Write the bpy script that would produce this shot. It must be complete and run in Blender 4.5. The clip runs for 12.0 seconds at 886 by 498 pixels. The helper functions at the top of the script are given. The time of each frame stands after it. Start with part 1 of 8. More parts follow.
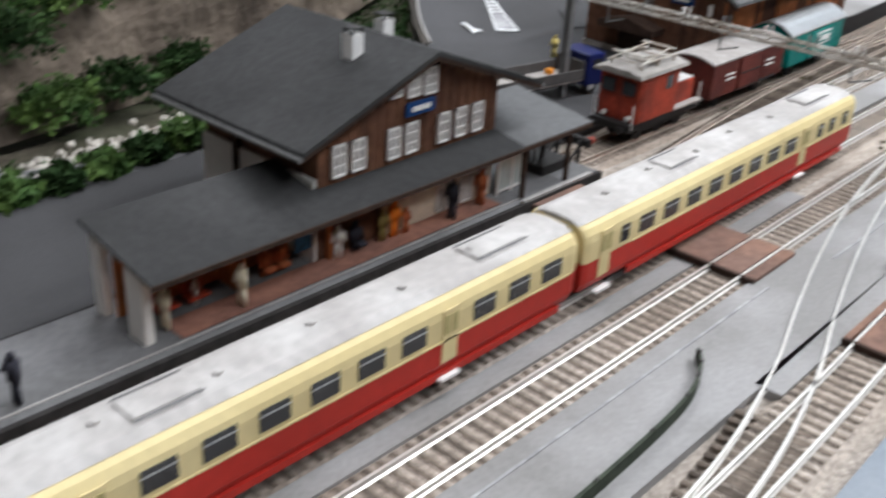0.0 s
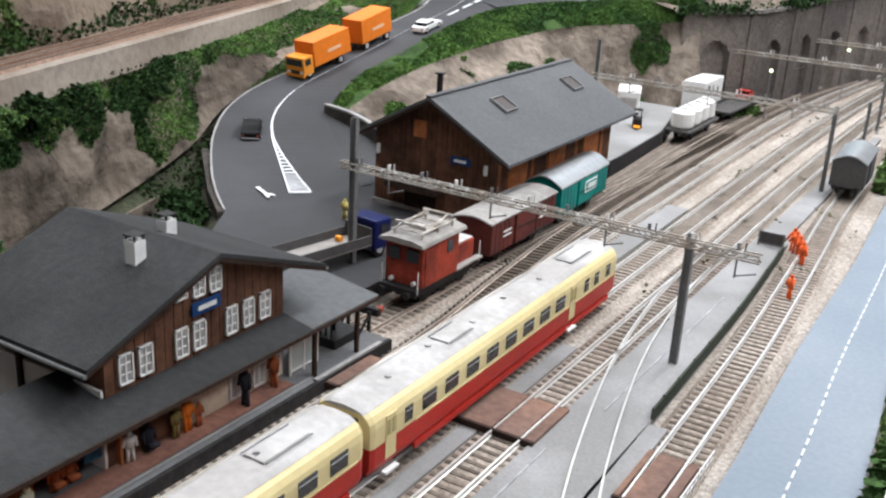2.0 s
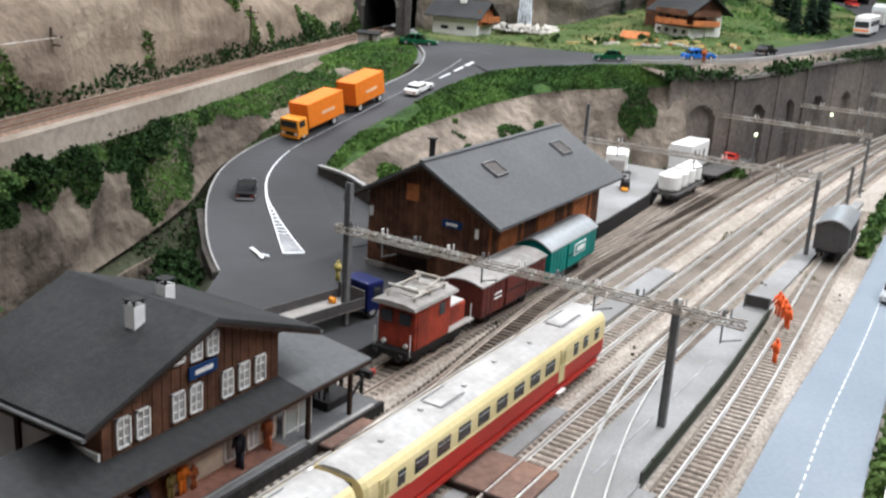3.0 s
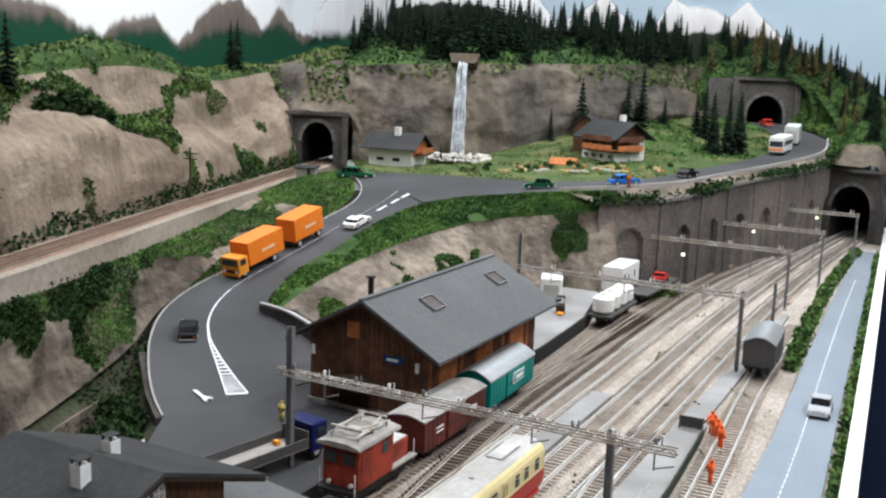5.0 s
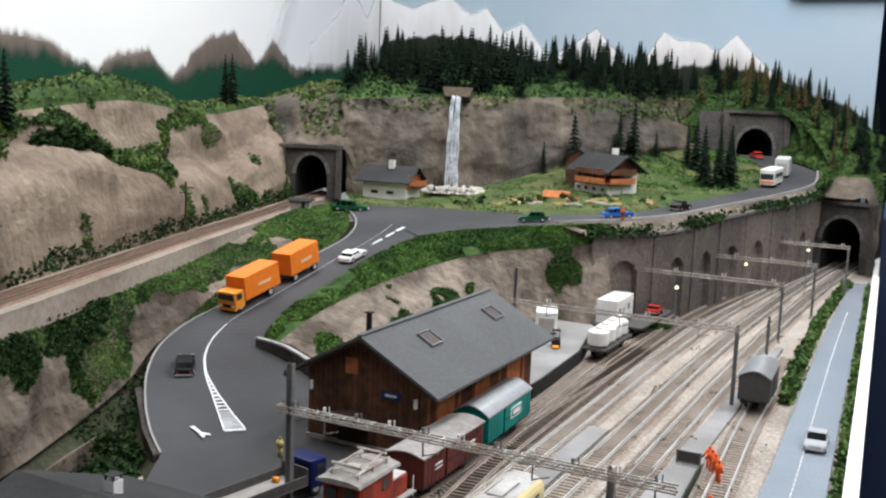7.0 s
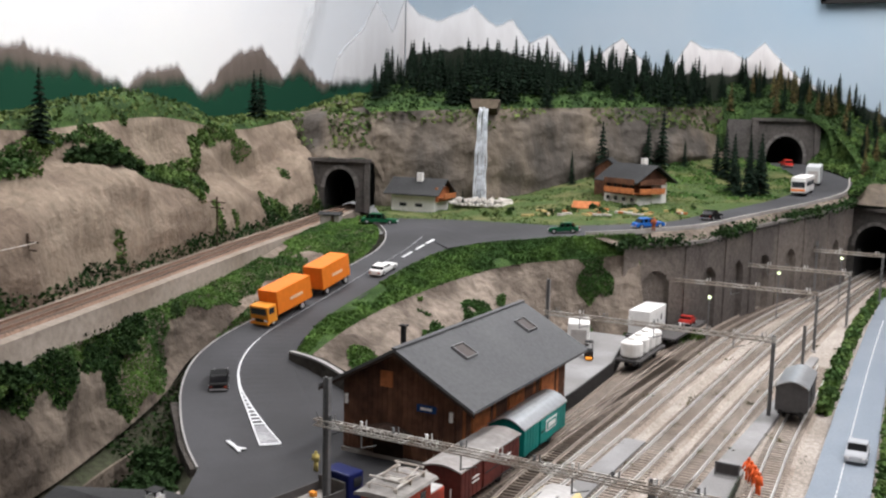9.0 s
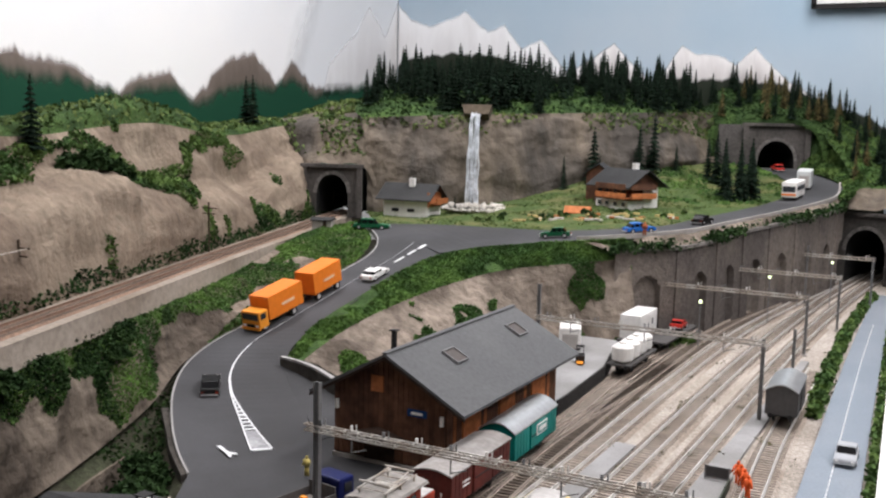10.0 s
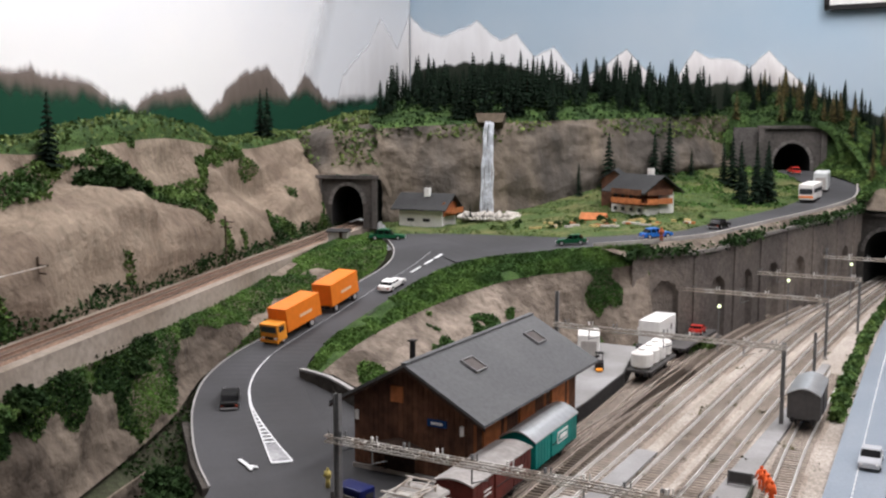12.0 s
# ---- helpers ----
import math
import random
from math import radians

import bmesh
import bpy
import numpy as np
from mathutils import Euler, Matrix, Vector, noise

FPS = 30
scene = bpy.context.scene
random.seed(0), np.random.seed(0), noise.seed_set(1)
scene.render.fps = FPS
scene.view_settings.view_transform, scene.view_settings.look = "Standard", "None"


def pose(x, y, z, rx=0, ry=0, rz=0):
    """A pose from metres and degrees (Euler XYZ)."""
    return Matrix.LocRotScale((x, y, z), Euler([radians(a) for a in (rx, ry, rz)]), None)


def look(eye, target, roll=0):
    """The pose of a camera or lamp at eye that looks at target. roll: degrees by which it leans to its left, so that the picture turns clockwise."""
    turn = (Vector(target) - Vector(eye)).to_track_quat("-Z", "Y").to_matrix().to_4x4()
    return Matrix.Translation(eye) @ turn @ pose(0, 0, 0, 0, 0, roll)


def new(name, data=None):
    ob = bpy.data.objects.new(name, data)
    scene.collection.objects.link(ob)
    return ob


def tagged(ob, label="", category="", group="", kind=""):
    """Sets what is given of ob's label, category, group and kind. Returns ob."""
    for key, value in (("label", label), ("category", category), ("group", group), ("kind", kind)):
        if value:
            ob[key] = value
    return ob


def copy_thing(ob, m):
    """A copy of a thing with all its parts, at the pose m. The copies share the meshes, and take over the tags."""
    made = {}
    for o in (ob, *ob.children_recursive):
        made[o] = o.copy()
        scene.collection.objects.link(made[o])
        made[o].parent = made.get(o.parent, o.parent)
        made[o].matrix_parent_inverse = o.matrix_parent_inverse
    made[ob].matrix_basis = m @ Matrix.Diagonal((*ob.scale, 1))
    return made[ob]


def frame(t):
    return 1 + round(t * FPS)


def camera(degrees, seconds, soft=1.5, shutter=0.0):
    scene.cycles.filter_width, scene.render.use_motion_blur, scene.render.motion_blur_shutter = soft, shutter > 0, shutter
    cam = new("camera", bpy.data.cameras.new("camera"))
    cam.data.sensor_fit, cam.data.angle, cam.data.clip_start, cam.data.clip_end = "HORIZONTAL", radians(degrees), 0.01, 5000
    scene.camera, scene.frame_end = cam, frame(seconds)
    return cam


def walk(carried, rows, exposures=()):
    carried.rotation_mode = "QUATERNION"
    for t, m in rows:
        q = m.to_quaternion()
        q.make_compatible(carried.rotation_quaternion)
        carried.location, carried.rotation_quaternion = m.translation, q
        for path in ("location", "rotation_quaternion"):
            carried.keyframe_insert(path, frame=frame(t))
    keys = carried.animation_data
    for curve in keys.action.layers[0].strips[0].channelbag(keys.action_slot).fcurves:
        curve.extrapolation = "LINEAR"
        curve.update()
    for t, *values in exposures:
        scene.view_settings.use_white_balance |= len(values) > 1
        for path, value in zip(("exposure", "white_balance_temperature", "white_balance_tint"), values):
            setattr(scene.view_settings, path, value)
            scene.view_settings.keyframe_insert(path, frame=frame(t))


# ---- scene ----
cam = camera(47.8, 12.0, soft=2.3, shutter=0.5)
PATH = [
    (0, (0.233, -0.344, 0.222), (-0.941, 0.998, -0.683), 3.4),
    (0.5, (0.235, -0.32, 0.239), (-0.84, 1.134, -0.616), 2.5),
    (1, (0.239, -0.328, 0.251), (-0.814, 1.183, -0.53), 2.8),
    (1.5, (0.247, -0.336, 0.261), (-0.756, 1.237, -0.459), 3.5),
    (2, (0.252, -0.341, 0.268), (-0.707, 1.275, -0.418), 3.3),
    (2.5, (0.255, -0.345, 0.271), (-0.725, 1.279, -0.362), 3.1),
    (2.6, (0.255, -0.343, 0.27), (-0.725, 1.286, -0.352), 2.9),
    (3, (0.255, -0.351, 0.278), (-0.708, 1.302, -0.304), 3.8),
    (5, (0.268, -0.368, 0.299), (-0.634, 1.383, -0.05), 2.2),
    (5.5, (0.267, -0.37, 0.301), (-0.616, 1.394, -0.027), 2.5),
    (6, (0.266, -0.373, 0.304), (-0.609, 1.398, -0.008), 2.4),
    (6.5, (0.264, -0.376, 0.305), (-0.625, 1.392, 0.008), 2.3),
    (7, (0.264, -0.375, 0.305), (-0.627, 1.392, 0.015), 2.2),
    (9, (0.257, -0.377, 0.305), (-0.681, 1.369, 0.037), 1.4),
    (9.5, (0.259, -0.376, 0.305), (-0.679, 1.37, 0.04), 1.3),
    (10, (0.261, -0.378, 0.305), (-0.667, 1.375, 0.048), 1.3),
    (10.5, (0.259, -0.378, 0.306), (-0.674, 1.372, 0.053), 1.2),
    (11, (0.259, -0.379, 0.306), (-0.679, 1.37, 0.06), 1.0),
    (11.5, (0.259, -0.38, 0.307), (-0.686, 1.365, 0.059), 0.9),
    (12, (0.26, -0.378, 0.305), (-0.697, 1.362, 0.066), 0.1),
]
walk(cam, [(t, look(eye, target, roll)) for t, eye, target, roll in PATH], exposures=[(0, -0.12, 6350, 12), (1.5, -0.02, 6350, 12), (3.0, 0.02, 6350, 11), (5.0, -0.12, 6350, 10), (9.0, -0.28, 6650, 15), (12.0, -0.34, 6700, 17)])

# ---- world and light ----
world = bpy.data.worlds.new("room_air")
scene.world = world
world.use_nodes = True
world.node_tree.nodes["Background"].inputs[0].default_value = (0.8, 0.85, 0.9, 1)
world.node_tree.nodes["Background"].inputs[1].default_value = 0.10


def area_lamp(name, x, y, z, sx, sy, watts, colour):
    data = bpy.data.lights.new(name, "AREA")
    data.shape, data.size, data.size_y, data.energy, data.color = "RECTANGLE", sx, sy, watts, colour
    ob = new(name, data)
    ob.location = (x, y, z)
    return ob


# overhead tubes assumed; the last two are unseen fill for front faces and canopy
LAMPS = [(0.05, -0.3, 7.5), (0.20, 1.30, 28.0), (-0.9, 0.9, 22.0), (0.9, 0.8, 22.0), (1.5, -0.3, 16.0)]
for lx, ly, power in LAMPS:
    area_lamp("tube_light", lx, ly, 1.50, 0.3, 1.2, power, (0.955, 0.98, 1.0))

# ---- materials ----
MATS = {}


def mat(name, colour, rough=0.7, metal=0.0, vary=0.25, scale=60.0, bump=0.3, bump_scale=400.0, second=None, mix_scale=12.0, depth=0.001, spec=0.18, island=0.0, obj=0.0, lo=0.42, hi=0.62, streak=1.0):
    """A surface: a base colour, a second one in large patches, fine grain and relief."""
    if name in MATS:
        return MATS[name]
    m = bpy.data.materials.new(name)
    m.use_nodes = True
    nt = m.node_tree
    bsdf = nt.nodes["Principled BSDF"]
    bsdf.inputs["Roughness"].default_value = rough
    bsdf.inputs["Metallic"].default_value = metal
    bsdf.inputs["Specular IOR Level"].default_value = spec
    link = nt.links.new
    co = nt.nodes.new("ShaderNodeTexCoord")
    big = nt.nodes.new("ShaderNodeTexNoise")
    big.inputs["Scale"].default_value, big.inputs["Detail"].default_value = mix_scale, 5
    place = nt.nodes.new("ShaderNodeMapping")
    place.inputs["Scale"].default_value = (1, 1, streak)
    link(co.outputs["Object"], place.inputs["Vector"])
    link(place.outputs["Vector"], big.inputs["Vector"])
    fine = nt.nodes.new("ShaderNodeTexNoise")
    fine.inputs["Scale"].default_value, fine.inputs["Detail"].default_value = scale, 6
    link(place.outputs["Vector"], fine.inputs["Vector"])
    ramp = nt.nodes.new("ShaderNodeValToRGB")
    ramp.color_ramp.elements[0].position, ramp.color_ramp.elements[1].position = lo, hi
    c2 = second or tuple(c * (1 - 0.45 * vary) for c in colour)
    ramp.color_ramp.elements[0].color, ramp.color_ramp.elements[1].color = (*c2, 1), (*colour, 1)
    link(big.outputs["Fac"], ramp.inputs["Fac"])
    hsv = nt.nodes.new("ShaderNodeHueSaturation")
    link(ramp.outputs["Color"], hsv.inputs["Color"])
    value = nt.nodes.new("ShaderNodeMapRange")
    value.inputs["From Min"].default_value, value.inputs["From Max"].default_value = 0.3, 0.7
    value.inputs["To Min"].default_value, value.inputs["To Max"].default_value = 1 - vary, 1 + vary
    link(fine.outputs["Fac"], value.inputs["Value"])
    out = value.outputs["Result"]
    if island or obj:
        src = nt.nodes.new("ShaderNodeNewGeometry").outputs["Random Per Island"] if island else nt.nodes.new("ShaderNodeObjectInfo").outputs["Random"]
        amp = island or obj
        rnd = nt.nodes.new("ShaderNodeMapRange")
        rnd.inputs["To Min"].default_value, rnd.inputs["To Max"].default_value = 1 - amp, 1 + amp
        link(src, rnd.inputs["Value"])
        mul = nt.nodes.new("ShaderNodeMath")
        mul.operation = "MULTIPLY"
        link(out, mul.inputs[0])
        link(rnd.outputs["Result"], mul.inputs[1])
        out = mul.outputs[0]
    link(out, hsv.inputs["Value"])
    link(hsv.outputs["Color"], bsdf.inputs["Base Color"])
    if bump:
        bt = nt.nodes.new("ShaderNodeTexNoise")
        bt.inputs["Scale"].default_value, bt.inputs["Detail"].default_value = bump_scale, 4
        link(co.outputs["Object"], bt.inputs["Vector"])
        bp = nt.nodes.new("ShaderNodeBump")
        bp.inputs["Strength"].default_value, bp.inputs["Distance"].default_value = bump, depth
        link(bt.outputs["Fac"], bp.inputs["Height"])
        link(bp.outputs["Normal"], bsdf.inputs["Normal"])
    MATS[name] = m
    return m


def glow(name, colour, strength):
    m = bpy.data.materials.new(name)
    m.use_nodes = True
    b = m.node_tree.nodes["Principled BSDF"]
    b.inputs["Base Color"].default_value = (*colour, 1)
    b.inputs["Emission Color"].default_value, b.inputs["Emission Strength"].default_value = (*colour, 1), strength
    return m


def glassy(name, colour, rough=0.08):
    m = mat(name, colour, rough, 0, 0.1, bump=0, spec=0.6)
    return m


BALLAST = mat("ballast", (0.44, 0.385, 0.335), 0.95, vary=0.45, scale=420, bump=0.9, bump_scale=650, second=(0.29, 0.24, 0.20), mix_scale=9, depth=0.0012)
BALLAST2 = mat("ballast_light", (0.41, 0.365, 0.325), 0.95, vary=0.4, scale=420, bump=0.9, bump_scale=650, second=(0.32, 0.28, 0.24), mix_scale=7, depth=0.0012)
TARMAC = mat("tarmac_light", (0.31, 0.305, 0.305), 0.8, vary=0.1, scale=500, bump=0.25, bump_scale=1500, second=(0.23, 0.225, 0.22), mix_scale=14, depth=0.0004)
ASPHALT = mat("asphalt", (0.070, 0.070, 0.074), 0.75, vary=0.09, scale=600, bump=0.25, bump_scale=1800, second=(0.049, 0.049, 0.051), mix_scale=6, depth=0.0004)
ROAD_BLUE = mat("front_road", (0.27, 0.30, 0.335), 0.24, vary=0.06, scale=300, bump=0.1, bump_scale=1200, second=(0.215, 0.25, 0.29), mix_scale=4, depth=0.0003)
PAINT = mat("road_paint", (0.72, 0.73, 0.74), 0.6, vary=0.12, scale=300, bump=0.1)
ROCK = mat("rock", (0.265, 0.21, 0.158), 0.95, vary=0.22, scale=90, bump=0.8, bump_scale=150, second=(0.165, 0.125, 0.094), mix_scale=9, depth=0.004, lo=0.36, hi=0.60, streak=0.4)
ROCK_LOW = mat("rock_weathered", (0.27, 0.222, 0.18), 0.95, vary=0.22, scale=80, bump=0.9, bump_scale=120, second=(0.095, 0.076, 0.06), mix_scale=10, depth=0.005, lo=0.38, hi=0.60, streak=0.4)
# darker version of ROCK_LOW: the ravine's shade is put into its colour
ROCK_SHADE = mat("rock_weathered_shaded", (0.215, 0.175, 0.138), 0.95, vary=0.24, scale=80, bump=0.9, bump_scale=120, second=(0.078, 0.062, 0.049), mix_scale=10, depth=0.005, lo=0.40, hi=0.62, streak=0.35)
ROCK_DARK = mat("rock_dark", (0.235, 0.21, 0.19), 0.95, vary=0.25, scale=60, bump=0.8, bump_scale=110, second=(0.12, 0.11, 0.10), mix_scale=8, depth=0.004)
ROCK_BROWN = mat("rock_brown", (0.165, 0.135, 0.105), 0.95, vary=0.25, scale=60, bump=0.9, bump_scale=90, second=(0.078, 0.069, 0.060), mix_scale=9, depth=0.005, lo=0.40, hi=0.60, streak=0.3)
# earth colour darkened to hold the shadow lying in the hollow
EARTH = mat("earth", (0.062, 0.052, 0.040), 0.95, vary=0.35, scale=180, bump=0.8, bump_scale=400, second=(0.05, 0.055, 0.032), mix_scale=12, depth=0.002)
TURF = mat("turf", (0.06, 0.11, 0.03), 0.95, vary=0.3, scale=220, bump=0.9, bump_scale=500, second=(0.03, 0.06, 0.02), mix_scale=18, depth=0.003)
MEADOW = mat("meadow", (0.135, 0.135, 0.056), 0.95, vary=0.4, scale=160, bump=0.8, bump_scale=500, second=(0.06, 0.095, 0.03), mix_scale=16, depth=0.002, lo=0.45, hi=0.66)
GRASS = mat("grass_tuft", (0.10, 0.185, 0.042), 0.9, vary=0.3, scale=80, bump=0, second=(0.042, 0.095, 0.024), mix_scale=14, island=0.2)
LEAF = mat("leaf", (0.095, 0.155, 0.04), 0.85, vary=0.3, scale=60, bump=0, second=(0.04, 0.085, 0.022), mix_scale=25, island=0.32)
LEAF_DARK = mat("leaf_dark", (0.034, 0.064, 0.021), 0.9, vary=0.3, scale=60, bump=0, second=(0.018, 0.040, 0.013), mix_scale=20, island=0.35, spec=0.1)
LEAF_PALE = mat("leaf_pale", (0.135, 0.175, 0.055), 0.85, vary=0.3, scale=60, bump=0, second=(0.055, 0.095, 0.028), mix_scale=30, island=0.26)
FIR = mat("fir_needle", (0.012, 0.024, 0.014), 0.95, vary=0.3, scale=80, bump=0, island=0.4, second=(0.007, 0.013, 0.008), spec=0.08)
FIR_BROWN = mat("autumn_needle", (0.12, 0.085, 0.03), 0.9, vary=0.3, scale=80, bump=0, island=0.5, second=(0.05, 0.05, 0.02))
BARK = mat("bark", (0.07, 0.05, 0.035), 0.95, vary=0.3, scale=300, bump=0.5)
RAIL = mat("rail_steel", (0.78, 0.76, 0.72), 0.38, metal=0.6, vary=0.12, scale=120, bump=0.05)
RAIL_RUST = mat("rail_rusty", (0.46, 0.39, 0.33), 0.5, metal=0.45, vary=0.25, scale=200, bump=0.1)
SLEEPER = mat("sleeper_wood", (0.15, 0.122, 0.10), 0.9, vary=0.3, scale=300, bump=0.5, bump_scale=700, obj=0.35)
PLATFORM = mat("platform_asphalt", (0.185, 0.185, 0.19), 0.85, vary=0.12, scale=350, bump=0.3, bump_scale=1200, second=(0.13, 0.13, 0.132), mix_scale=12, depth=0.0004)
KERB = mat("concrete_kerb", (0.36, 0.35, 0.335), 0.85, vary=0.15, scale=250, bump=0.3, second=(0.3, 0.29, 0.28), mix_scale=30)
CONCRETE = mat("concrete", (0.40, 0.375, 0.35), 0.9, vary=0.12, scale=150, bump=0.3, bump_scale=600, second=(0.31, 0.285, 0.265), mix_scale=8)
BOARD = mat("crossing_board", (0.225, 0.13, 0.095), 0.85, vary=0.2, scale=200, bump=0.3, bump_scale=500, second=(0.16, 0.10, 0.08), mix_scale=20, obj=0.12)
DARK = mat("bore_darkness", (0.02, 0.02, 0.02), 0.9, vary=0.2)
SLATE = mat("roof_slate", (0.044, 0.0445, 0.045), 0.8, spec=0.2, vary=0.16, scale=240, bump=0.4, bump_scale=900, second=(0.031, 0.0315, 0.032), mix_scale=14)
SLATE_GREY = mat("roof_grey", (0.118, 0.120, 0.122), 0.75, spec=0.2, vary=0.12, scale=240, bump=0.3, bump_scale=900, second=(0.10, 0.102, 0.105), mix_scale=10)
TIMBER = mat("brown_timber", (0.145, 0.068, 0.04), 0.8, vary=0.28, scale=150, bump=0.4, bump_scale=500, second=(0.10, 0.047, 0.03), mix_scale=25, obj=0.18)
TIMBER_DARK = mat("dark_timber", (0.045, 0.027, 0.02), 0.8, vary=0.28, scale=150, bump=0.4, obj=0.18)
TIMBER_ORANGE = mat("orange_timber", (0.42, 0.145, 0.055), 0.75, vary=0.28, scale=150, bump=0.3, obj=0.2)
BRICK_FLOOR = mat("red_paving", (0.30, 0.145, 0.105), 0.85, vary=0.2, scale=260, bump=0.3, second=(0.22, 0.11, 0.085), mix_scale=30)
PLASTER = mat("white_plaster", (0.78, 0.77, 0.74), 0.85, vary=0.06, scale=150, bump=0.15, second=(0.68, 0.66, 0.63), mix_scale=20)
WHITE = mat("white_paint", (0.8, 0.79, 0.77), 0.5, vary=0.06, scale=150, bump=0.05)
WINDOW = glassy("window_glass", (0.03, 0.033, 0.037), 0.15)
CAR_GLASS = mat("tinted_glass", (0.006, 0.006, 0.007), 0.12, vary=0.1, bump=0, spec=0.1)
PAINT_WORN = mat("worn_road_paint", (0.40, 0.40, 0.41), 0.7, vary=0.2, scale=300, bump=0.1, second=(0.27, 0.27, 0.28), mix_scale=60)
SIGN_BLUE = mat("sign_blue", (0.012, 0.05, 0.16), 0.5, vary=0.08, bump=0)
GREY_METAL = mat("grey_metal", (0.20, 0.20, 0.20), 0.5, metal=0.3, vary=0.15, scale=300, bump=0.1)
BEAM = mat("beam_metal", (0.55, 0.53, 0.49), 0.5, metal=0.25, vary=0.2, scale=300, bump=0.1, second=(0.38, 0.33, 0.28), mix_scale=60)
CREAM = mat("cream_paint", (0.74, 0.62, 0.33), 0.4, vary=0.05, scale=200, bump=0.05, second=(0.68, 0.56, 0.29), mix_scale=15)
RED = mat("red_paint", (0.50, 0.036, 0.026), 0.4, vary=0.08, scale=200, bump=0.05, second=(0.42, 0.032, 0.023), mix_scale=15)
ROOF_WHITE = mat("roof_pale", (0.50, 0.485, 0.47), 0.6, vary=0.1, scale=200, bump=0.15, second=(0.40, 0.38, 0.365), mix_scale=25)
OXIDE = mat("oxide_brown", (0.13, 0.032, 0.025), 0.7, vary=0.2, scale=200, bump=0.2, second=(0.085, 0.026, 0.022), mix_scale=30)
LOCO_RED = mat("loco_red", (0.40, 0.06, 0.032), 0.5, vary=0.2, scale=160, bump=0.1, second=(0.22, 0.04, 0.026), mix_scale=40)
TEAL = mat("teal_paint", (0.0, 0.22, 0.19), 0.45, vary=0.1, scale=150, bump=0.1, second=(0.0, 0.17, 0.15), mix_scale=20)
ALU = mat("aluminium", (0.55, 0.57, 0.58), 0.38, metal=0.8, vary=0.1, scale=160, bump=0.1)
WAGON_GREY = mat("wagon_grey", (0.085, 0.08, 0.078), 0.7, vary=0.15, scale=200, bump=0.2)
BLACK = mat("black_paint", (0.022, 0.021, 0.021), 0.6, vary=0.2, scale=300, bump=0.2)
ORANGE = mat("orange_paint", (0.80, 0.205, 0.022), 0.45, vary=0.06, scale=150, bump=0.05)
YELLOW = mat("yellow_paint", (0.82, 0.30, 0.035), 0.45, vary=0.06, bump=0.05)
BLUE = mat("blue_paint", (0.010, 0.016, 0.085), 0.35, vary=0.1, bump=0.05)
BLUE_CAR = mat("bright_blue_paint", (0.02, 0.15, 0.5), 0.3, vary=0.06, bump=0)
CAR_BLACK = mat("car_black", (0.005, 0.005, 0.005), 0.3, vary=0.1, bump=0, spec=0.05)
CAR_GREEN = mat("car_dark_green", (0.01, 0.1, 0.045), 0.35, vary=0.1, bump=0)
SILVER = mat("silver_paint", (0.6, 0.6, 0.6), 0.3, metal=0.4, vary=0.05, bump=0)
ORANGE_VEST = mat("orange_vest", (0.8, 0.13, 0.03), 0.6, vary=0.1, bump=0)
WATER = mat("pool_water", (0.05, 0.06, 0.06), 0.08, vary=0.1, bump=0.2, bump_scale=120, spec=0.6)
FALLS = mat("falling_water", (0.72, 0.76, 0.8), 0.25, vary=0.25, scale=140, bump=0.6, bump_scale=240, second=(0.42, 0.45, 0.48), mix_scale=45)
STONE_WHITE = mat("pale_stone", (0.46, 0.43, 0.385), 0.9, vary=0.25, scale=200, bump=0.4, island=0.3)
NAVY = mat("navy_panel", (0.012, 0.022, 0.05), 0.7, vary=0.1, scale=20, bump=0.05)
WALLPAINT = mat("room_wall", (0.34, 0.34, 0.33), 0.9, vary=0.04, scale=5, bump=0)


# ---- mesh helpers ----
def link_mesh(name, me, material, parent=None, label=""):
    if material:
        me.materials.append(material)
    ob = new(name, me)
    if parent:
        ob.parent = parent
    if label:
        ob["label"] = label
    return ob


def part(name, bm, material, parent=None, label="", smooth=False):
    me = bpy.data.meshes.new(name)
    bmesh.ops.recalc_face_normals(bm, faces=bm.faces)
    bm.to_mesh(me)
    bm.free()
    if smooth:
        for p in me.polygons:
            p.use_smooth = True
    return link_mesh(name, me, material, parent, label)


def data_part(name, verts, faces, material, parent=None, label="", smooth=False):
    me = bpy.data.meshes.new(name)
    me.from_pydata(verts, [], faces)
    if smooth:
        for p in me.polygons:
            p.use_smooth = True
    return link_mesh(name, me, material, parent, label)


def thing(name, label, category, m=None, group="", kind=""):
    ob = new(name)
    ob.empty_display_size = 0.01
    if m is not None:
        ob.matrix_basis = m
    return tagged(ob, label, category, group, kind)


def box(bm, c, s, rz=0.0, bevel=0.0, m=None):
    mm = Matrix.Translation(c) @ Matrix.Rotation(radians(rz), 4, "Z") @ Matrix.Diagonal((*s, 1))
    if m is not None:
        mm = m @ mm
    r = bmesh.ops.create_cube(bm, size=1, matrix=mm)
    if bevel:
        es = list({e for v in r["verts"] for e in v.link_edges})
        bmesh.ops.bevel(bm, geom=es, offset=bevel, segments=2, affect="EDGES", profile=0.6)
    return bm


def boxes(*specs, bevel=0.0):
    bm = bmesh.new()
    for c, s in specs:
        box(bm, c, s, bevel=bevel)
    return bm


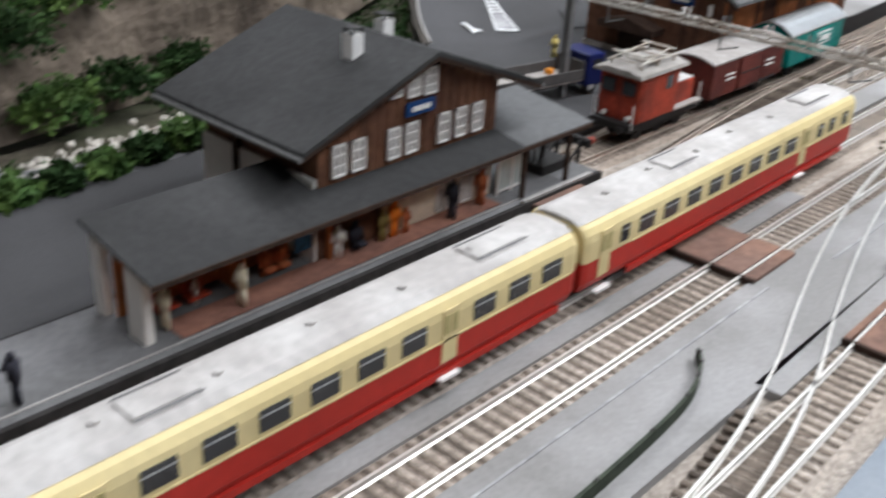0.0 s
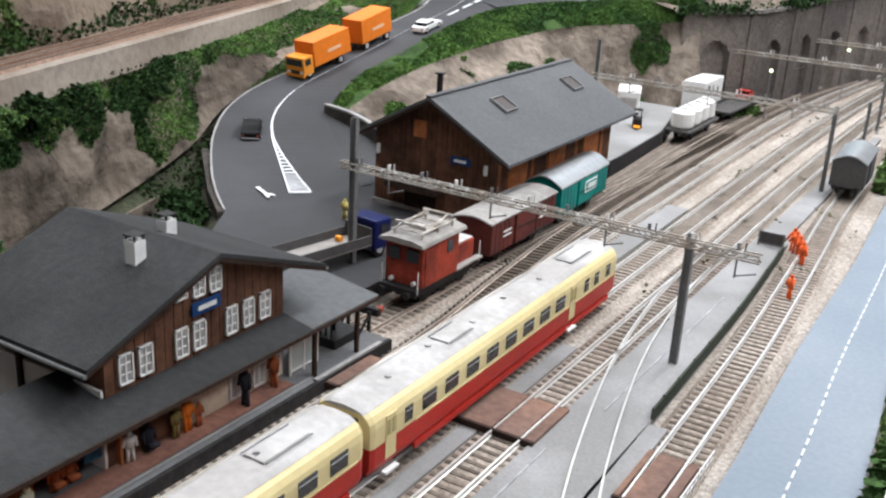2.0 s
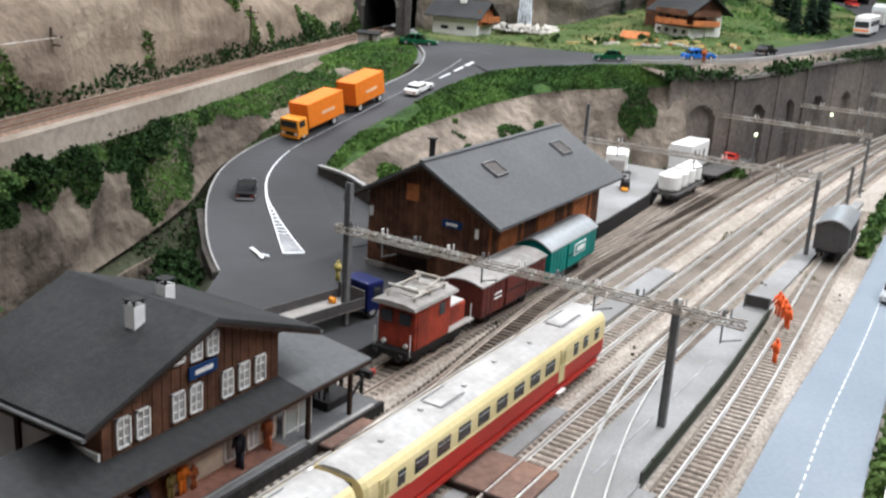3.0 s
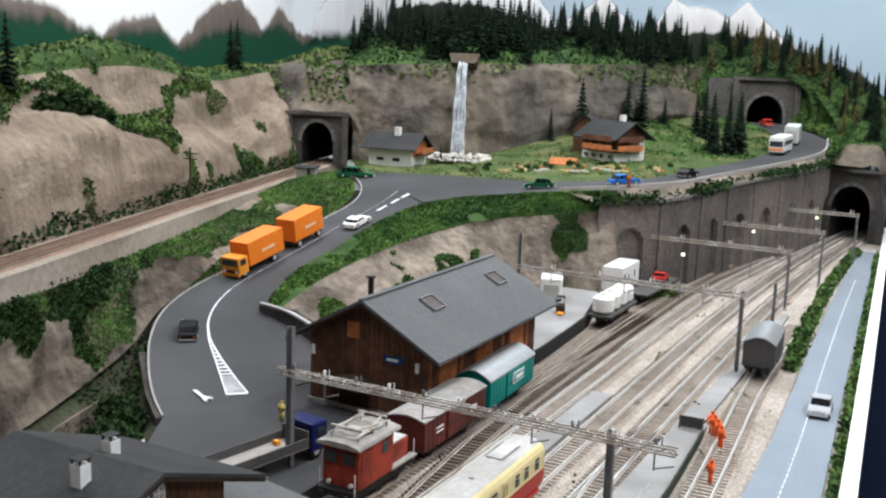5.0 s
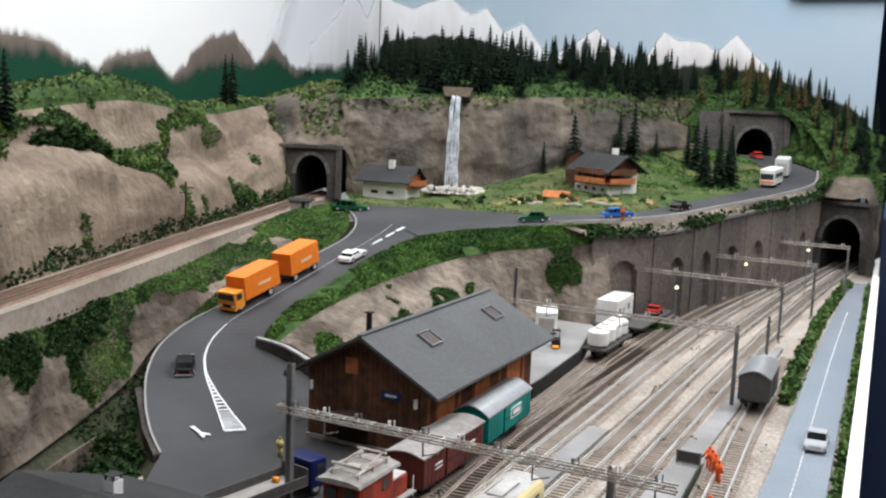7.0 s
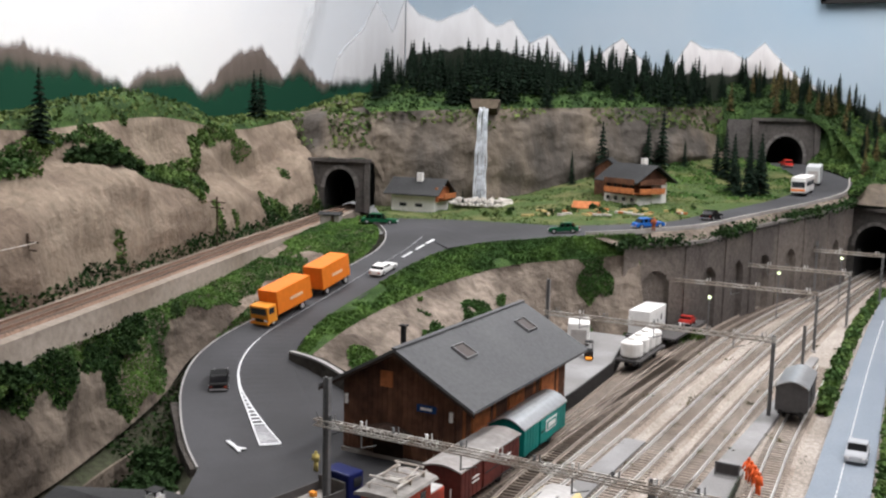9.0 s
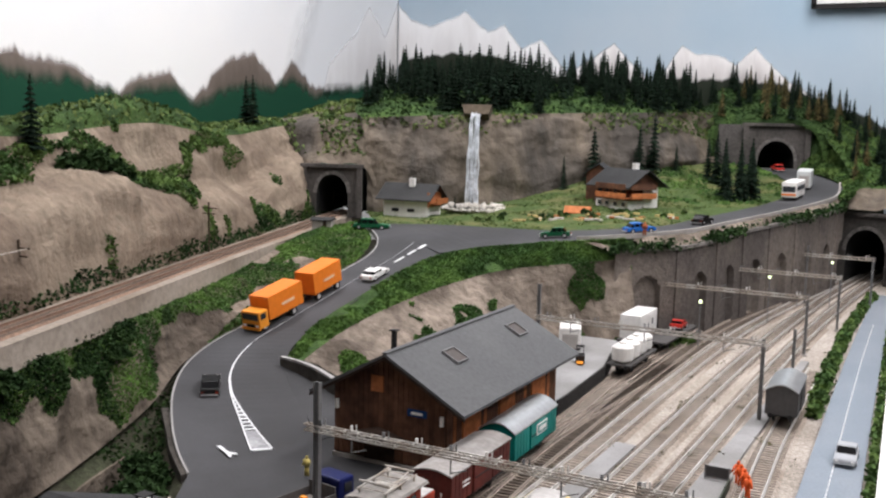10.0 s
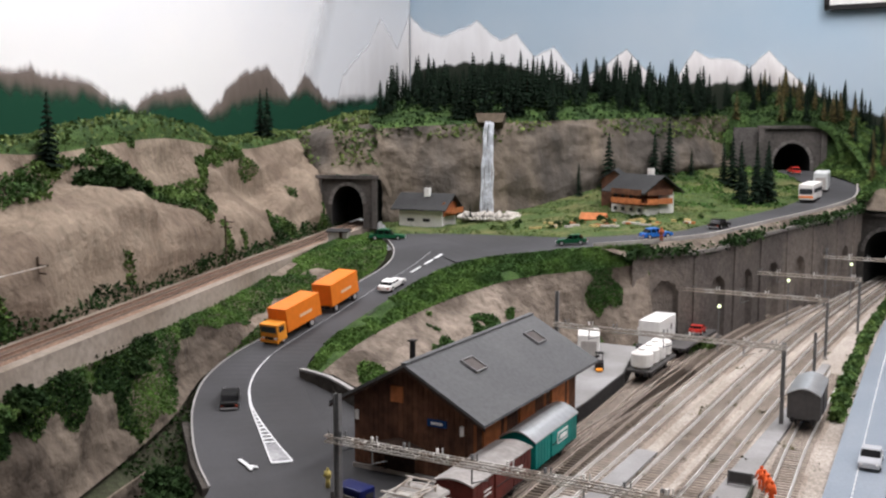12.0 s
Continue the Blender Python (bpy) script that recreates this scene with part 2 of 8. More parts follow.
def prism(bm, profile, a, b, axis="y"):
    """A closed outline swept from a to b along an axis; the outline's pairs are the other two axes in order."""
    def at(p, k):
        return {"x": (k, p[0], p[1]), "y": (p[0], k, p[1]), "z": (p[0], p[1], k)}[axis]
    v0, v1 = [bm.verts.new(at(p, a)) for p in profile], [bm.verts.new(at(p, b)) for p in profile]
    n = len(profile)
    for i in range(n):
        bm.faces.new((v0[i], v0[(i + 1) % n], v1[(i + 1) % n], v1[i]))
    bm.faces.new(v0[::-1])
    bm.faces.new(v1)
    return bm


def cyl(bm, p, q, r, n=10, r2=None):
    p, q = Vector(p), Vector(q)
    d = q - p
    m = Matrix.Translation((p + q) / 2) @ d.to_track_quat("Z", "Y").to_matrix().to_4x4()
    bmesh.ops.create_cone(bm, cap_ends=True, segments=n, radius1=r, radius2=r if r2 is None else r2, depth=d.length, matrix=m)
    return bm


def resample(line, n):
    pts = [Vector(p) for p in line]
    k = len(pts)
    out = []
    for i in range(n):
        u = i / (n - 1) * (k - 1)
        j = min(int(u), k - 2)
        f = u - j
        p0, p1, p2, p3 = pts[max(j - 1, 0)], pts[j], pts[j + 1], pts[min(j + 2, k - 1)]
        out.append(0.5 * ((2 * p1) + (p2 - p0) * f + (2 * p0 - 5 * p1 + 4 * p2 - p3) * f * f + (3 * p1 - p0 - 3 * p2 + p3) * f ** 3))
    return out


def sheet(name, rows, material, n=40, m=20, rough=0.0, freq=9.0, parent=None, label="", category="", kind="structure", smooth=True, linear=False, fine=0.25, seed=0.0):
    """A surface through lines given in order, with uneven relief; edges stay where they are given."""
    grid = [resample(r, n) for r in rows]
    cols = []
    for i in range(n):
        line = [g[i] for g in grid]
        if linear:
            k = len(line) - 1
            c = []
            for j in range(m):
                u = j / (m - 1) * k
                q = min(int(u), k - 1)
                c.append(line[q].lerp(line[q + 1], u - q))
            cols.append(c)
        else:
            cols.append(resample(line, m))
    verts = []
    for i in range(n):
        for j in range(m):
            p = cols[i][j]
            if rough:
                a, b = cols[min(i + 1, n - 1)][j] - cols[max(i - 1, 0)][j], cols[i][min(j + 1, m - 1)] - cols[i][max(j - 1, 0)]
                nr = a.cross(b)
                if nr.length:
                    nr.normalize()
                q = p * freq + Vector((seed, seed * 2, 0))
                h = noise.fractal(q, 1.0, 2.1, 5) + fine * noise.turbulence(q * 5, 3, True)
                edge = min(1.0, 6 * min(j, m - 1 - j) / (m - 1) + 0.05)
                p = p + nr * rough * h * edge
            verts.append(tuple(p))
    faces = [(i * m + j, (i + 1) * m + j, (i + 1) * m + j + 1, i * m + j + 1) for i in range(n - 1) for j in range(m - 1)]
    ob = data_part(name, verts, faces, material, parent, smooth=smooth)
    if not parent:
        tagged(ob, label, category, kind=kind)
    elif label:
        ob["label"] = label
    return ob


def slab(bm, left, right, thick):
    """A strip between two edges, with thickness below it."""
    a, b = [bm.verts.new(p) for p in left], [bm.verts.new(p) for p in right]
    c, d = [bm.verts.new((p[0], p[1], p[2] - thick)) for p in left], [bm.verts.new((p[0], p[1], p[2] - thick)) for p in right]
    for i in range(len(left) - 1):
        bm.faces.new((a[i], b[i], b[i + 1], a[i + 1]))
        bm.faces.new((c[i], a[i], a[i + 1], c[i + 1]))
        bm.faces.new((b[i], d[i], d[i + 1], b[i + 1]))
    bm.faces.new((a[0], c[0], d[0], b[0]))
    bm.faces.new((a[-1], b[-1], d[-1], c[-1]))
    return bm


def offset(line, d):
    """A line moved sideways, to the right of its way in plan."""
    out = []
    for i, p in enumerate(line):
        t = Vector(line[min(i + 1, len(line) - 1)]) - Vector(line[max(i - 1, 0)])
        t.z = 0
        t.normalize()
        out.append(Vector(p) + Vector((t.y, -t.x, 0)) * d)
    return out


def leaves(name, spots, size, material, parent=None, label="", category="", kind="", flat=0.6):
    """Many small bent leaves or tufts at the given spots, each a pair of crossed triangles."""
    verts, faces = [], []
    for p in spots:
        p = Vector(p)
        s = size * random.uniform(0.6, 1.4)
        d = Vector((random.gauss(0, 1), random.gauss(0, 1), random.gauss(0, flat))).normalized()
        e = d.orthogonal().normalized()
        e.rotate(Matrix.Rotation(random.uniform(0, 6.28), 3, d))
        k = len(verts)
        verts += [p - e * s * 0.5, p + e * s * 0.5, p + d * s + e * s * 0.25, p + d * s * 0.85 - e * s * 0.35]
        faces.append((k, k + 1, k + 2, k + 3))
    ob = data_part(name, [tuple(v) for v in verts], faces, material, parent)
    if not parent:
        tagged(ob, label, category, kind=kind)
    return ob


def blob_spots(c, r, n):
    """Spots over an uneven clump."""
    out = []
    c = Vector(c)
    k = random.uniform(0, 50)
    while len(out) < n:
        d = Vector((random.gauss(0, 1), random.gauss(0, 1), random.gauss(0, 1))).normalized()
        if d.z < -0.3:
            continue
        f = 0.75 + 0.5 * noise.noise(d * 2.2 + Vector((k, 0, 0)))
        out.append(c + Vector((d.x * r[0], d.y * r[1], d.z * r[2])) * f * random.uniform(0.6, 1.0))
    return out


def text(name, body, size, m, material, parent=None):
    cu = bpy.data.curves.new(name, "FONT")
    cu.body, cu.size, cu.extrude = body, size, 0.0002
    cu.align_x, cu.align_y = "CENTER", "CENTER"
    cu.materials.append(material)
    ob = new(name, cu)
    ob.parent = parent
    ob.matrix_basis = m
    return ob

# ---- the room ----
def room():
    part("floor", boxes(((-0.2, 0.8, -0.97), (7, 8, 0.04))), WALLPAINT)
    part("wall_west", boxes(((-3.7, 0.8, 0.3), (0.05, 8, 2.6))), WALLPAINT)
    part("wall_east", boxes(((2.3, 0.8, 0.3), (0.05, 8, 2.6))), NAVY)
    part("wall_north", boxes(((-0.7, 4.8, 0.3), (6, 0.05, 2.6))), NAVY)
    part("wall_south", boxes(((-0.7, -3.2, 0.3), (6, 0.05, 2.6))), WALLPAINT)
    part("ceiling", boxes(((-0.7, 0.8, 1.62), (6, 8, 0.05))), WALLPAINT)
    for n in ("floor", "wall_west", "wall_east", "wall_north", "wall_south", "ceiling"):
        tagged(bpy.data.objects[n], "plain painted room surface round the model layout", n.split("_")[0], kind="structure")


room()

# backdrop boards, painted with mountains
BX, BY = -1.33, 2.3


def sky_paint(name, low, high, z0, z1):
    m = bpy.data.materials.new(name)
    m.use_nodes = True
    nt = m.node_tree
    b = nt.nodes["Principled BSDF"]
    b.inputs["Roughness"].default_value = 0.8
    co = nt.nodes.new("ShaderNodeTexCoord")
    sep = nt.nodes.new("ShaderNodeSeparateXYZ")
    nt.links.new(co.outputs["Object"], sep.inputs[0])
    mr = nt.nodes.new("ShaderNodeMapRange")
    mr.inputs["From Min"].default_value, mr.inputs["From Max"].default_value = z0, z1
    nt.links.new(sep.outputs["Z"], mr.inputs["Value"])
    ns = nt.nodes.new("ShaderNodeTexNoise")
    ns.inputs["Scale"].default_value, ns.inputs["Detail"].default_value = 3.0, 6
    nt.links.new(co.outputs["Object"], ns.inputs["Vector"])
    add = nt.nodes.new("ShaderNodeMath")
    add.operation = "MULTIPLY_ADD"
    nt.links.new(ns.outputs["Fac"], add.inputs[0])
    add.inputs[1].default_value = 0.9
    nt.links.new(mr.outputs["Result"], add.inputs[2])
    rp = nt.nodes.new("ShaderNodeValToRGB")
    rp.color_ramp.elements[0].position, rp.color_ramp.elements[1].position = 0.5, 1.1
    rp.color_ramp.elements[0].color, rp.color_ramp.elements[1].color = (*low, 1), (*high, 1)
    nt.links.new(add.outputs[0], rp.inputs["Fac"])
    nt.links.new(rp.outputs["Color"], b.inputs["Base Color"])
    return m


def fade_paint(name, top, bottom, depth, edge=0.03, strokes=26.0):
    """Paint brushed on softly: from one tone into another below its ridge, thin and streaky at the ridge."""
    m = bpy.data.materials.new(name)
    m.use_nodes = True
    nt = m.node_tree
    link = nt.links.new
    b = nt.nodes["Principled BSDF"]
    b.inputs["Roughness"].default_value = 0.85
    b.inputs["Specular IOR Level"].default_value = 0.15
    uv = nt.nodes.new("ShaderNodeUVMap")
    sep = nt.nodes.new("ShaderNodeSeparateXYZ")
    link(uv.outputs["UV"], sep.inputs[0])
    stretch = nt.nodes.new("ShaderNodeMapping")
    stretch.inputs["Scale"].default_value = (strokes, strokes * 0.22, 1)
    link(uv.outputs["UV"], stretch.inputs["Vector"])
    ns = nt.nodes.new("ShaderNodeTexNoise")
    ns.inputs["Scale"].default_value, ns.inputs["Detail"].default_value, ns.inputs["Roughness"].default_value = 1.6, 7, 0.62
    link(stretch.outputs["Vector"], ns.inputs["Vector"])
    tone = nt.nodes.new("ShaderNodeMath")
    tone.operation = "MULTIPLY_ADD"
    link(sep.outputs["Y"], tone.inputs[0])
    tone.inputs[1].default_value = 1 / depth
    link(ns.outputs["Fac"], tone.inputs[2])
    rp = nt.nodes.new("ShaderNodeValToRGB")
    rp.color_ramp.elements[0].position, rp.color_ramp.elements[1].position = 0.45, 1.0
    rp.color_ramp.elements[0].color, rp.color_ramp.elements[1].color = (*top, 1), (*bottom, 1)
    link(tone.outputs[0], rp.inputs["Fac"])
    link(rp.outputs["Color"], b.inputs["Base Color"])
    cover = nt.nodes.new("ShaderNodeMath")
    cover.operation = "MULTIPLY_ADD"
    link(sep.outputs["Y"], cover.inputs[0])
    cover.inputs[1].default_value = 1 / edge
    link(ns.outputs["Fac"], cover.inputs[2])
    al = nt.nodes.new("ShaderNodeMapRange")
    al.interpolation_type = "SMOOTHSTEP"
    al.inputs["From Min"].default_value, al.inputs["From Max"].default_value = 0.72, 1.6
    link(cover.outputs[0], al.inputs["Value"])
    link(al.outputs["Result"], b.inputs["Alpha"])
    return m


CLOUDY = sky_paint("painted_cloud", (0.95, 0.94, 0.93), (0.86, 0.88, 0.91), 0.35, 1.4)
SKY = sky_paint("painted_sky", (0.45, 0.53, 0.59), (0.35, 0.47, 0.57), 0.1, 1.4)
HAZE = fade_paint("painted_haze", (0.62, 0.68, 0.72), (0.80, 0.82, 0.84), 0.3, 0.30, 4)
PEAK = fade_paint("painted_snow", (0.88, 0.86, 0.85), (0.56, 0.53, 0.52), 0.18, 0.011, 16)
PEAK_PALE = fade_paint("painted_snow_pale", (0.88, 0.88, 0.885), (0.72, 0.71, 0.71), 0.30, 0.016, 13)
HILL = fade_paint("painted_forest", (0.030, 0.085, 0.052), (0.010, 0.062, 0.034), 0.10, 0.045, 34)
CRAG = fade_paint("painted_crag", (0.22, 0.175, 0.155), (0.15, 0.12, 0.10), 0.12, 0.028, 34)
WOODS = fade_paint("painted_woods", (0.030, 0.036, 0.026), (0.018, 0.024, 0.016), 0.1, 0.014, 40)


def board(name, material, x0, x1, along, label):
    b = boxes(((BX - 0.012, (x0 + x1) / 2, 0.35), (0.02, x1 - x0, 1.7))) if along == "y" else boxes((((x0 + x1) / 2, BY + 0.012, 0.35), (x1 - x0, 0.02, 1.7)))
    return tagged(part(name, b, material), label, "backdrop", kind="structure")


board("backdrop_west", CLOUDY, -1.4, BY + 0.02, "y", "pale cloudy sky painted on the backdrop board")
board("backdrop_north", SKY, BX, 0.078, "x", "blue sky painted on the backdrop board")


def painted_range(name, material, where, ridge, base, layer, ragged, label):
    """A painted mountain outline, a thin coat on its board: ridge = (place along the board, height)."""
    pts = []
    for (a, za), (b, zb) in zip(ridge, ridge[1:]):
        k = max(2, int(abs(b - a) / 0.006))
        for i in range(k):
            f = i / k
            u = a + (b - a) * f
            pts.append((u, za + (zb - za) * f + ragged * noise.fractal(Vector((u * 30, layer * 9.0, za)), 0.8, 2.2, 4)))
    pts.append(ridge[-1])
    d = 0.004 * layer
    verts = [((BX + d, u, z) if where == "y" else (u, BY - d, z)) for u, z in pts] + [((BX + d, u, base) if where == "y" else (u, BY - d, base)) for u, z in pts]
    n = len(pts)
    ob = data_part(name, verts, [(i, i + 1, n + i + 1, n + i) for i in range(n - 1)], material)
    uv = ob.data.uv_layers.new(name="brush")
    for lp in ob.data.loops:
        k = lp.vertex_index
        u, z = pts[k % n]
        uv.data[lp.index].uv = (u, 0.0 if k < n else z - base)
    return tagged(ob, label, "painting", kind="structure")


painted_range("painted_haze", HAZE, "y", [(1.50, 0.20), (1.66, 0.42), (1.78, 0.62), (1.92, 0.95), (2.29, 1.10)], 0.19, 0.5, 0.0, "pale blue sky brushed into the clouds")
painted_range("painted_mountain", PEAK_PALE, "x", [(-1.325, 0.655), (-1.28, 0.61), (-1.202, 0.591), (-1.099, 0.629), (-1.024, 0.57), (-0.97, 0.585), (-0.915, 0.52), (-0.854, 0.543), (-0.774, 0.455)], 0.2, 1, 0.006, "snowy mountains painted on the backdrop board")
painted_range("painted_mountain", PEAK_PALE, "y", [(1.84, 0.21), (1.93, 0.46), (2.07, 0.56), (2.13, 0.635), (2.17, 0.60), (2.22, 0.55), (2.29, 0.66)], 0.2, 1, 0.006, "pale snowy mountain painted in the corner of the board")
painted_range("painted_mountain", PEAK, "x", [(-0.79, 0.432), (-0.637, 0.526), (-0.521, 0.409), (-0.451, 0.52), (-0.412, 0.498), (-0.338, 0.489), (-0.308, 0.467), (-0.261, 0.51), (-0.18, 0.431), (-0.095, 0.375), (-0.04, 0.348), (0.07, 0.31)], 0.15, 2, 0.004, "snowy mountains painted on the backdrop board")
painted_range("painted_crag", CRAG, "y", [(-0.3, 0.40), (0.3, 0.44), (0.872, 0.432), (0.921, 0.426), (0.998, 0.421), (1.067, 0.409), (1.118, 0.366), (1.164, 0.368), (1.22, 0.394), (1.279, 0.416), (1.331, 0.40), (1.358, 0.37), (1.395, 0.359), (1.463, 0.415), (1.53, 0.462), (1.60, 0.478), (1.642, 0.452), (1.700, 0.395), (1.758, 0.458), (1.80, 0.435), (1.846, 0.395), (1.967, 0.402), (2.29, 0.40)], 0.15, 1, 0.014, "bare crags painted on the backdrop board")
painted_range("painted_forest", HILL, "y", [(-0.3, 0.362), (0.3, 0.412), (0.871, 0.409), (0.945, 0.398), (1.025, 0.402), (1.11, 0.378), (1.163, 0.369), (1.236, 0.389), (1.34, 0.388), (1.394, 0.352), (1.492, 0.394), (1.576, 0.411), (1.664, 0.401), (1.759, 0.434), (1.86, 0.387), (2.024, 0.416), (2.29, 0.432)], 0.1, 2, 0.006, "dark green forest painted on the backdrop board")
painted_range("painted_woods", WOODS, "x", [(-1.32, 0.475), (-1.229, 0.50), (-1.059, 0.51), (-0.967, 0.489), (-0.86, 0.448), (-0.707, 0.43), (-0.469, 0.43), (-0.321, 0.435), (-0.221, 0.428), (-0.137, 0.396), (-0.041, 0.362), (0.038, 0.329), (0.07, 0.31)], 0.1, 3, 0.012, "dark wooded ridge painted on the backdrop board")

# ---- base, front edge ----
def edge_x(y):
    return 0.214 - (y - 0.41) * 0.0515


def base():
    bm = bmesh.new()
    slab(bm, [(-0.30, -1.0, -0.0062), (-0.30, 2.25, -0.0062)], [(edge_x(-1.0), -1.0, -0.0062), (edge_x(2.25), 2.25, -0.0062)], 0.02)
    tagged(part("ground", bm, BALLAST2), "grey ballast bed of the station yard", "ground", kind="structure")
    bm = bmesh.new()
    slab(bm, [(edge_x(-1.0), -1.0, 0.012), (edge_x(2.3), 2.3, 0.012)], [(edge_x(-1.0) + 0.012, -1.0, 0.012), (edge_x(2.3) + 0.012, 2.3, 0.012)], 0.05)
    tagged(part("edge_strip", bm, WHITE), "white painted top of the layout's front edge", "edge board", kind="structure")
    bm = bmesh.new()
    slab(bm, [(edge_x(-1.0) + 0.004, -1.0, -0.039), (edge_x(2.3) + 0.004, 2.3, -0.039)], [(edge_x(-1.0) + 0.0125, -1.0, -0.039), (edge_x(2.3) + 0.0125, 2.3, -0.039)], 0.88)
    tagged(part("front_panel", bm, NAVY), "dark blue fascia below the layout's front edge", "panel", kind="structure")
    bm = bmesh.new()
    slab(bm, [(-1.34, -1.0, -0.06), (-1.34, 2.3, -0.06)], [(-0.42, -1.0, -0.06), (-0.42, 2.3, -0.06)], 0.02)
    tagged(part("baseboard", bm, EARTH), "brown base board under the hills", "board", kind="structure")


base()

# ---- tracks ----
def along(line, step):
    """Evenly spaced places and headings on a smooth line."""
    pts = resample(line, 400)
    out, carry = [], 0.0
    for a, b in zip(pts, pts[1:]):
        d = (b - a).length
        while carry <= d and d > 0:
            out.append((a.lerp(b, carry / d), math.atan2(b.y - a.y, b.x - a.x)))
            carry += step
        carry -= d
    return out


SLEEPER_ME = None
G = 0.01655


def track(line, label, rail_mat=None, near=(-0.35, 0.62), sleepers=True, skip=(), z=0.0, bed=None):
    global SLEEPER_ME
    tr = thing("railway_track", label, "railway track", group="tracks of the station yard", kind="structure")
    prof = [(-0.0006, 0), (0.0006, 0), (0.0005, -0.0007), (0.0002, -0.0009), (0.0002, -0.0024), (0.0010, -0.0029), (-0.0010, -0.0029), (-0.0002, -0.0024), (-0.0002, -0.0009), (-0.0005, -0.0007)]
    pts = resample(line, max(12, 6 * len(line)))
    for side in (-G / 2, G / 2):
        off = offset(pts, side)
        verts, faces = [], []
        for i, p in enumerate(off):
            t = off[min(i + 1, len(off) - 1)] - off[max(i - 1, 0)]
            t.z = 0
            t.normalize()
            for u, h in prof:
                verts.append((p.x + t.y * u, p.y - t.x * u, p.z + h))
        n = len(prof)
        for i in range(len(off) - 1):
            for j in range(n):
                faces.append((i * n + j, i * n + (j + 1) % n, (i + 1) * n + (j + 1) % n, (i + 1) * n + j))
        data_part("rail", verts, faces, rail_mat or RAIL, tr)
    if bed:
        verts, faces = [], []
        for a in (-0.019, -0.0145, 0.0145, 0.019):
            zz = -0.0034 if abs(a) < 0.016 else -0.0068
            verts += [(p.x, p.y, p.z + zz) for p in offset(pts, a)]
        k = len(pts)
        for r in range(3):
            faces += [(r * k + i, r * k + i + 1, (r + 1) * k + i + 1, (r + 1) * k + i) for i in range(k - 1)]
        data_part("ballast_bed", verts, faces, bed, tr)
    if not sleepers:
        return tr
    if SLEEPER_ME is None:
        bm = box(bmesh.new(), (0, 0, 0), (0.0026, 0.0290, 0.0022))
        SLEEPER_ME = bpy.data.meshes.new("sleeper")
        bm.to_mesh(SLEEPER_ME)
        bm.free()
        SLEEPER_ME.materials.append(SLEEPER)
    far_v, far_f, count = [], [], 0
    for p, a in along(line, 0.0068):
        if any(lo < p.y < hi for lo, hi in skip):
            continue
        if near[0] < p.y < near[1] and count < 290:
            ob = new("sleeper", SLEEPER_ME)
            ob.parent = tr
            ob.matrix_basis = Matrix.Translation((p.x, p.y, p.z - 0.0040)) @ Matrix.Rotation(a + random.gauss(0, 0.012), 4, "Z")
            count += 1
        else:
            k = len(far_v)
            c, s = math.cos(a), math.sin(a)
            for du in (-0.0013, 0.0013):
                for dv in (-0.0145, 0.0145):
                    for dz in (-0.0051, -0.0029):
                        far_v.append((p.x + du * c - dv * s, p.y + du * s + dv * c, p.z + dz))
            far_f += [(k, k + 1, k + 3, k + 2), (k + 4, k + 6, k + 7, k + 5), (k + 1, k + 5, k + 7, k + 3), (k, k + 4, k + 5, k + 1), (k + 2, k + 3, k + 7, k + 6)]
    if far_v:
        ob = data_part("sleepers", far_v, far_f, SLEEPER, tr)
        ob["kind"] = "stuff"
    return tr


T1 = [(-0.0405, -0.95, 0), (-0.0405, -0.4, 0), (-0.0405, 0.1, 0), (-0.0405, 0.5, 0), (-0.0400, 0.85, 0), (-0.033, 1.12, 0), (-0.010, 1.38, 0), (0.028, 1.68, 0), (0.06, 1.9, 0)]
T2 = [(0.0083, -0.95, 0), (0.0083, -0.4, 0), (0.0083, 0.1, 0), (0.0083, 0.5, 0), (0.009, 0.85, 0), (0.016, 1.15, 0), (0.034, 1.5, 0), (0.064, 1.85, 0), (0.10, 2.15, 0)]
T3 = [(0.0513, -0.95, 0), (0.0513, -0.4, 0), (0.0513, 0.1, 0), (0.0513, 0.5, 0), (0.052, 0.85, 0), (0.057, 1.15, 0), (0.072, 1.5, 0), (0.098, 1.85, 0), (0.125, 2.1, 0)]
T0 = [(-0.088, 0.128, 0), (-0.088, 0.3, 0), (-0.088, 0.46, 0), (-0.096, 0.62, 0), (-0.104, 0.78, 0), (-0.104, 0.95, 0), (-0.100, 1.13, 0)]
T0B = [(-0.0405, 0.06, 0), (-0.0445, 0.17, 0), (-0.056, 0.28, 0), (-0.066, 0.40, 0), (-0.071, 0.60, 0), (-0.073, 0.85, 0), (-0.068, 1.1, 0), (-0.045, 1.33, 0), (-0.005, 1.55, 0), (0.03, 1.75, 0)]
T0C = [(-0.088, 0.46, 0), (-0.082, 0.6, 0), (-0.074, 0.74, 0), (-0.073, 0.88, 0)]
T4 = [(0.1355, -0.24, 0), (0.1325, -0.09, 0), (0.119, 0.0, 0), (0.098, 0.075, 0), (0.0825, 0.135, 0), (0.0685, 0.2, 0), (0.059, 0.265, 0), (0.0525, 0.34, 0), (0.0513, 0.45, 0)]
T5 = [(0.1375, -0.95, 0), (0.1365, -0.3, 0), (0.1345, -0.05, 0), (0.1305, 0.1, 0), (0.1265, 0.28, 0), (0.1170, 0.46, 0), (0.1085, 0.6, 0), (0.104, 0.75, 0), (0.100, 0.95, 0)]
track(T1, "platform track with steel rails on wooden sleepers", bed=BALLAST, skip=((0.062, 0.105),))
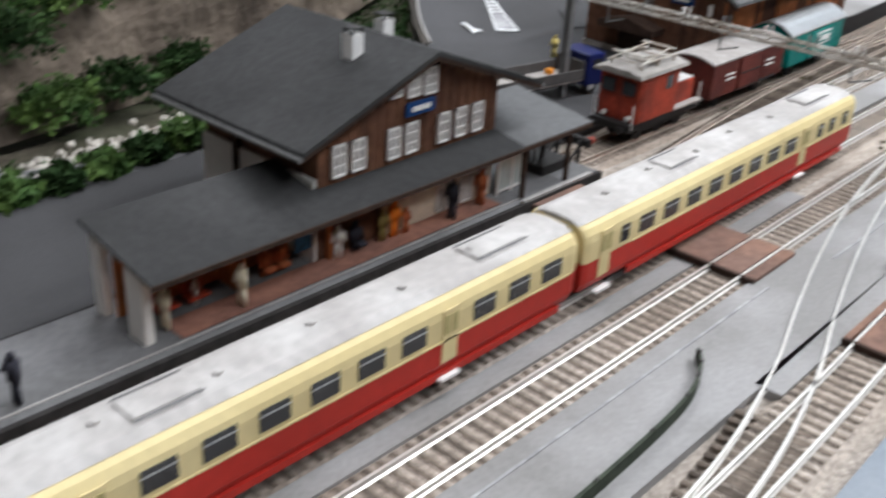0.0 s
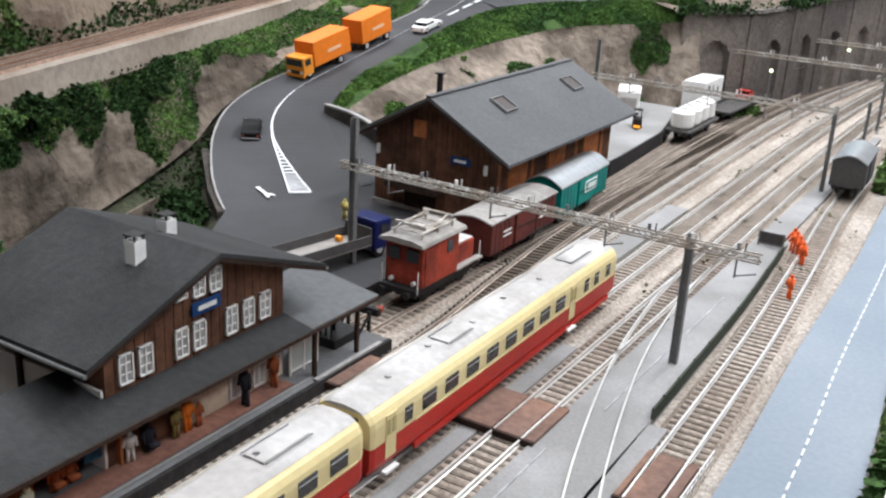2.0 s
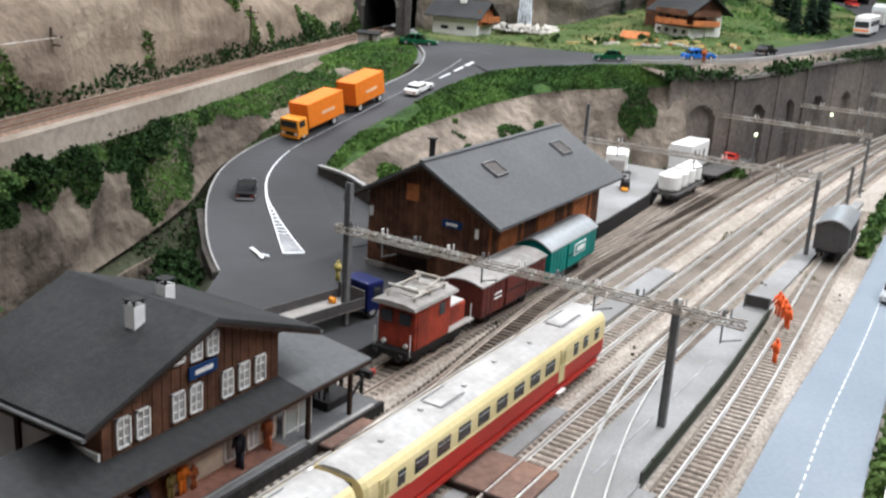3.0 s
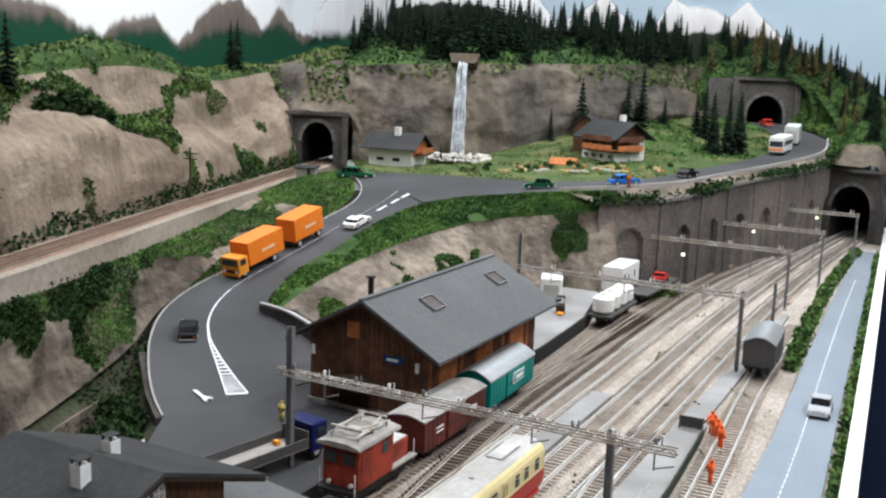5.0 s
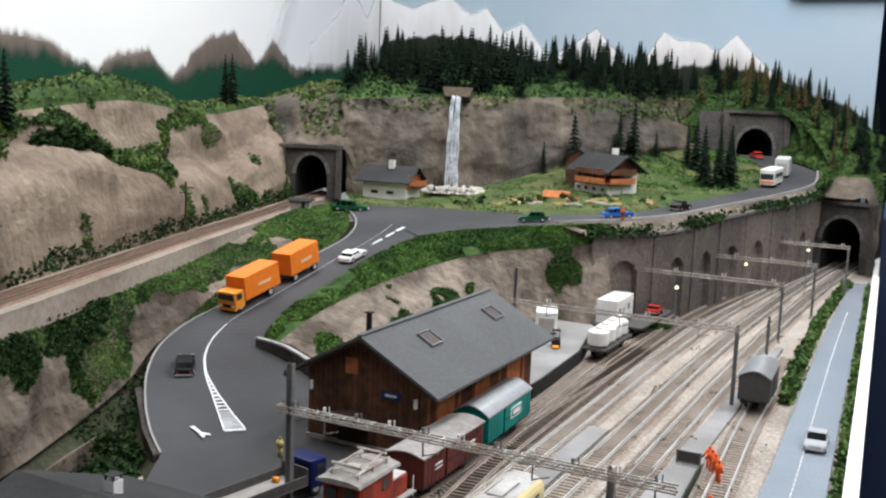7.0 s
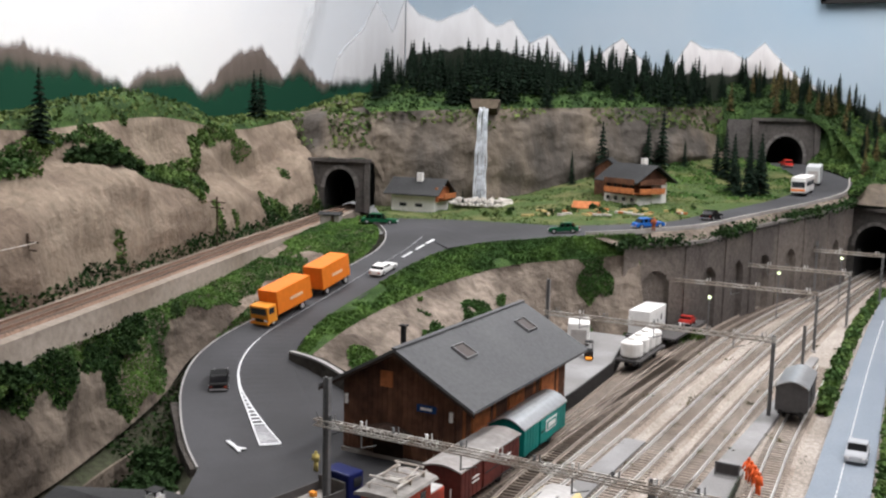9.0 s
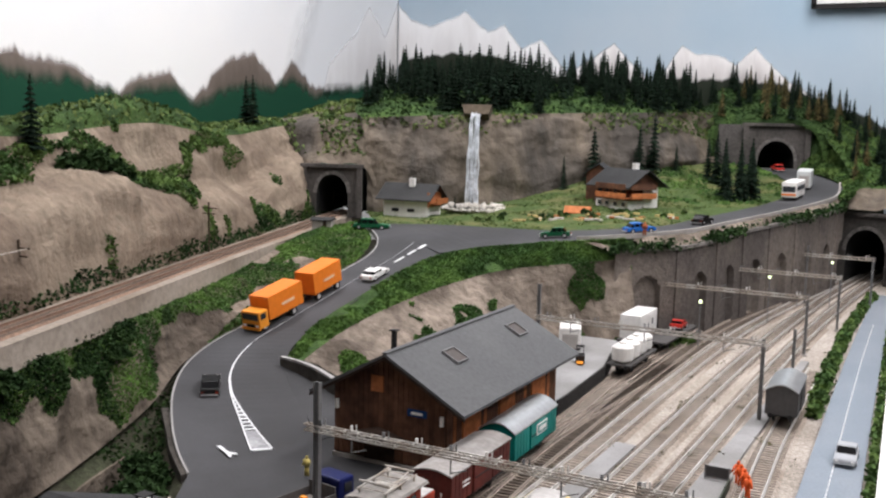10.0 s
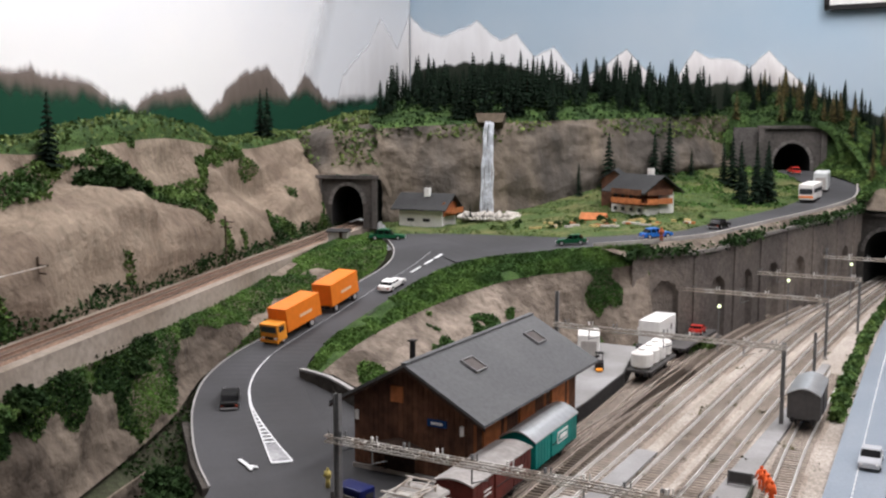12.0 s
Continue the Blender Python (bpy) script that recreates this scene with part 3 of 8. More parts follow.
track(T2, "main track with steel rails on wooden sleepers", bed=BALLAST, skip=((0.074, 0.118),))
track(T3, "second main track beside the tarmac strip", bed=BALLAST, skip=((0.074, 0.118),))
track(T0, "loading track in weathered ballast beside the goods shed", RAIL_RUST, bed=BALLAST)
track(T0B, "curved track leaving the platform track at a turnout", RAIL_RUST)
track(T0C, "short connecting track of the goods sidings", RAIL_RUST)
track(T4, "track curving through the tarmac to the main line", sleepers=True, skip=((-0.02, 0.185),))
track(T5, "siding behind the tarmac strip, with rusty sleepers", bed=BALLAST, skip=((0.055, 0.105),))

# concrete strips, tarmac, crossings
def strip(name, left, right, z, thick, material, label, category="paving"):
    bm = bmesh.new()
    slab(bm, [(x, y, z) for x, y in left], [(x, y, z) for x, y in right], thick)
    return tagged(part(name, bm, material), label, category, kind="structure")


strip("tarmac_strip", [(0.0645, -0.95), (0.0645, 0.0), (0.0645, 0.16), (0.0665, 0.30), (0.068, 0.50)], [(0.112, -0.95), (0.110, 0.0), (0.1075, 0.14), (0.104, 0.30), (0.093, 0.50)], -0.0016, 0.006, TARMAC, "grey tarmac strip between the tracks", "pavement")
strip("tarmac_crossing", [(0.1072, -0.005), (0.1072, 0.132)], [(0.1190, -0.005), (0.1185, 0.132)], -0.0016, 0.006, TARMAC, "grey tarmac apron beside the siding", "pavement")
strip("tarmac_strip_2", [(0.066, 0.515), (0.072, 0.75), (0.076, 1.0)], [(0.088, 0.515), (0.088, 0.66), (0.086, 1.0)], -0.0028, 0.004, TARMAC, "grey service path beside the masts", "pavement")
strip("service_path", [(-0.0255, -0.95), (-0.0255, 0.53)], [(-0.0055, -0.95), (-0.0055, 0.53)], -0.0005, 0.006, TARMAC, "narrow concrete service path between tracks", "path")
strip("service_path_2", [(0.0245, -0.95), (0.0245, 0.2)], [(0.0345, -0.95), (0.0345, 0.2)], -0.0036, 0.004, TARMAC, "grey cable path between the main tracks", "path")
for y0, y1, x in ((-0.93, -0.15, 0.0735), (-0.14, 0.075, 0.0735), (0.13, 0.34, 0.082)):
    strip("white_line", [(x - 0.0006, y0), (x - 0.0006 + (0.004 if y0 > 0.1 else 0), y1)], [(x + 0.0006, y0), (x + 0.0006 + (0.004 if y0 > 0.1 else 0), y1)], -0.0012, 0.0005, PAINT_WORN, "thin white safety line on the tarmac", "road marking")


def crossing(xs, y0, y1, z, label):
    th = thing("level_crossing", label, "level crossing", kind="structure")
    for a, b in xs:
        part("plank_panel", box(bmesh.new(), ((a + b) / 2, (y0 + y1) / 2, z - 0.0015), (b - a, y1 - y0, 0.003), bevel=0.0003), BOARD, th)
    part("edge_beam", boxes((((xs[0][0] + xs[-1][1]) / 2, y0 - 0.0012, z - 0.0018), (xs[-1][1] - xs[0][0], 0.002, 0.0035))), TIMBER_DARK, th)


crossing([(-0.0595, -0.0500), (-0.0475, -0.0335), (-0.0310, -0.0262)], 0.062, 0.104, 0.0004, "brown plank crossing over the platform track")
crossing([(-0.0050, -0.0012), (0.0013, 0.0153), (0.0178, 0.0418), (0.0442, 0.0584), (0.0607, 0.067)], 0.074, 0.117, 0.0004, "brown plank crossing over the two main tracks")
crossing([(0.1185, 0.1215), (0.1240, 0.1375), (0.1400, 0.1450)], 0.055, 0.104, 0.0004, "brown plank crossing over the siding")

# front road
FRONT_L = [(0.166, -0.95), (0.163, -0.3), (0.158, 0.12), (0.152, 0.28), (0.150, 0.48), (0.139, 0.74), (0.129, 1.0), (0.122, 1.24), (0.118, 1.5), (0.115, 1.62)]
FRONT_R = [(edge_x(y) - d, y) for y, d in ((-0.95, 0.006), (-0.3, 0.006), (0.12, 0.010), (0.28, 0.012), (0.48, 0.012), (0.74, 0.012), (1.0, 0.011), (1.24, 0.008), (1.5, 0.006), (1.62, 0.005))]
strip("road_front", FRONT_L, FRONT_R, 0.0, 0.008, ROAD_BLUE, "smooth blue-grey road along the layout's edge", "road")
mid = [((a[0] + b[0]) / 2 - 0.002, a[1], 0) for a, b in zip(FRONT_L, FRONT_R)]
dash = thing("lane_dashes", "dashed white centre line on the front road", "road marking", kind="structure")
bm = box(bmesh.new(), (0, 0, 0), (0.008, 0.0011, 0.0008))
DASH_ME = bpy.data.meshes.new("dash")
bm.to_mesh(DASH_ME)
bm.free()
DASH_ME.materials.append(PAINT)
for p, a in along(mid, 0.0125):
    if -0.35 < p.y < 1.3:
        ob = link_mesh("dash", DASH_ME, None, dash)
        ob.matrix_basis = Matrix.Translation((p.x, p.y, 0.0004)) @ Matrix.Rotation(a, 4, "Z")

# ---- station platform and forecourt ----
strip("platform", [(-0.30, -0.95), (-0.30, -0.2), (-0.22, 0.0), (-0.20, 0.1), (-0.105, 0.127)], [(-0.0615, -0.95), (-0.0615, -0.2), (-0.0615, 0.0), (-0.0615, 0.1), (-0.0615, 0.127)], 0.0016, 0.012, PLATFORM, "grey asphalt platform in front of the station", "platform")
strip("platform_kerb", [(-0.0612, -0.95), (-0.0612, 0.127)], [(-0.0585, -0.95), (-0.0585, 0.127)], 0.0020, 0.010, mat("black_edge", (0.032, 0.030, 0.029), 0.9, vary=0.3, scale=200, bump=0.4), "dark platform edge", "kerb")
strip("platform_line", [(-0.0668, -0.95), (-0.0668, 0.06)], [(-0.0658, -0.95), (-0.0658, 0.06)], 0.0021, 0.001, KERB, "worn pale line along the platform edge", "road marking")
strip("platform_edge_stone", [(-0.0625, 0.055), (-0.0625, 0.118)], [(-0.0598, 0.055), (-0.0598, 0.118)], 0.0032, 0.006, KERB, "pale kerb stone at the platform end", "kerb")
strip("platform_paving", [(-0.0835, -0.155), (-0.0835, 0.045)], [(-0.0685, -0.155), (-0.0685, 0.045)], 0.0022, 0.001, BRICK_FLOOR, "dull red paving under the canopy", "pavement")
bm = bmesh.new()
slab(bm, [(-0.226, -0.60, 0.0022), (-0.226, -0.10, 0.0024), (-0.236, 0.06, 0.005), (-0.265, 0.18, 0.0075), (-0.299, 0.236, 0.0075), (-0.345, 0.272, 0.0075), (-0.401, 0.325, 0.0075), (-0.44, 0.36, 0.0075)], [(-0.115, -0.60, 0.0022), (-0.115, -0.10, 0.0024), (-0.118, 0.06, 0.005), (-0.112, 0.14, 0.0075), (-0.112, 0.25, 0.0075), (-0.12, 0.34, 0.0075), (-0.25, 0.42, 0.0075), (-0.34, 0.45, 0.0075)], 0.012)
tagged(part("forecourt", bm, ASPHALT), "dark grey asphalt forecourt behind the station", "road", kind="structure")

# ramp road and upper road, edges in order
RAMP_L = [(-0.30, 0.236, 0.0066), (-0.345, 0.272, 0.0080), (-0.401, 0.325, 0.0105), (-0.462, 0.392, 0.016), (-0.497, 0.45, 0.028), (-0.508, 0.51, 0.042), (-0.506, 0.58, 0.055), (-0.505, 0.66, 0.070), (-0.510, 0.76, 0.088), (-0.522, 0.87, 0.104), (-0.57, 0.97, 0.115), (-0.66, 1.08, 0.121)]
RAMP_R = [(-0.21, 0.30, 0.0066), (-0.26, 0.36, 0.0080), (-0.31, 0.415, 0.011), (-0.365, 0.465, 0.017), (-0.402, 0.505, 0.028), (-0.420, 0.545, 0.042), (-0.424, 0.60, 0.056), (-0.424, 0.67, 0.071), (-0.424, 0.76, 0.089), (-0.420, 0.84, 0.104), (-0.395, 0.90, 0.116), (-0.34, 0.94, 0.124)]
UPPER_L = [(-0.66, 1.10, 0.122), (-0.55, 1.125, 0.126), (-0.42, 1.105, 0.131), (-0.31, 1.09, 0.136), (-0.22, 1.115, 0.143), (-0.165, 1.17, 0.147), (-0.145, 1.28, 0.150), (-0.115, 1.44, 0.154), (-0.083, 1.58, 0.161), (-0.068, 1.70, 0.171), (-0.09, 1.85, 0.189), (-0.185, 2.03, 0.2105)]
UPPER_R = [(-0.41, 0.88, 0.1145), (-0.36, 0.925, 0.1235), (-0.30, 0.95, 0.130), (-0.24, 0.98, 0.136), (-0.165, 1.02, 0.1425), (-0.105, 1.10, 0.147), (-0.075, 1.24, 0.150), (-0.040, 1.41, 0.154), (-0.002, 1.55, 0.161), (0.026, 1.70, 0.171), (0.015, 1.84, 0.189), (-0.105, 2.03, 0.2105)]


def road_strip(name, left, right, label):
    bm = bmesh.new()
    slab(bm, resample(left, 60), resample(right, 60), 0.006)
    ob = part(name, bm, ASPHALT)
    return tagged(ob, label, "road", kind="structure")


road_strip("road_ramp", RAMP_L, RAMP_R, "dark asphalt road climbing in a bend")
road_strip("road_upper", UPPER_L, UPPER_R, "grey asphalt road past the village to the tunnel")


def paint_on(left, right, a, b, f0, f1, n=14, lift=0.0012, name="road_marking", label="white painted line on the asphalt road", mt=None):
    L, R = resample(left, 1600), resample(right, 1600)
    pl, pr = [], []
    for i in range(n):
        s = a + (b - a) * i / (n - 1)
        k = min(1599, max(0, int(s * 1599)))
        g0 = f0[0] + (f0[1] - f0[0]) * i / (n - 1)
        g1 = f1[0] + (f1[1] - f1[0]) * i / (n - 1)
        up = Vector((0, 0, lift))
        pl.append(L[k].lerp(R[k], g0) + up)
        pr.append(L[k].lerp(R[k], g1) + up)
    bm = bmesh.new()
    slab(bm, pl, pr, 0.0008)
    return tagged(part(name, bm, mt or PAINT), label, "road marking", kind="structure")


# ---- hills ----
LEDGE = [(-0.254, -0.45, 0.115), (-0.342, -0.2, 0.115), (-0.412, 0.0, 0.115), (-0.481, 0.195, 0.115), (-0.551, 0.391, 0.115), (-0.664, 0.705, 0.115), (-0.765, 1.0, 0.115), (-0.862, 1.27, 0.115), (-0.90, 1.38, 0.115)]


def shift(line, dx, dy, z):
    return [(p[0] + dx, p[1] + dy, z if not callable(z) else z(i, p)) for i, p in enumerate(line)]


LEDGE_IN, LEDGE_OUT = [tuple(p) for p in offset(LEDGE, -0.030)], [tuple(p) for p in offset(LEDGE, 0.030)]
bm = bmesh.new()
slab(bm, resample([(p[0], p[1], 0.1095) for p in LEDGE_IN], 40), resample([(p[0], p[1], 0.1095) for p in LEDGE_OUT], 40), 0.012)
LEDGE_STONE = mat("ledge_stone", (0.30, 0.255, 0.212), 0.95, vary=0.18, scale=140, bump=0.5, bump_scale=400, second=(0.235, 0.19, 0.15), mix_scale=7)
tagged(part("track_ledge", bm, LEDGE_STONE), "pale concrete ledge carrying the upper track", "ledge", kind="structure")
track(LEDGE, "single rusty track on the ledge under the cliff", mat("rail_brown", (0.26, 0.17, 0.125), 0.6, metal=0.2, vary=0.2, scale=200, bump=0.1), near=(9, 10), bed=mat("ballast_red", (0.25, 0.165, 0.12), 0.95, vary=0.4, scale=420, bump=0.9, bump_scale=650, depth=0.0012))
RET = [(p[0] + 0.004, p[1], 0.086) for p in LEDGE_OUT]
sheet("ledge_wall", [[(p[0], p[1], 0.109) for p in LEDGE_OUT], RET], LEDGE_STONE, n=60, m=8, rough=0.0015, freq=30, label="pale concrete retaining face below the upper track", category="wall")

# slope between ledge and ramp: turf above, rock below
SLOPE_BOT = [(-0.20, -0.47, -0.002), (-0.30, -0.2, -0.004), (-0.36, 0.0, -0.012), (-0.408, 0.15, -0.018), (-0.44, 0.25, -0.014), (-0.472, 0.37, 0.006), (-0.503, 0.455, 0.03), (-0.512, 0.55, 0.048), (-0.513, 0.68, 0.072), (-0.525, 0.84, 0.099), (-0.59, 0.98, 0.113), (-0.70, 1.12, 0.116)]
SLOPE_TOP2 = resample([(-0.24, -0.46, 0.086), (-0.31, -0.2, 0.086), (-0.38, 0.0, 0.086), (-0.43, 0.14, 0.086), (-0.462, 0.24, 0.086), (-0.50, 0.345, 0.086), (-0.535, 0.44, 0.086), (-0.565, 0.53, 0.087), (-0.61, 0.66, 0.09), (-0.66, 0.80, 0.10), (-0.715, 0.96, 0.108), (-0.77, 1.12, 0.1085)], 12)
SLOPE_MID = []
for i, (a, b) in enumerate(zip(SLOPE_TOP2, SLOPE_BOT)):
    a, b = Vector(a), Vector(b)
    f = 0.45 if i < 6 else 0.5
    p = a.lerp(b, f)
    p.z = a.z - (a.z - b.z) * (0.22 if i < 6 else 0.30)
    SLOPE_MID.append(tuple(p))
sheet("rock_slope", [[tuple(p) for p in SLOPE_TOP2], SLOPE_MID, SLOPE_BOT], ROCK_SHADE, n=110, m=36, rough=0.016, freq=14, label="rock face below the upper track, ravine shade in its colour", category="rock face")

# cliff above the ledge
C0 = [(p[0], p[1], 0.108) for p in LEDGE_IN]
C1 = [(p[0] - 0.03, p[1] + 0.005, 0.185 + 0.03 * math.sin(i * 1.9)) for i, p in enumerate(LEDGE_IN)]
C2 = [(p[0] - 0.10, p[1] + 0.03, 0.215 + 0.03 * math.sin(i * 1.9)) for i, p in enumerate(LEDGE_IN)]
C3 = [(p[0] - 0.135, p[1] + 0.04, z) for p, z in zip(LEDGE_IN, (0.275, 0.28, 0.282, 0.286, 0.275, 0.290, 0.268, 0.282, 0.285))]
C4 = [(p[0] - 0.19, p[1] + 0.06, z) for p, z in zip(LEDGE_IN, (0.29, 0.30, 0.305, 0.31, 0.292, 0.318, 0.279, 0.293, 0.295))]
C5 = [(p[0] - 0.45, p[1] + 0.12, 0.265) for p in LEDGE_IN]
sheet("cliff_west", [C0, C1, C2, C3], ROCK, n=120, m=50, rough=0.022, freq=9, label="pale brown carved rock cliff above the track", category="rock face", seed=3)
sheet("hill_west", [C3, C4, C5], TURF, n=60, m=14, rough=0.012, freq=10, label="grassy hilltop above the cliff", category="hill")

# rock wall behind the village, hill above it
R0 = [(-0.80, 1.30, 0.116), (-0.73, 1.32, 0.12), (-0.66, 1.37, 0.125), (-0.60, 1.43, 0.135), (-0.53, 1.52, 0.155), (-0.45, 1.62, 0.188), (-0.37, 1.74, 0.205), (-0.31, 1.87, 0.215), (-0.268, 2.01, 0.222)]
R1 = [(x - 0.012, y + 0.012, 0.25) for x, y, z in R0]
R2 = [(x - 0.035, y + 0.03, 0.305 + 0.004 * i) for i, (x, y, z) in enumerate(R0)]
R3 = [(x - 0.10, y + 0.12, 0.335 + 0.004 * i) for i, (x, y, z) in enumerate(R0)]
R4 = [(x - 0.20, min(y + 0.50, 2.28), 0.40) for i, (x, y, z) in enumerate(R0)]
sheet("cliff_north", [R0, R1, R2], ROCK_BROWN, n=120, m=40, rough=0.018, freq=11, label="brown rock wall behind the mountain village", category="rock face", seed=7)
sheet("hill_north", [R2, R3, R4], TURF, n=60, m=16, rough=0.01, freq=10, label="grassy wooded hill above the rock wall", category="hill")
# village meadow
sheet("meadow", [[(p[0], p[1], p[2] - 0.002) for p in UPPER_L], [((a[0] + b.x) / 2, (a[1] + b.y) / 2, (a[2] * 0.75 + b.z * 0.25) + 0.002) for a, b in zip(UPPER_L, resample(R0, 12))], [tuple(p + Vector((-0.01, 0.01, 0.002))) for p in resample(R0, 12)]], MEADOW, n=70, m=24, rough=0.004, freq=22, label="pale green village meadow", category="meadow")

# slope in front of the upper road, down to the yard
F0 = [(-0.408, 0.52, 0.036), (-0.426, 0.60, 0.0575), (-0.427, 0.70, 0.078), (-0.425, 0.80, 0.0975), (-0.408, 0.872, 0.112), (-0.358, 0.918, 0.1225), (-0.300, 0.944, 0.1295), (-0.240, 0.974, 0.1355), (-0.165, 1.012, 0.1415)]
F1 = [(-0.388, 0.52, 0.034), (-0.388, 0.60, 0.053), (-0.38, 0.69, 0.068), (-0.365, 0.78, 0.080), (-0.34, 0.85, 0.09), (-0.31, 0.89, 0.098), (-0.26, 0.92, 0.105), (-0.22, 0.955, 0.108), (-0.165, 1.0, 0.115)]
F2 = [(-0.36, 0.53, 0.02), (-0.345, 0.60, 0.03), (-0.335, 0.68, 0.040), (-0.32, 0.76, 0.045), (-0.30, 0.83, 0.05), (-0.28, 0.87, 0.05), (-0.245, 0.90, 0.05), (-0.21, 0.94, 0.05), (-0.155, 0.99, 0.06)]
F3 = [(-0.30, 0.53, 0.004), (-0.29, 0.60, 0.0), (-0.28, 0.67, -0.004), (-0.27, 0.75, -0.004), (-0.26, 0.81, -0.004), (-0.25, 0.86, -0.004), (-0.22, 0.895, -0.004), (-0.185, 0.94, -0.004), (-0.135, 0.99, -0.004)]
sheet("bank_turf", [F0, F1], TURF, n=60, m=14, rough=0.007, freq=20, label="green grassy bank below the road", category="bank")
sheet("bank_rock", [F1, F2, F3], ROCK_LOW, n=80, m=30, rough=0.010, freq=16, label="pale rock below the grassy bank", category="rock face", seed=5)

# hollow behind the station
H0 = [(-0.225, -0.95, 0.0005), (-0.225, -0.10, 0.0005), (-0.236, 0.06, 0.0005), (-0.266, 0.18, 0.002), (-0.301, 0.24, 0.003), (-0.403, 0.328, 0.004), (-0.464, 0.396, 0.010), (-0.50, 0.455, 0.022)]
H1 = [(-0.30, -0.95, 0.0), (-0.252, -0.12, -0.001), (-0.28, 0.04, -0.010), (-0.31, 0.15, -0.030), (-0.345, 0.21, -0.034), (-0.42, 0.31, -0.025), (-0.472, 0.385, -0.002), (-0.506, 0.46, 0.020)]
H2 = [(-0.45, -0.95, 0.0), (-0.31, -0.20, -0.002), (-0.365, 0.0, -0.014), (-0.41, 0.14, -0.024), (-0.44, 0.23, -0.022), (-0.474, 0.35, -0.008), (-0.505, 0.44, 0.015), (-0.515, 0.47, 0.02)]
sheet("hollow", [H0, H1, H2], EARTH, n=80, m=24, rough=0.004, freq=25, label="rough earth hollow behind the station", category="ground")
# rock over the small tunnel and the wooded hill over the yard tunnel
P0 = [(-0.955, 1.28, 0.11), (-0.915, 1.262, 0.205), (-0.865, 1.28, 0.212), (-0.805, 1.30, 0.205), (-0.775, 1.32, 0.115)]
P1 = [(-1.02, 1.33, 0.20), (-0.95, 1.30, 0.25), (-0.87, 1.315, 0.26), (-0.80, 1.335, 0.255), (-0.75, 1.34, 0.20)]
P2 = [(-1.08, 1.38, 0.29), (-0.99, 1.36, 0.30), (-0.89, 1.37, 0.305), (-0.80, 1.39, 0.31), (-0.745, 1.385, 0.30)]
P3 = [(-1.2, 1.6, 0.30), (-1.05, 1.62, 0.34), (-0.95, 1.62, 0.345), (-0.87, 1.62, 0.35), (-0.82, 1.6, 0.34)]
sheet("rock_over_tunnel", [P0, P1, P2, P3], ROCK_BROWN, n=50, m=30, rough=0.012, freq=14, label="mossy rock above the single-track tunnel", category="rock face", seed=2)
E0 = [(0.034, 1.735, 0.150), (0.055, 1.755, 0.146), (0.09, 1.765, 0.144), (0.125, 1.755, 0.140), (0.148, 1.72, 0.02)]
E1 = [(0.045, 1.80, 0.175), (0.06, 1.82, 0.185), (0.09, 1.83, 0.185), (0.12, 1.82, 0.18), (0.146, 1.80, 0.12)]
E2 = [(0.02, 1.92, 0.215), (0.045, 1.95, 0.225), (0.07, 1.96, 0.235), (0.10, 1.96, 0.23), (0.135, 1.95, 0.20)]
E3 = [(-0.06, 2.06, 0.30), (-0.02, 2.08, 0.285), (0.02, 2.10, 0.275), (0.06, 2.10, 0.26), (0.12, 2.1, 0.24)]
E4 = [(-0.10, 2.28, 0.35), (-0.05, 2.28, 0.33), (0.0, 2.28, 0.31), (0.05, 2.28, 0.29), (0.11, 2.28, 0.26)]
sheet("hill_east", [E0, E1], ROCK_BROWN, n=40, m=12, rough=0.006, freq=20, label="bare rock above the yard tunnel", category="rock face")
sheet("hill_east_turf", [E1, E2, E3, E4], TURF, n=40, m=24, rough=0.008, freq=16, label="green wooded hill beside the road tunnel", category="hill")
Q0 = [(-0.30, 1.96, 0.215), (-0.245, 2.035, 0.28), (-0.20, 2.035, 0.309), (-0.15, 2.035, 0.312), (-0.10, 2.035, 0.309), (-0.06, 2.035, 0.28), (-0.04, 2.02, 0.21)]
Q1 = [(-0.32, 2.05, 0.33), (-0.26, 2.07, 0.33), (-0.20, 2.07, 0.335), (-0.15, 2.07, 0.335), (-0.10, 2.07, 0.33), (-0.06, 2.07, 0.31), (-0.03, 2.06, 0.29)]
Q2 = [(-0.34, 2.28, 0.40), (-0.27, 2.28, 0.40), (-0.20, 2.28, 0.395), (-0.15, 2.28, 0.385), (-0.10, 2.28, 0.37), (-0.06, 2.28, 0.35), (-0.03, 2.28, 0.34)]
sheet("hill_over_road_tunnel", [Q0, Q1, Q2], TURF, n=40, m=18, rough=0.005, freq=16, label="wooded hill above the road tunnel", category="hill")
K0 = [(0.028, 1.70, 0.169), (0.03, 1.78, 0.180), (0.018, 1.85, 0.188), (-0.03, 1.95, 0.20), (-0.10, 2.03, 0.2095)]
K1 = [(0.045, 1.74, 0.165), (0.05, 1.80, 0.185), (0.03, 1.90, 0.20), (-0.01, 2.0, 0.22), (-0.06, 2.06, 0.25)]
sheet("verge", [K0, K1], TURF, n=24, m=8, rough=0.003, freq=20, label="grass verge along the mountain road", category="verge")

G1 = [(0.046, 1.745, 0.166), (0.051, 1.80, 0.186), (0.03, 1.90, 0.201), (-0.012, 2.0, 0.221), (-0.062, 2.055, 0.235)]
G2 = [(0.052, 1.84, 0.195), (0.05, 1.92, 0.224), (0.02, 2.0, 0.256), (-0.03, 2.05, 0.285), (-0.075, 2.066, 0.305)]
sheet("bank_east", [G1, G2], TURF, n=30, m=12, rough=0.004, freq=20, label="green bank between mountain road and wooded hill", category="bank")

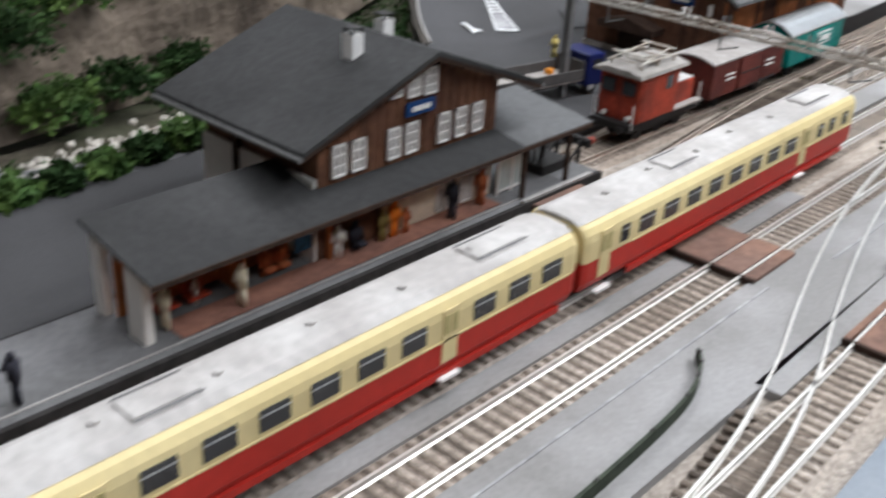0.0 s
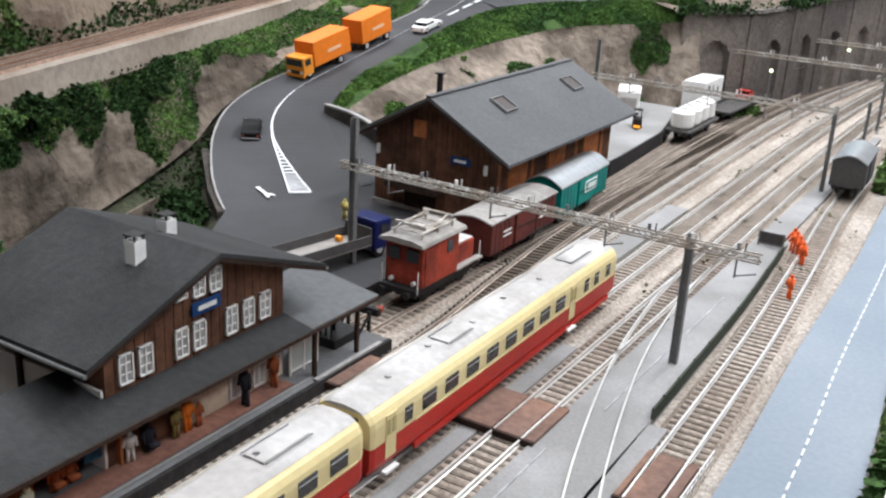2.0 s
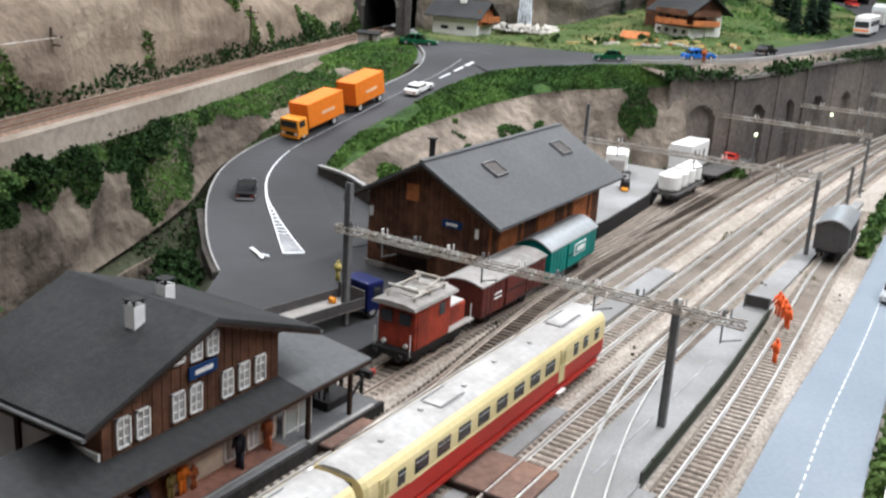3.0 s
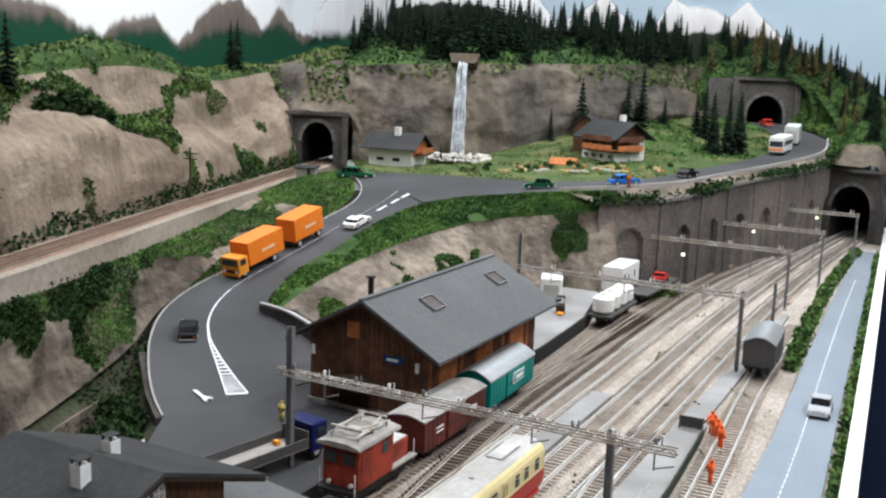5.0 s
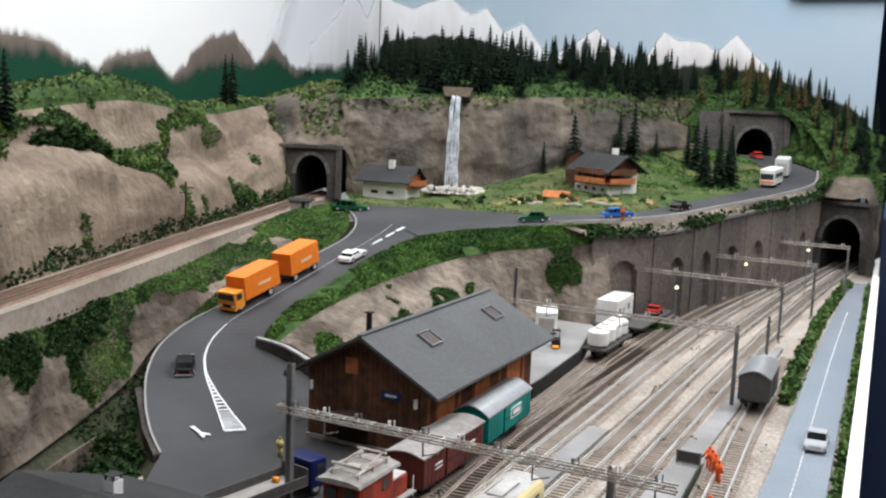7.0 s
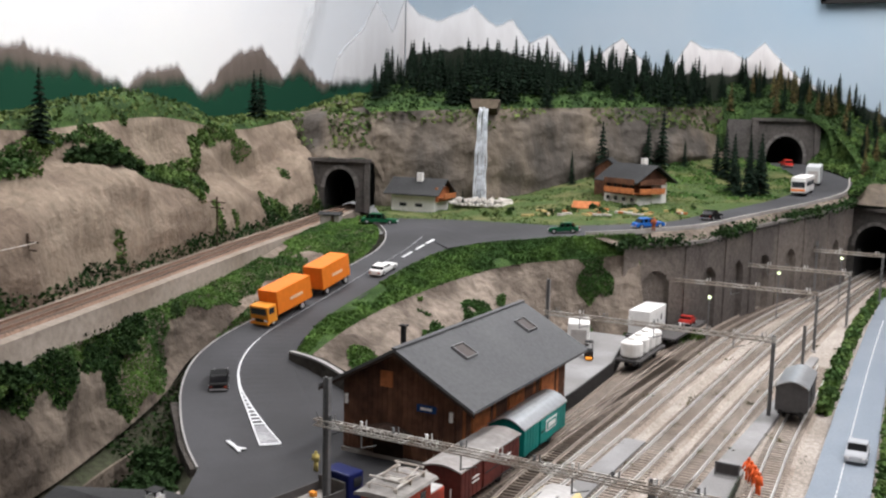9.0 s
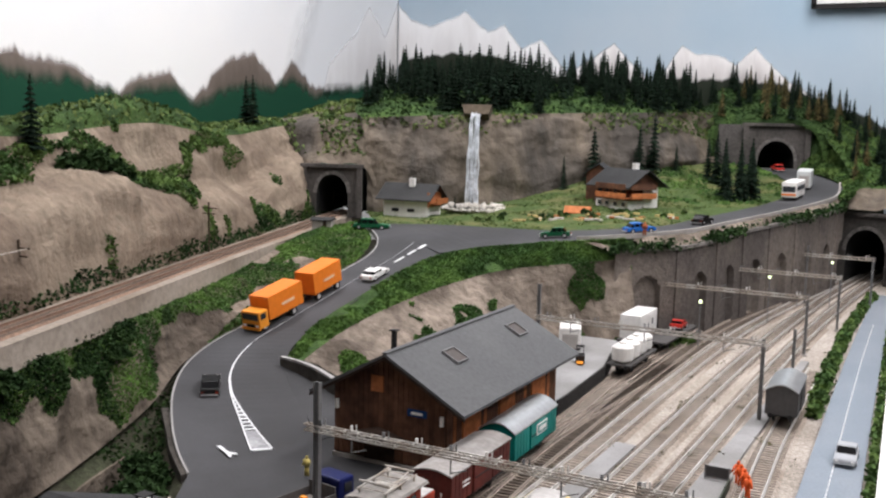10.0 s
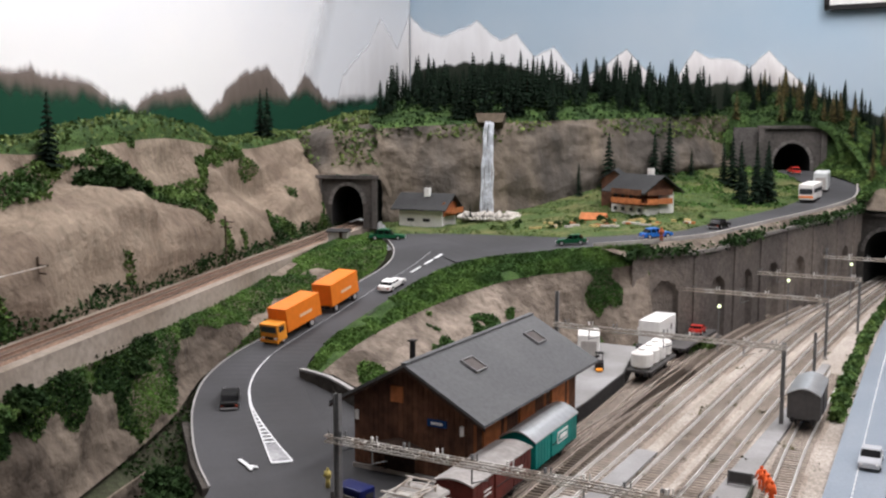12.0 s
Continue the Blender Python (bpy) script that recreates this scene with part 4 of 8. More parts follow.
# retaining wall with blind arches along the yard
WALL = [(-0.180, 0.978), (-0.105, 1.062), (-0.077, 1.148), (-0.058, 1.258), (-0.023, 1.406), (0.014, 1.545), (0.040, 1.715)]


def arcade():
    th = thing("retaining_wall", "dark grey masonry retaining wall with blind arches", "retaining wall", kind="structure")
    pts = resample([(x, y, 0) for x, y in WALL], 301)
    tops = [0.124 + (0.150 - 0.124) * i / 300 for i in range(301)]
    dist = [0.0]
    for a, b in zip(pts, pts[1:]):
        dist.append(dist[-1] + (b - a).length)
    bay, half, spring = 0.104, 0.021, 0.066
    verts, faces, rows = [], [], 44
    back = offset(pts, -0.010)
    for i, p in enumerate(pts):
        u = dist[i] % bay - bay / 2
        for j in range(rows):
            z = -0.006 + (tops[i] + 0.006) * j / (rows - 1)
            lim = spring + math.sqrt(max(0.0, half ** 2 - u ** 2))
            deep = abs(u) < half and z < lim
            q = back[i] if deep else p
            verts.append((q.x, q.y, z))
    faces = [(i * rows + j, (i + 1) * rows + j, (i + 1) * rows + j + 1, i * rows + j + 1) for i in range(300) for j in range(rows - 1)]
    data_part("masonry", verts, faces, mat("masonry", (0.185, 0.158, 0.138), 0.95, vary=0.22, scale=130, bump=0.8, bump_scale=260, second=(0.115, 0.10, 0.092), mix_scale=7, depth=0.003), th)
    bm = bmesh.new()
    a = [Vector((p.x, p.y, t + 0.003)) for p, t in zip(offset(pts, -0.004), tops)]
    b = [Vector((p.x, p.y, t + 0.003)) for p, t in zip(offset(pts, 0.003), tops)]
    slab(bm, a, b, 0.005)
    part("coping", bm, mat("coping", (0.2, 0.185, 0.17), 0.9, vary=0.2, scale=150, bump=0.4), th)
    for k in range(1, int(dist[-1] / bay) + 1):
        i = min(range(301), key=lambda j: abs(dist[j] - k * bay))
        p, q = pts[i], pts[min(i + 1, 300)]
        mm = Matrix.Translation((p.x, p.y, tops[i] / 2 - 0.003)) @ Matrix.Rotation(math.atan2(q.y - p.y, q.x - p.x), 4, "Z")
        part("pilaster", box(bmesh.new(), (0, 0, 0), (0.010, 0.005, tops[i] - 0.004), m=mm), bpy.data.materials["masonry"], th)
    edge = [tuple(Vector(p) + Vector((0.001, 0, 0.0005))) for p in UPPER_R[3:10]]
    foot = [(p.x, p.y, t + 0.002) for p, t in zip(offset(pts, -0.001)[::50], tops[::50])]
    middle = [((a[0] + b[0]) / 2 + 0.002, (a[1] + b[1]) / 2 - 0.002, a[2] * 0.35 + b[2] * 0.65) for a, b in zip(edge, foot)]
    sheet("planted_ledge", [edge, middle, foot], ROCK_LOW, n=90, m=12, rough=0.003, freq=30, label="narrow rocky ledge between road and retaining wall", category="ledge")
    bm = bmesh.new()
    rim = resample(UPPER_R[3:11], 60)
    slab(bm, [p + Vector((0, 0, 0.0055)) for p in offset(rim, -0.002)], [p + Vector((0, 0, 0.0055)) for p in offset(rim, 0.0012)], 0.007)
    tagged(part("road_parapet", bm, CONCRETE), "low worn concrete parapet along the mountain road", "wall", kind="structure")


arcade()


def portal(name, label, m, width, height, open_w, open_h, depth, material, square=0.55):
    """A tunnel front with an arched opening and a dark bore behind it. It faces -y in its own frame."""
    th = thing(name, label, "tunnel portal", m, kind="structure")
    n = 16
    arch = []
    for i in range(n + 1):
        a = math.pi * i / n
        arch.append((-open_w / 2 * math.cos(a), open_h * square + (open_h * (1 - square)) * math.sin(a)))
    inner = [(-open_w / 2, 0)] + arch + [(open_w / 2, 0)]
    outer = []
    for x, z in inner:
        k = max(abs(x) / (width / 2), z / height, 1e-6)
        outer.append((x / k, z / k))
    verts, faces = [], []
    k = len(inner)
    for y, ring in ((0, outer), (0, inner), (depth, inner)):
        verts += [(x, y, z) for x, z in ring]
    for r in range(2):
        faces += [(r * k + i, r * k + i + 1, (r + 1) * k + i + 1, (r + 1) * k + i) for i in range(k - 1)]
    data_part("portal_face", verts[:2 * k], [f for f in faces if max(f) < 2 * k], material, th)
    # bore walls and end plate coloured near black to stand for tunnel darkness
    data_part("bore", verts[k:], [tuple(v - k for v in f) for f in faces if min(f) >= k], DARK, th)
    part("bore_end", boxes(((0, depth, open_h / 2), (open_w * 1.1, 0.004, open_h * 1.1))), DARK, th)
    bm = bmesh.new()
    for i in range(k - 1):
        (x0, z0), (x1, z1) = inner[i], inner[i + 1]
        c, zc = (x0 + x1) / 2, (z0 + z1) / 2
        a = math.atan2(z1 - z0, x1 - x0)
        l = math.hypot(x1 - x0, z1 - z0)
        if l > 0.02:
            continue
        mm = Matrix.Translation((c * 1.08, -0.0015, zc + 0.004 * math.sin(math.pi * i / k))) @ Matrix.Rotation(-a, 4, "Y")
        box(bm, (0, 0, 0), (l * 0.95, 0.004, 0.007), m=mm)
    part("arch_stones", bm, mat("arch_stone", (0.14, 0.13, 0.122), 0.9, vary=0.3, scale=200, bump=0.5, island=0.25), th)
    part("cornice", boxes(((0, -0.002, height + 0.003), (width * 1.04, 0.012, 0.007))), material, th)
    for s in (-1, 1):
        part("pilaster", boxes(((s * width * 0.46, -0.003, height / 2), (width * 0.08, 0.008, height))), material, th)
    return th


PORTAL = mat("portal_stone", (0.105, 0.095, 0.088), 0.95, vary=0.25, scale=150, bump=0.7, bump_scale=300, second=(0.065, 0.06, 0.056), mix_scale=14, depth=0.002)
portal("tunnel_portal", "dark stone portal of the single-track tunnel", pose(-0.858, 1.262, 0.109, 0, 0, 19), 0.122, 0.098, 0.064, 0.084, 0.25, PORTAL)
portal("tunnel_portal", "dark stone portal of the yard tunnel", pose(0.078, 1.775, -0.005, 0, 0, -10), 0.132, 0.138, 0.076, 0.110, 0.3, PORTAL, square=0.6)
portal("tunnel_portal", "wide grey portal of the road tunnel", pose(-0.150, 2.03, 0.209, 0, 0, 20), 0.15, 0.098, 0.082, 0.064, 0.2, PORTAL, square=0.25)

for wing, mt, top in (([(-0.275, 1.975, 0.2), (-0.245, 1.992, 0.2), (-0.217, 2.008, 0.2)], PORTAL, 0.309), ([(-0.084, 2.052, 0.2), (-0.06, 2.047, 0.2), (-0.03, 2.035, 0.2)], TURF, 0.285)):
    sheet("portal_wing", [wing, [(x, y + 0.004, 0.26) for x, y, z in wing], [(x, y + 0.02, top) for x, y, z in wing]], mt, n=24, m=16, rough=0.003, freq=18, label="dark wing beside the road tunnel portal", category="wall")
tagged(part("end_panel", boxes(((0.66, 1.66, -0.42), (1.0, 0.02, 1.08))), NAVY), "dark blue panel standing beside the layout's end", "panel", kind="structure")
tagged(part("end_band", boxes(((0.659, 1.66, 0.137), (1.0, 0.022, 0.030))), mat("blue_band", (0.05, 0.12, 0.22), 0.6, vary=0.1, scale=20, bump=0.05)), "lighter blue band on top of the panel", "panel", kind="structure")
post = tagged(part("end_post", boxes(((0, 0, 0.55), (0.03, 0.02, 1.09))), mat("pine_post", (0.36, 0.16, 0.075), 0.6, vary=0.2, scale=40, bump=0.3, second=(0.24, 0.10, 0.05), mix_scale=10)), "orange-brown pine post at the layout's end", "post", kind="structure")
post.matrix_basis = pose(0.176, 1.66, 0.157, 0, -4, 0)

fr = thing("hanging_frame", "black frame with a pale panel above the backdrop", "frame", pose(-0.02, 2.285, 0.66))
part("panel", boxes(((0, 0, 0), (0.20, 0.006, 0.11))), WHITE, fr)
part("frame", boxes(((0, -0.002, 0.058), (0.22, 0.012, 0.012)), ((0, -0.002, -0.058), (0.22, 0.012, 0.012)), ((-0.105, -0.002, 0), (0.012, 0.012, 0.12)), ((0.105, -0.002, 0), (0.012, 0.012, 0.12))), BLACK, fr)

# ---- station ----
CURTAIN = mat("curtained_pane", (0.42, 0.41, 0.40), 0.25, vary=0.25, scale=260, bump=0, spec=0.4)


def window(parent, y, z, w, h, x, cols=2, rows=3, name="window"):
    """A white casement on a wall that faces +x."""
    wd = part(name, boxes(((x + 0.0003, y, z), (0.0006, w, h))), CURTAIN, parent)
    bm = bmesh.new()
    t = 0.0009
    for s in (-1, 1):
        box(bm, (x + 0.001, y + s * (w / 2 - t / 2), z), (0.0014, t, h))
        box(bm, (x + 0.001, y, z + s * (h / 2 - t / 2)), (0.0014, w, t))
    for i in range(1, cols):
        box(bm, (x + 0.0009, y - w / 2 + w * i / cols, z), (0.0011, t * 0.9, h))
    for i in range(1, rows):
        box(bm, (x + 0.0009, y, z - h / 2 + h * i / rows), (0.0010, w, t * 0.6))
    part("window_frame", bm, WHITE, wd, "white window frame")
    return wd


def planks_x(parent, x, y0, y1, z0, ztop, pitch, material, name="plank"):
    """Upright boards on a wall that faces +x; ztop(y) is the upper end."""
    y = y0
    while y < y1 - 1e-5:
        w = min(pitch, y1 - y)
        h = ztop(y + w / 2) - z0
        if h > 0.001:
            ob = part(name, boxes(((x, y + w / 2, z0 + h / 2), (0.0012, w * 0.92, h))), material, parent)
        y += pitch


def station():
    st = thing("station_building", "brown timber chalet station with a dark slate roof", "station")
    x0, x1, ya, yb = -0.165, -0.083, -0.072, 0.052
    zt = 0.0016
    roof = lambda y: 0.0895 - abs(y + 0.004) * (0.0895 - 0.0625) / 0.083
    bm = bmesh.new()
    prof = [(ya, zt), (yb, zt), (yb, roof(yb) - 0.003), (-0.004, roof(-0.004) - 0.003), (ya, roof(ya) - 0.003)]
    prism(bm, prof, x0, x1, "x")
    part("wall", bm, TIMBER, st)
    planks_x(st, x1 + 0.0004, ya, yb, 0.036, lambda y: roof(y) - 0.003, 0.0062, TIMBER)
    part("plinth_wall", boxes((((x0 + x1) / 2 - 0.001, ya - 0.0008, 0.0225), (0.084, 0.0016, 0.041))), PLASTER, st, "white plastered ground floor wall")
    part("corner_post", boxes(((-0.139, ya - 0.002, 0.028), (0.003, 0.003, 0.052))), TIMBER_DARK, st)
    for s, name in ((-1, "roof_slope"), (1, "roof_slope")):
        yr, ye = -0.004, -0.004 + s * 0.0835
        bm = bmesh.new()
        xa, xb = -0.185, -0.0735
        prism(bm, [(yr, 0.0930), (ye, 0.0625), (ye, 0.0602), (yr, 0.0905)], xa, xb, "x")
        part(name, bm, SLATE, st)
        bm = bmesh.new()
        prism(bm, [(yr, 0.0906), (ye, 0.0603), (ye, 0.0578), (yr, 0.0880)], xb - 0.003, xb - 0.0005, "x")
        part("barge_board", bm, TIMBER_DARK, st)
        bm = bmesh.new()
        cyl(bm, (xa, ye + s * 0.001, 0.0595), (xb, ye + s * 0.001, 0.0595), 0.0012, 8)
        part("gutter", bm, GREY_METAL, st)
    for y in (-0.060, -0.048, -0.025, -0.013, 0.010, 0.0227, 0.0355):
        window(st, y, 0.0500, 0.0088, 0.0155, x1 + 0.001)
    for y, h in ((-0.0245, 0.008), (-0.0125, 0.012), (-0.001, 0.0135)):
        window(st, y, 0.0765, 0.0085, h, x1 + 0.001)
    sg = part("station_sign", box(bmesh.new(), (x1 + 0.0028, -0.0085, 0.0650), (0.0012, 0.0200, 0.0068), bevel=0.0002), SIGN_BLUE, st, "blue station name sign with white lettering")
    part("letter_bar", boxes(((x1 + 0.0036, -0.0085, 0.0650), (0.0004, 0.0125, 0.0024))), WHITE, sg)
    for x, y, h in ((-0.1115, -0.0240, 0.0155), (-0.1260, 0.0105, 0.0125)):
        z = roof(y) + h / 2 - 0.002
        ch = part("chimney", box(bmesh.new(), (x, y, z), (0.0072, 0.0072, h), bevel=0.0003), WHITE, st, "white plastered chimney")
        bm = bmesh.new()
        top = z + h / 2
        for a in (-1, 1):
            for b in (-1, 1):
                box(bm, (x + a * 0.0028, y + b * 0.0028, top + 0.0012), (0.0008, 0.0008, 0.0024))
        box(bm, (x, y, top + 0.0028), (0.0080, 0.0080, 0.0006))
        part("chimney_cap", bm, BLACK, ch)
    # canopy over the platform
    cz = lambda x: 0.0345 + (-0.0605 - x) * 0.20
    for x in (-0.0605,):
        bm = bmesh.new()
        prism(bm, [(-0.0605, 0.0335), (-0.0605, 0.0350), (-0.1120, 0.0450), (-0.1120, 0.0432)], -0.172, -0.0725, "y")
        part("canopy_roof", bm, SLATE, st, "dark slate canopy roof")
        bm = bmesh.new()
        prism(bm, [(-0.0605, 0.0335), (-0.0605, 0.0350), (-0.0835, 0.0395), (-0.0835, 0.0378)], -0.0725, 0.0525, "y")
        part("canopy_roof", bm, SLATE, st)
        bm = bmesh.new()
        prism(bm, [(-0.0615, 0.0335), (-0.0615, 0.0350), (-0.1180, 0.0420), (-0.1180, 0.0403)], 0.0525, 0.115, "y")
        part("canopy_roof", bm, SLATE_GREY, st, "grey canopy roof over the platform end")
    part("fascia", boxes(((-0.0602, -0.030, 0.0338), (0.0008, 0.285, 0.0022))), TIMBER_DARK, st)
    for y in (0.1, 0.06):
        part("post", boxes(((-0.066, y, 0.0175), (0.0022, 0.0022, 0.032))), TIMBER_DARK, st)
    # white end frame of the waiting hall
    for x, w in ((-0.0790, 0.012), (-0.1070, 0.006)):
        part("end_pillar", box(bmesh.new(), (x, -0.167, 0.0185), (w, 0.0045, 0.0345), bevel=0.0004), PLASTER, st, "white plastered end pillar")
    bm = bmesh.new()
    prism(bm, [(-0.066, 0.0318), (-0.066, 0.0342), (-0.110, 0.0428), (-0.110, 0.0365)], -0.169, -0.1655, "y")
    part("end_gable", bm, PLASTER, st, "white boarded end under the canopy")
    part("hall_wall", boxes(((-0.100, -0.12, 0.019), (0.002, 0.09, 0.034))), TIMBER_ORANGE, st, "orange timber back wall of the waiting hall")
    for y in (-0.115, -0.066):
        part("partition", boxes(((-0.090, y, 0.018), (0.02, 0.0016, 0.032))), TIMBER_ORANGE, st)
    ps = part("poster", boxes(((-0.0832, -0.080, 0.018), (0.0008, 0.010, 0.015))), mat("poster_blue", (0.03, 0.12, 0.22), 0.5, vary=0.5, scale=500, bump=0), st, "blue poster on the wall")
    # ground floor front below the canopy
    part("front_wall", boxes(((-0.0822, 0.010, 0.018), (0.0012, 0.082, 0.032))), mat("plaster_cream", (0.68, 0.58, 0.46), 0.85, vary=0.15, scale=200, bump=0.2), st, "cream ground floor front")
    for y, w in ((0.012, 0.010), (0.030, 0.010), (0.043, 0.008)):
        window(st, y, 0.017, w, 0.026, -0.0815, 2, 2, "glazed_door")
    bm = bmesh.new()
    for y in (-0.15, -0.135):
        box(bm, (-0.088, y, 0.006), (0.006, 0.010, 0.0015))
        box(bm, (-0.091, y, 0.009), (0.001, 0.010, 0.005))
    part("bench", bm, LOCO_RED, st)
    return st


station()
# glass wind screen
bm = bmesh.new()
for y in (0.052, 0.064, 0.076):
    box(bm, (-0.077, y, 0.012), (0.0012, 0.0012, 0.022))
for z in (0.004, 0.022):
    box(bm, (-0.077, 0.064, z), (0.001, 0.025, 0.001))
ws = tagged(part("glazed_screen", bm, WHITE), "white-framed glazed screen beside the platform", "screen")
part("pane", boxes(((-0.077, 0.064, 0.013), (0.0003, 0.023, 0.017))), glassy("pale_glass", (0.45, 0.5, 0.48)), ws)


def shed():
    sh = thing("goods_shed", "long brown timber goods shed with a grey roof", "goods shed")
    xl, xr, ya, yb = -0.222, -0.112, 0.338, 0.580
    xm, zr, ze = -0.1655, 0.1075, 0.0665
    bm = bmesh.new()
    h = lambda x: zr - 0.004 - abs(x - xm) * (zr - ze) / 0.0755
    prism(bm, [(xl, 0.0), (xr, 0.0), (xr, h(xr)), (xm, h(xm)), (xl, h(xl))], ya, yb, "y")
    part("wall", bm, TIMBER_DARK, sh)
    bm = bmesh.new()
    x = xl
    while x < xr - 1e-5:
        hh = h(x + 0.0025) - 0.012
        part("plank", boxes(((x + 0.0025, ya - 0.0007, 0.012 + hh / 2), (0.0046, 0.0014, hh))), TIMBER, sh)
        x += 0.005
    y = ya
    while y < yb - 1e-5:
        part("plank", boxes(((xr + 0.0007, y + 0.003, 0.010 + 0.028), (0.0014, 0.0054, 0.058))), TIMBER_ORANGE if int(y * 1000) % 5 == 0 else TIMBER, sh)
        y += 0.006
    for y in (ya + 0.045, ya + 0.12, ya + 0.195):
        dr = part("sliding_door", boxes(((xr + 0.0022, y, 0.036), (0.0018, 0.034, 0.046))), TIMBER_ORANGE, sh, "orange-brown sliding door")
        part("door_rail", boxes(((xr + 0.003, y, 0.0605), (0.0012, 0.045, 0.0018))), BLACK, dr)
    for s in (-1, 1):
        xe = xm + s * 0.0765
        bm = bmesh.new()
        prism(bm, [(xm, zr + 0.001), (xe, ze), (xe, ze - 0.0026), (xm, zr - 0.0016)], 0.3265, 0.5925, "y")
        part("roof_slope", bm, SLATE_GREY, sh)
        for yy in (0.3275, 0.5905):
            bm = bmesh.new()
            prism(bm, [(xm, zr - 0.0018), (xe, ze - 0.0028), (xe, ze - 0.0055), (xm, zr - 0.0045)], yy - 0.001, yy + 0.001, "y")
            part("barge_board", bm, TIMBER_DARK, sh)
    part("ridge_cap", boxes(((xm, 0.4595, zr + 0.0012), (0.005, 0.266, 0.0014))), SLATE_GREY, sh)
    ang = math.degrees(math.atan2(zr - ze, 0.0765))
    for y in (0.405, 0.541):
        mm = Matrix.Translation((-0.1390, y, 0.0945)) @ Matrix.Rotation(radians(ang), 4, "Y")
        sk = part("skylight", box(bmesh.new(), (0, 0, 0.0), (0.017, 0.020, 0.0016), m=mm), mat("skylight_glass", (0.10, 0.085, 0.078), 0.35, vary=0.2, scale=200, bump=0.2), sh, "dusty skylight in the roof")
        bm = bmesh.new()
        for a in (-1, 1):
            box(bm, (a * 0.0088, 0, 0.0008), (0.0012, 0.0215, 0.0024), m=mm)
            box(bm, (0, a * 0.0104, 0.0008), (0.018, 0.0012, 0.0024), m=mm)
        part("skylight_frame", bm, GREY_METAL, sk)
    bm = bmesh.new()
    cyl(bm, (-0.176, 0.360, 0.098), (-0.176, 0.360, 0.121), 0.0026, 10)
    box(bm, (-0.176, 0.360, 0.1215), (0.0065, 0.0065, 0.0012))
    part("stove_pipe", bm, BLACK, sh, "dark roof chimney")
    sg = part("station_sign", box(bmesh.new(), (-0.1375, ya - 0.003, 0.0590), (0.0185, 0.0012, 0.0062), bevel=0.0002), SIGN_BLUE, sh, "blue name sign with white lettering")
    part("letter_bar", boxes(((-0.1375, ya - 0.0038, 0.0590), (0.011, 0.0004, 0.0022))), WHITE, sg)
    hatch = part("loft_hatch", boxes(((xm - 0.012, ya - 0.002, 0.079), (0.012, 0.0016, 0.014))), TIMBER_ORANGE, sh)
    bm = bmesh.new()
    prism(bm, [(-0.20, 0.030), (-0.150, 0.030), (-0.150, 0.0345), (-0.175, 0.041), (-0.20, 0.0345)], ya - 0.020, ya - 0.0016, "y")
    part("porch_roof", bm, TIMBER_DARK, sh, "dark porch over the gable door")
    part("gable_door", boxes(((-0.175, ya - 0.002, 0.020), (0.030, 0.0016, 0.024))), TIMBER_DARK, sh)
    part("stone_base", boxes(((-0.167, ya - 0.001, 0.006), (0.112, 0.004, 0.010))), CONCRETE, sh)
    for a in (-1, 1):
        bm = bmesh.new()
        cyl(bm, (xm + a * 0.052, ya - 0.004, 0.052), (xm + a * 0.052, ya - 0.004, 0.060), 0.0018, 8)
        part("wall_lamp", bm, PLASTER, sh)
    return sh


shed()
strip("loading_ramp", [(-0.23, 0.50), (-0.27, 0.66), (-0.25, 0.80), (-0.20, 0.91)], [(-0.1115, 0.50), (-0.1115, 0.62), (-0.1185, 0.76), (-0.150, 0.91)], 0.013, 0.02, TARMAC, "grey concrete loading ramp behind the goods shed", "ramp")

strip("ramp_edge", [(-0.1113, 0.59), (-0.1113, 0.62), (-0.1183, 0.76), (-0.1498, 0.91)], [(-0.1093, 0.59), (-0.1093, 0.62), (-0.1163, 0.76), (-0.1478, 0.91)], 0.0126, 0.0185, bpy.data.materials["black_edge"], "black edge of the loading ramp", "kerb")

# ---- railcar ----
def body_shell(name, parent, rows, material, label=""):
    """Loft of outlines along y; each row is (y, outline)."""
    verts, faces = [], []
    k = len(rows[0][1])
    for y, o in rows:
        verts += [(x, y, z) for x, z in o]
    for i in range(len(rows) - 1):
        for j in range(k - 1):
            faces.append((i * k + j, (i + 1) * k + j, (i + 1) * k + j + 1, i * k + j + 1))
    faces.append(tuple(range(k)))
    faces.append(tuple((len(rows) - 1) * k + j for j in range(k))[::-1])
    bm = bmesh.new()
    vs = [bm.verts.new(v) for v in verts]
    for f in faces:
        bm.faces.new([vs[i] for i in f])
    return part(name, bm, material, parent, label, smooth=False)


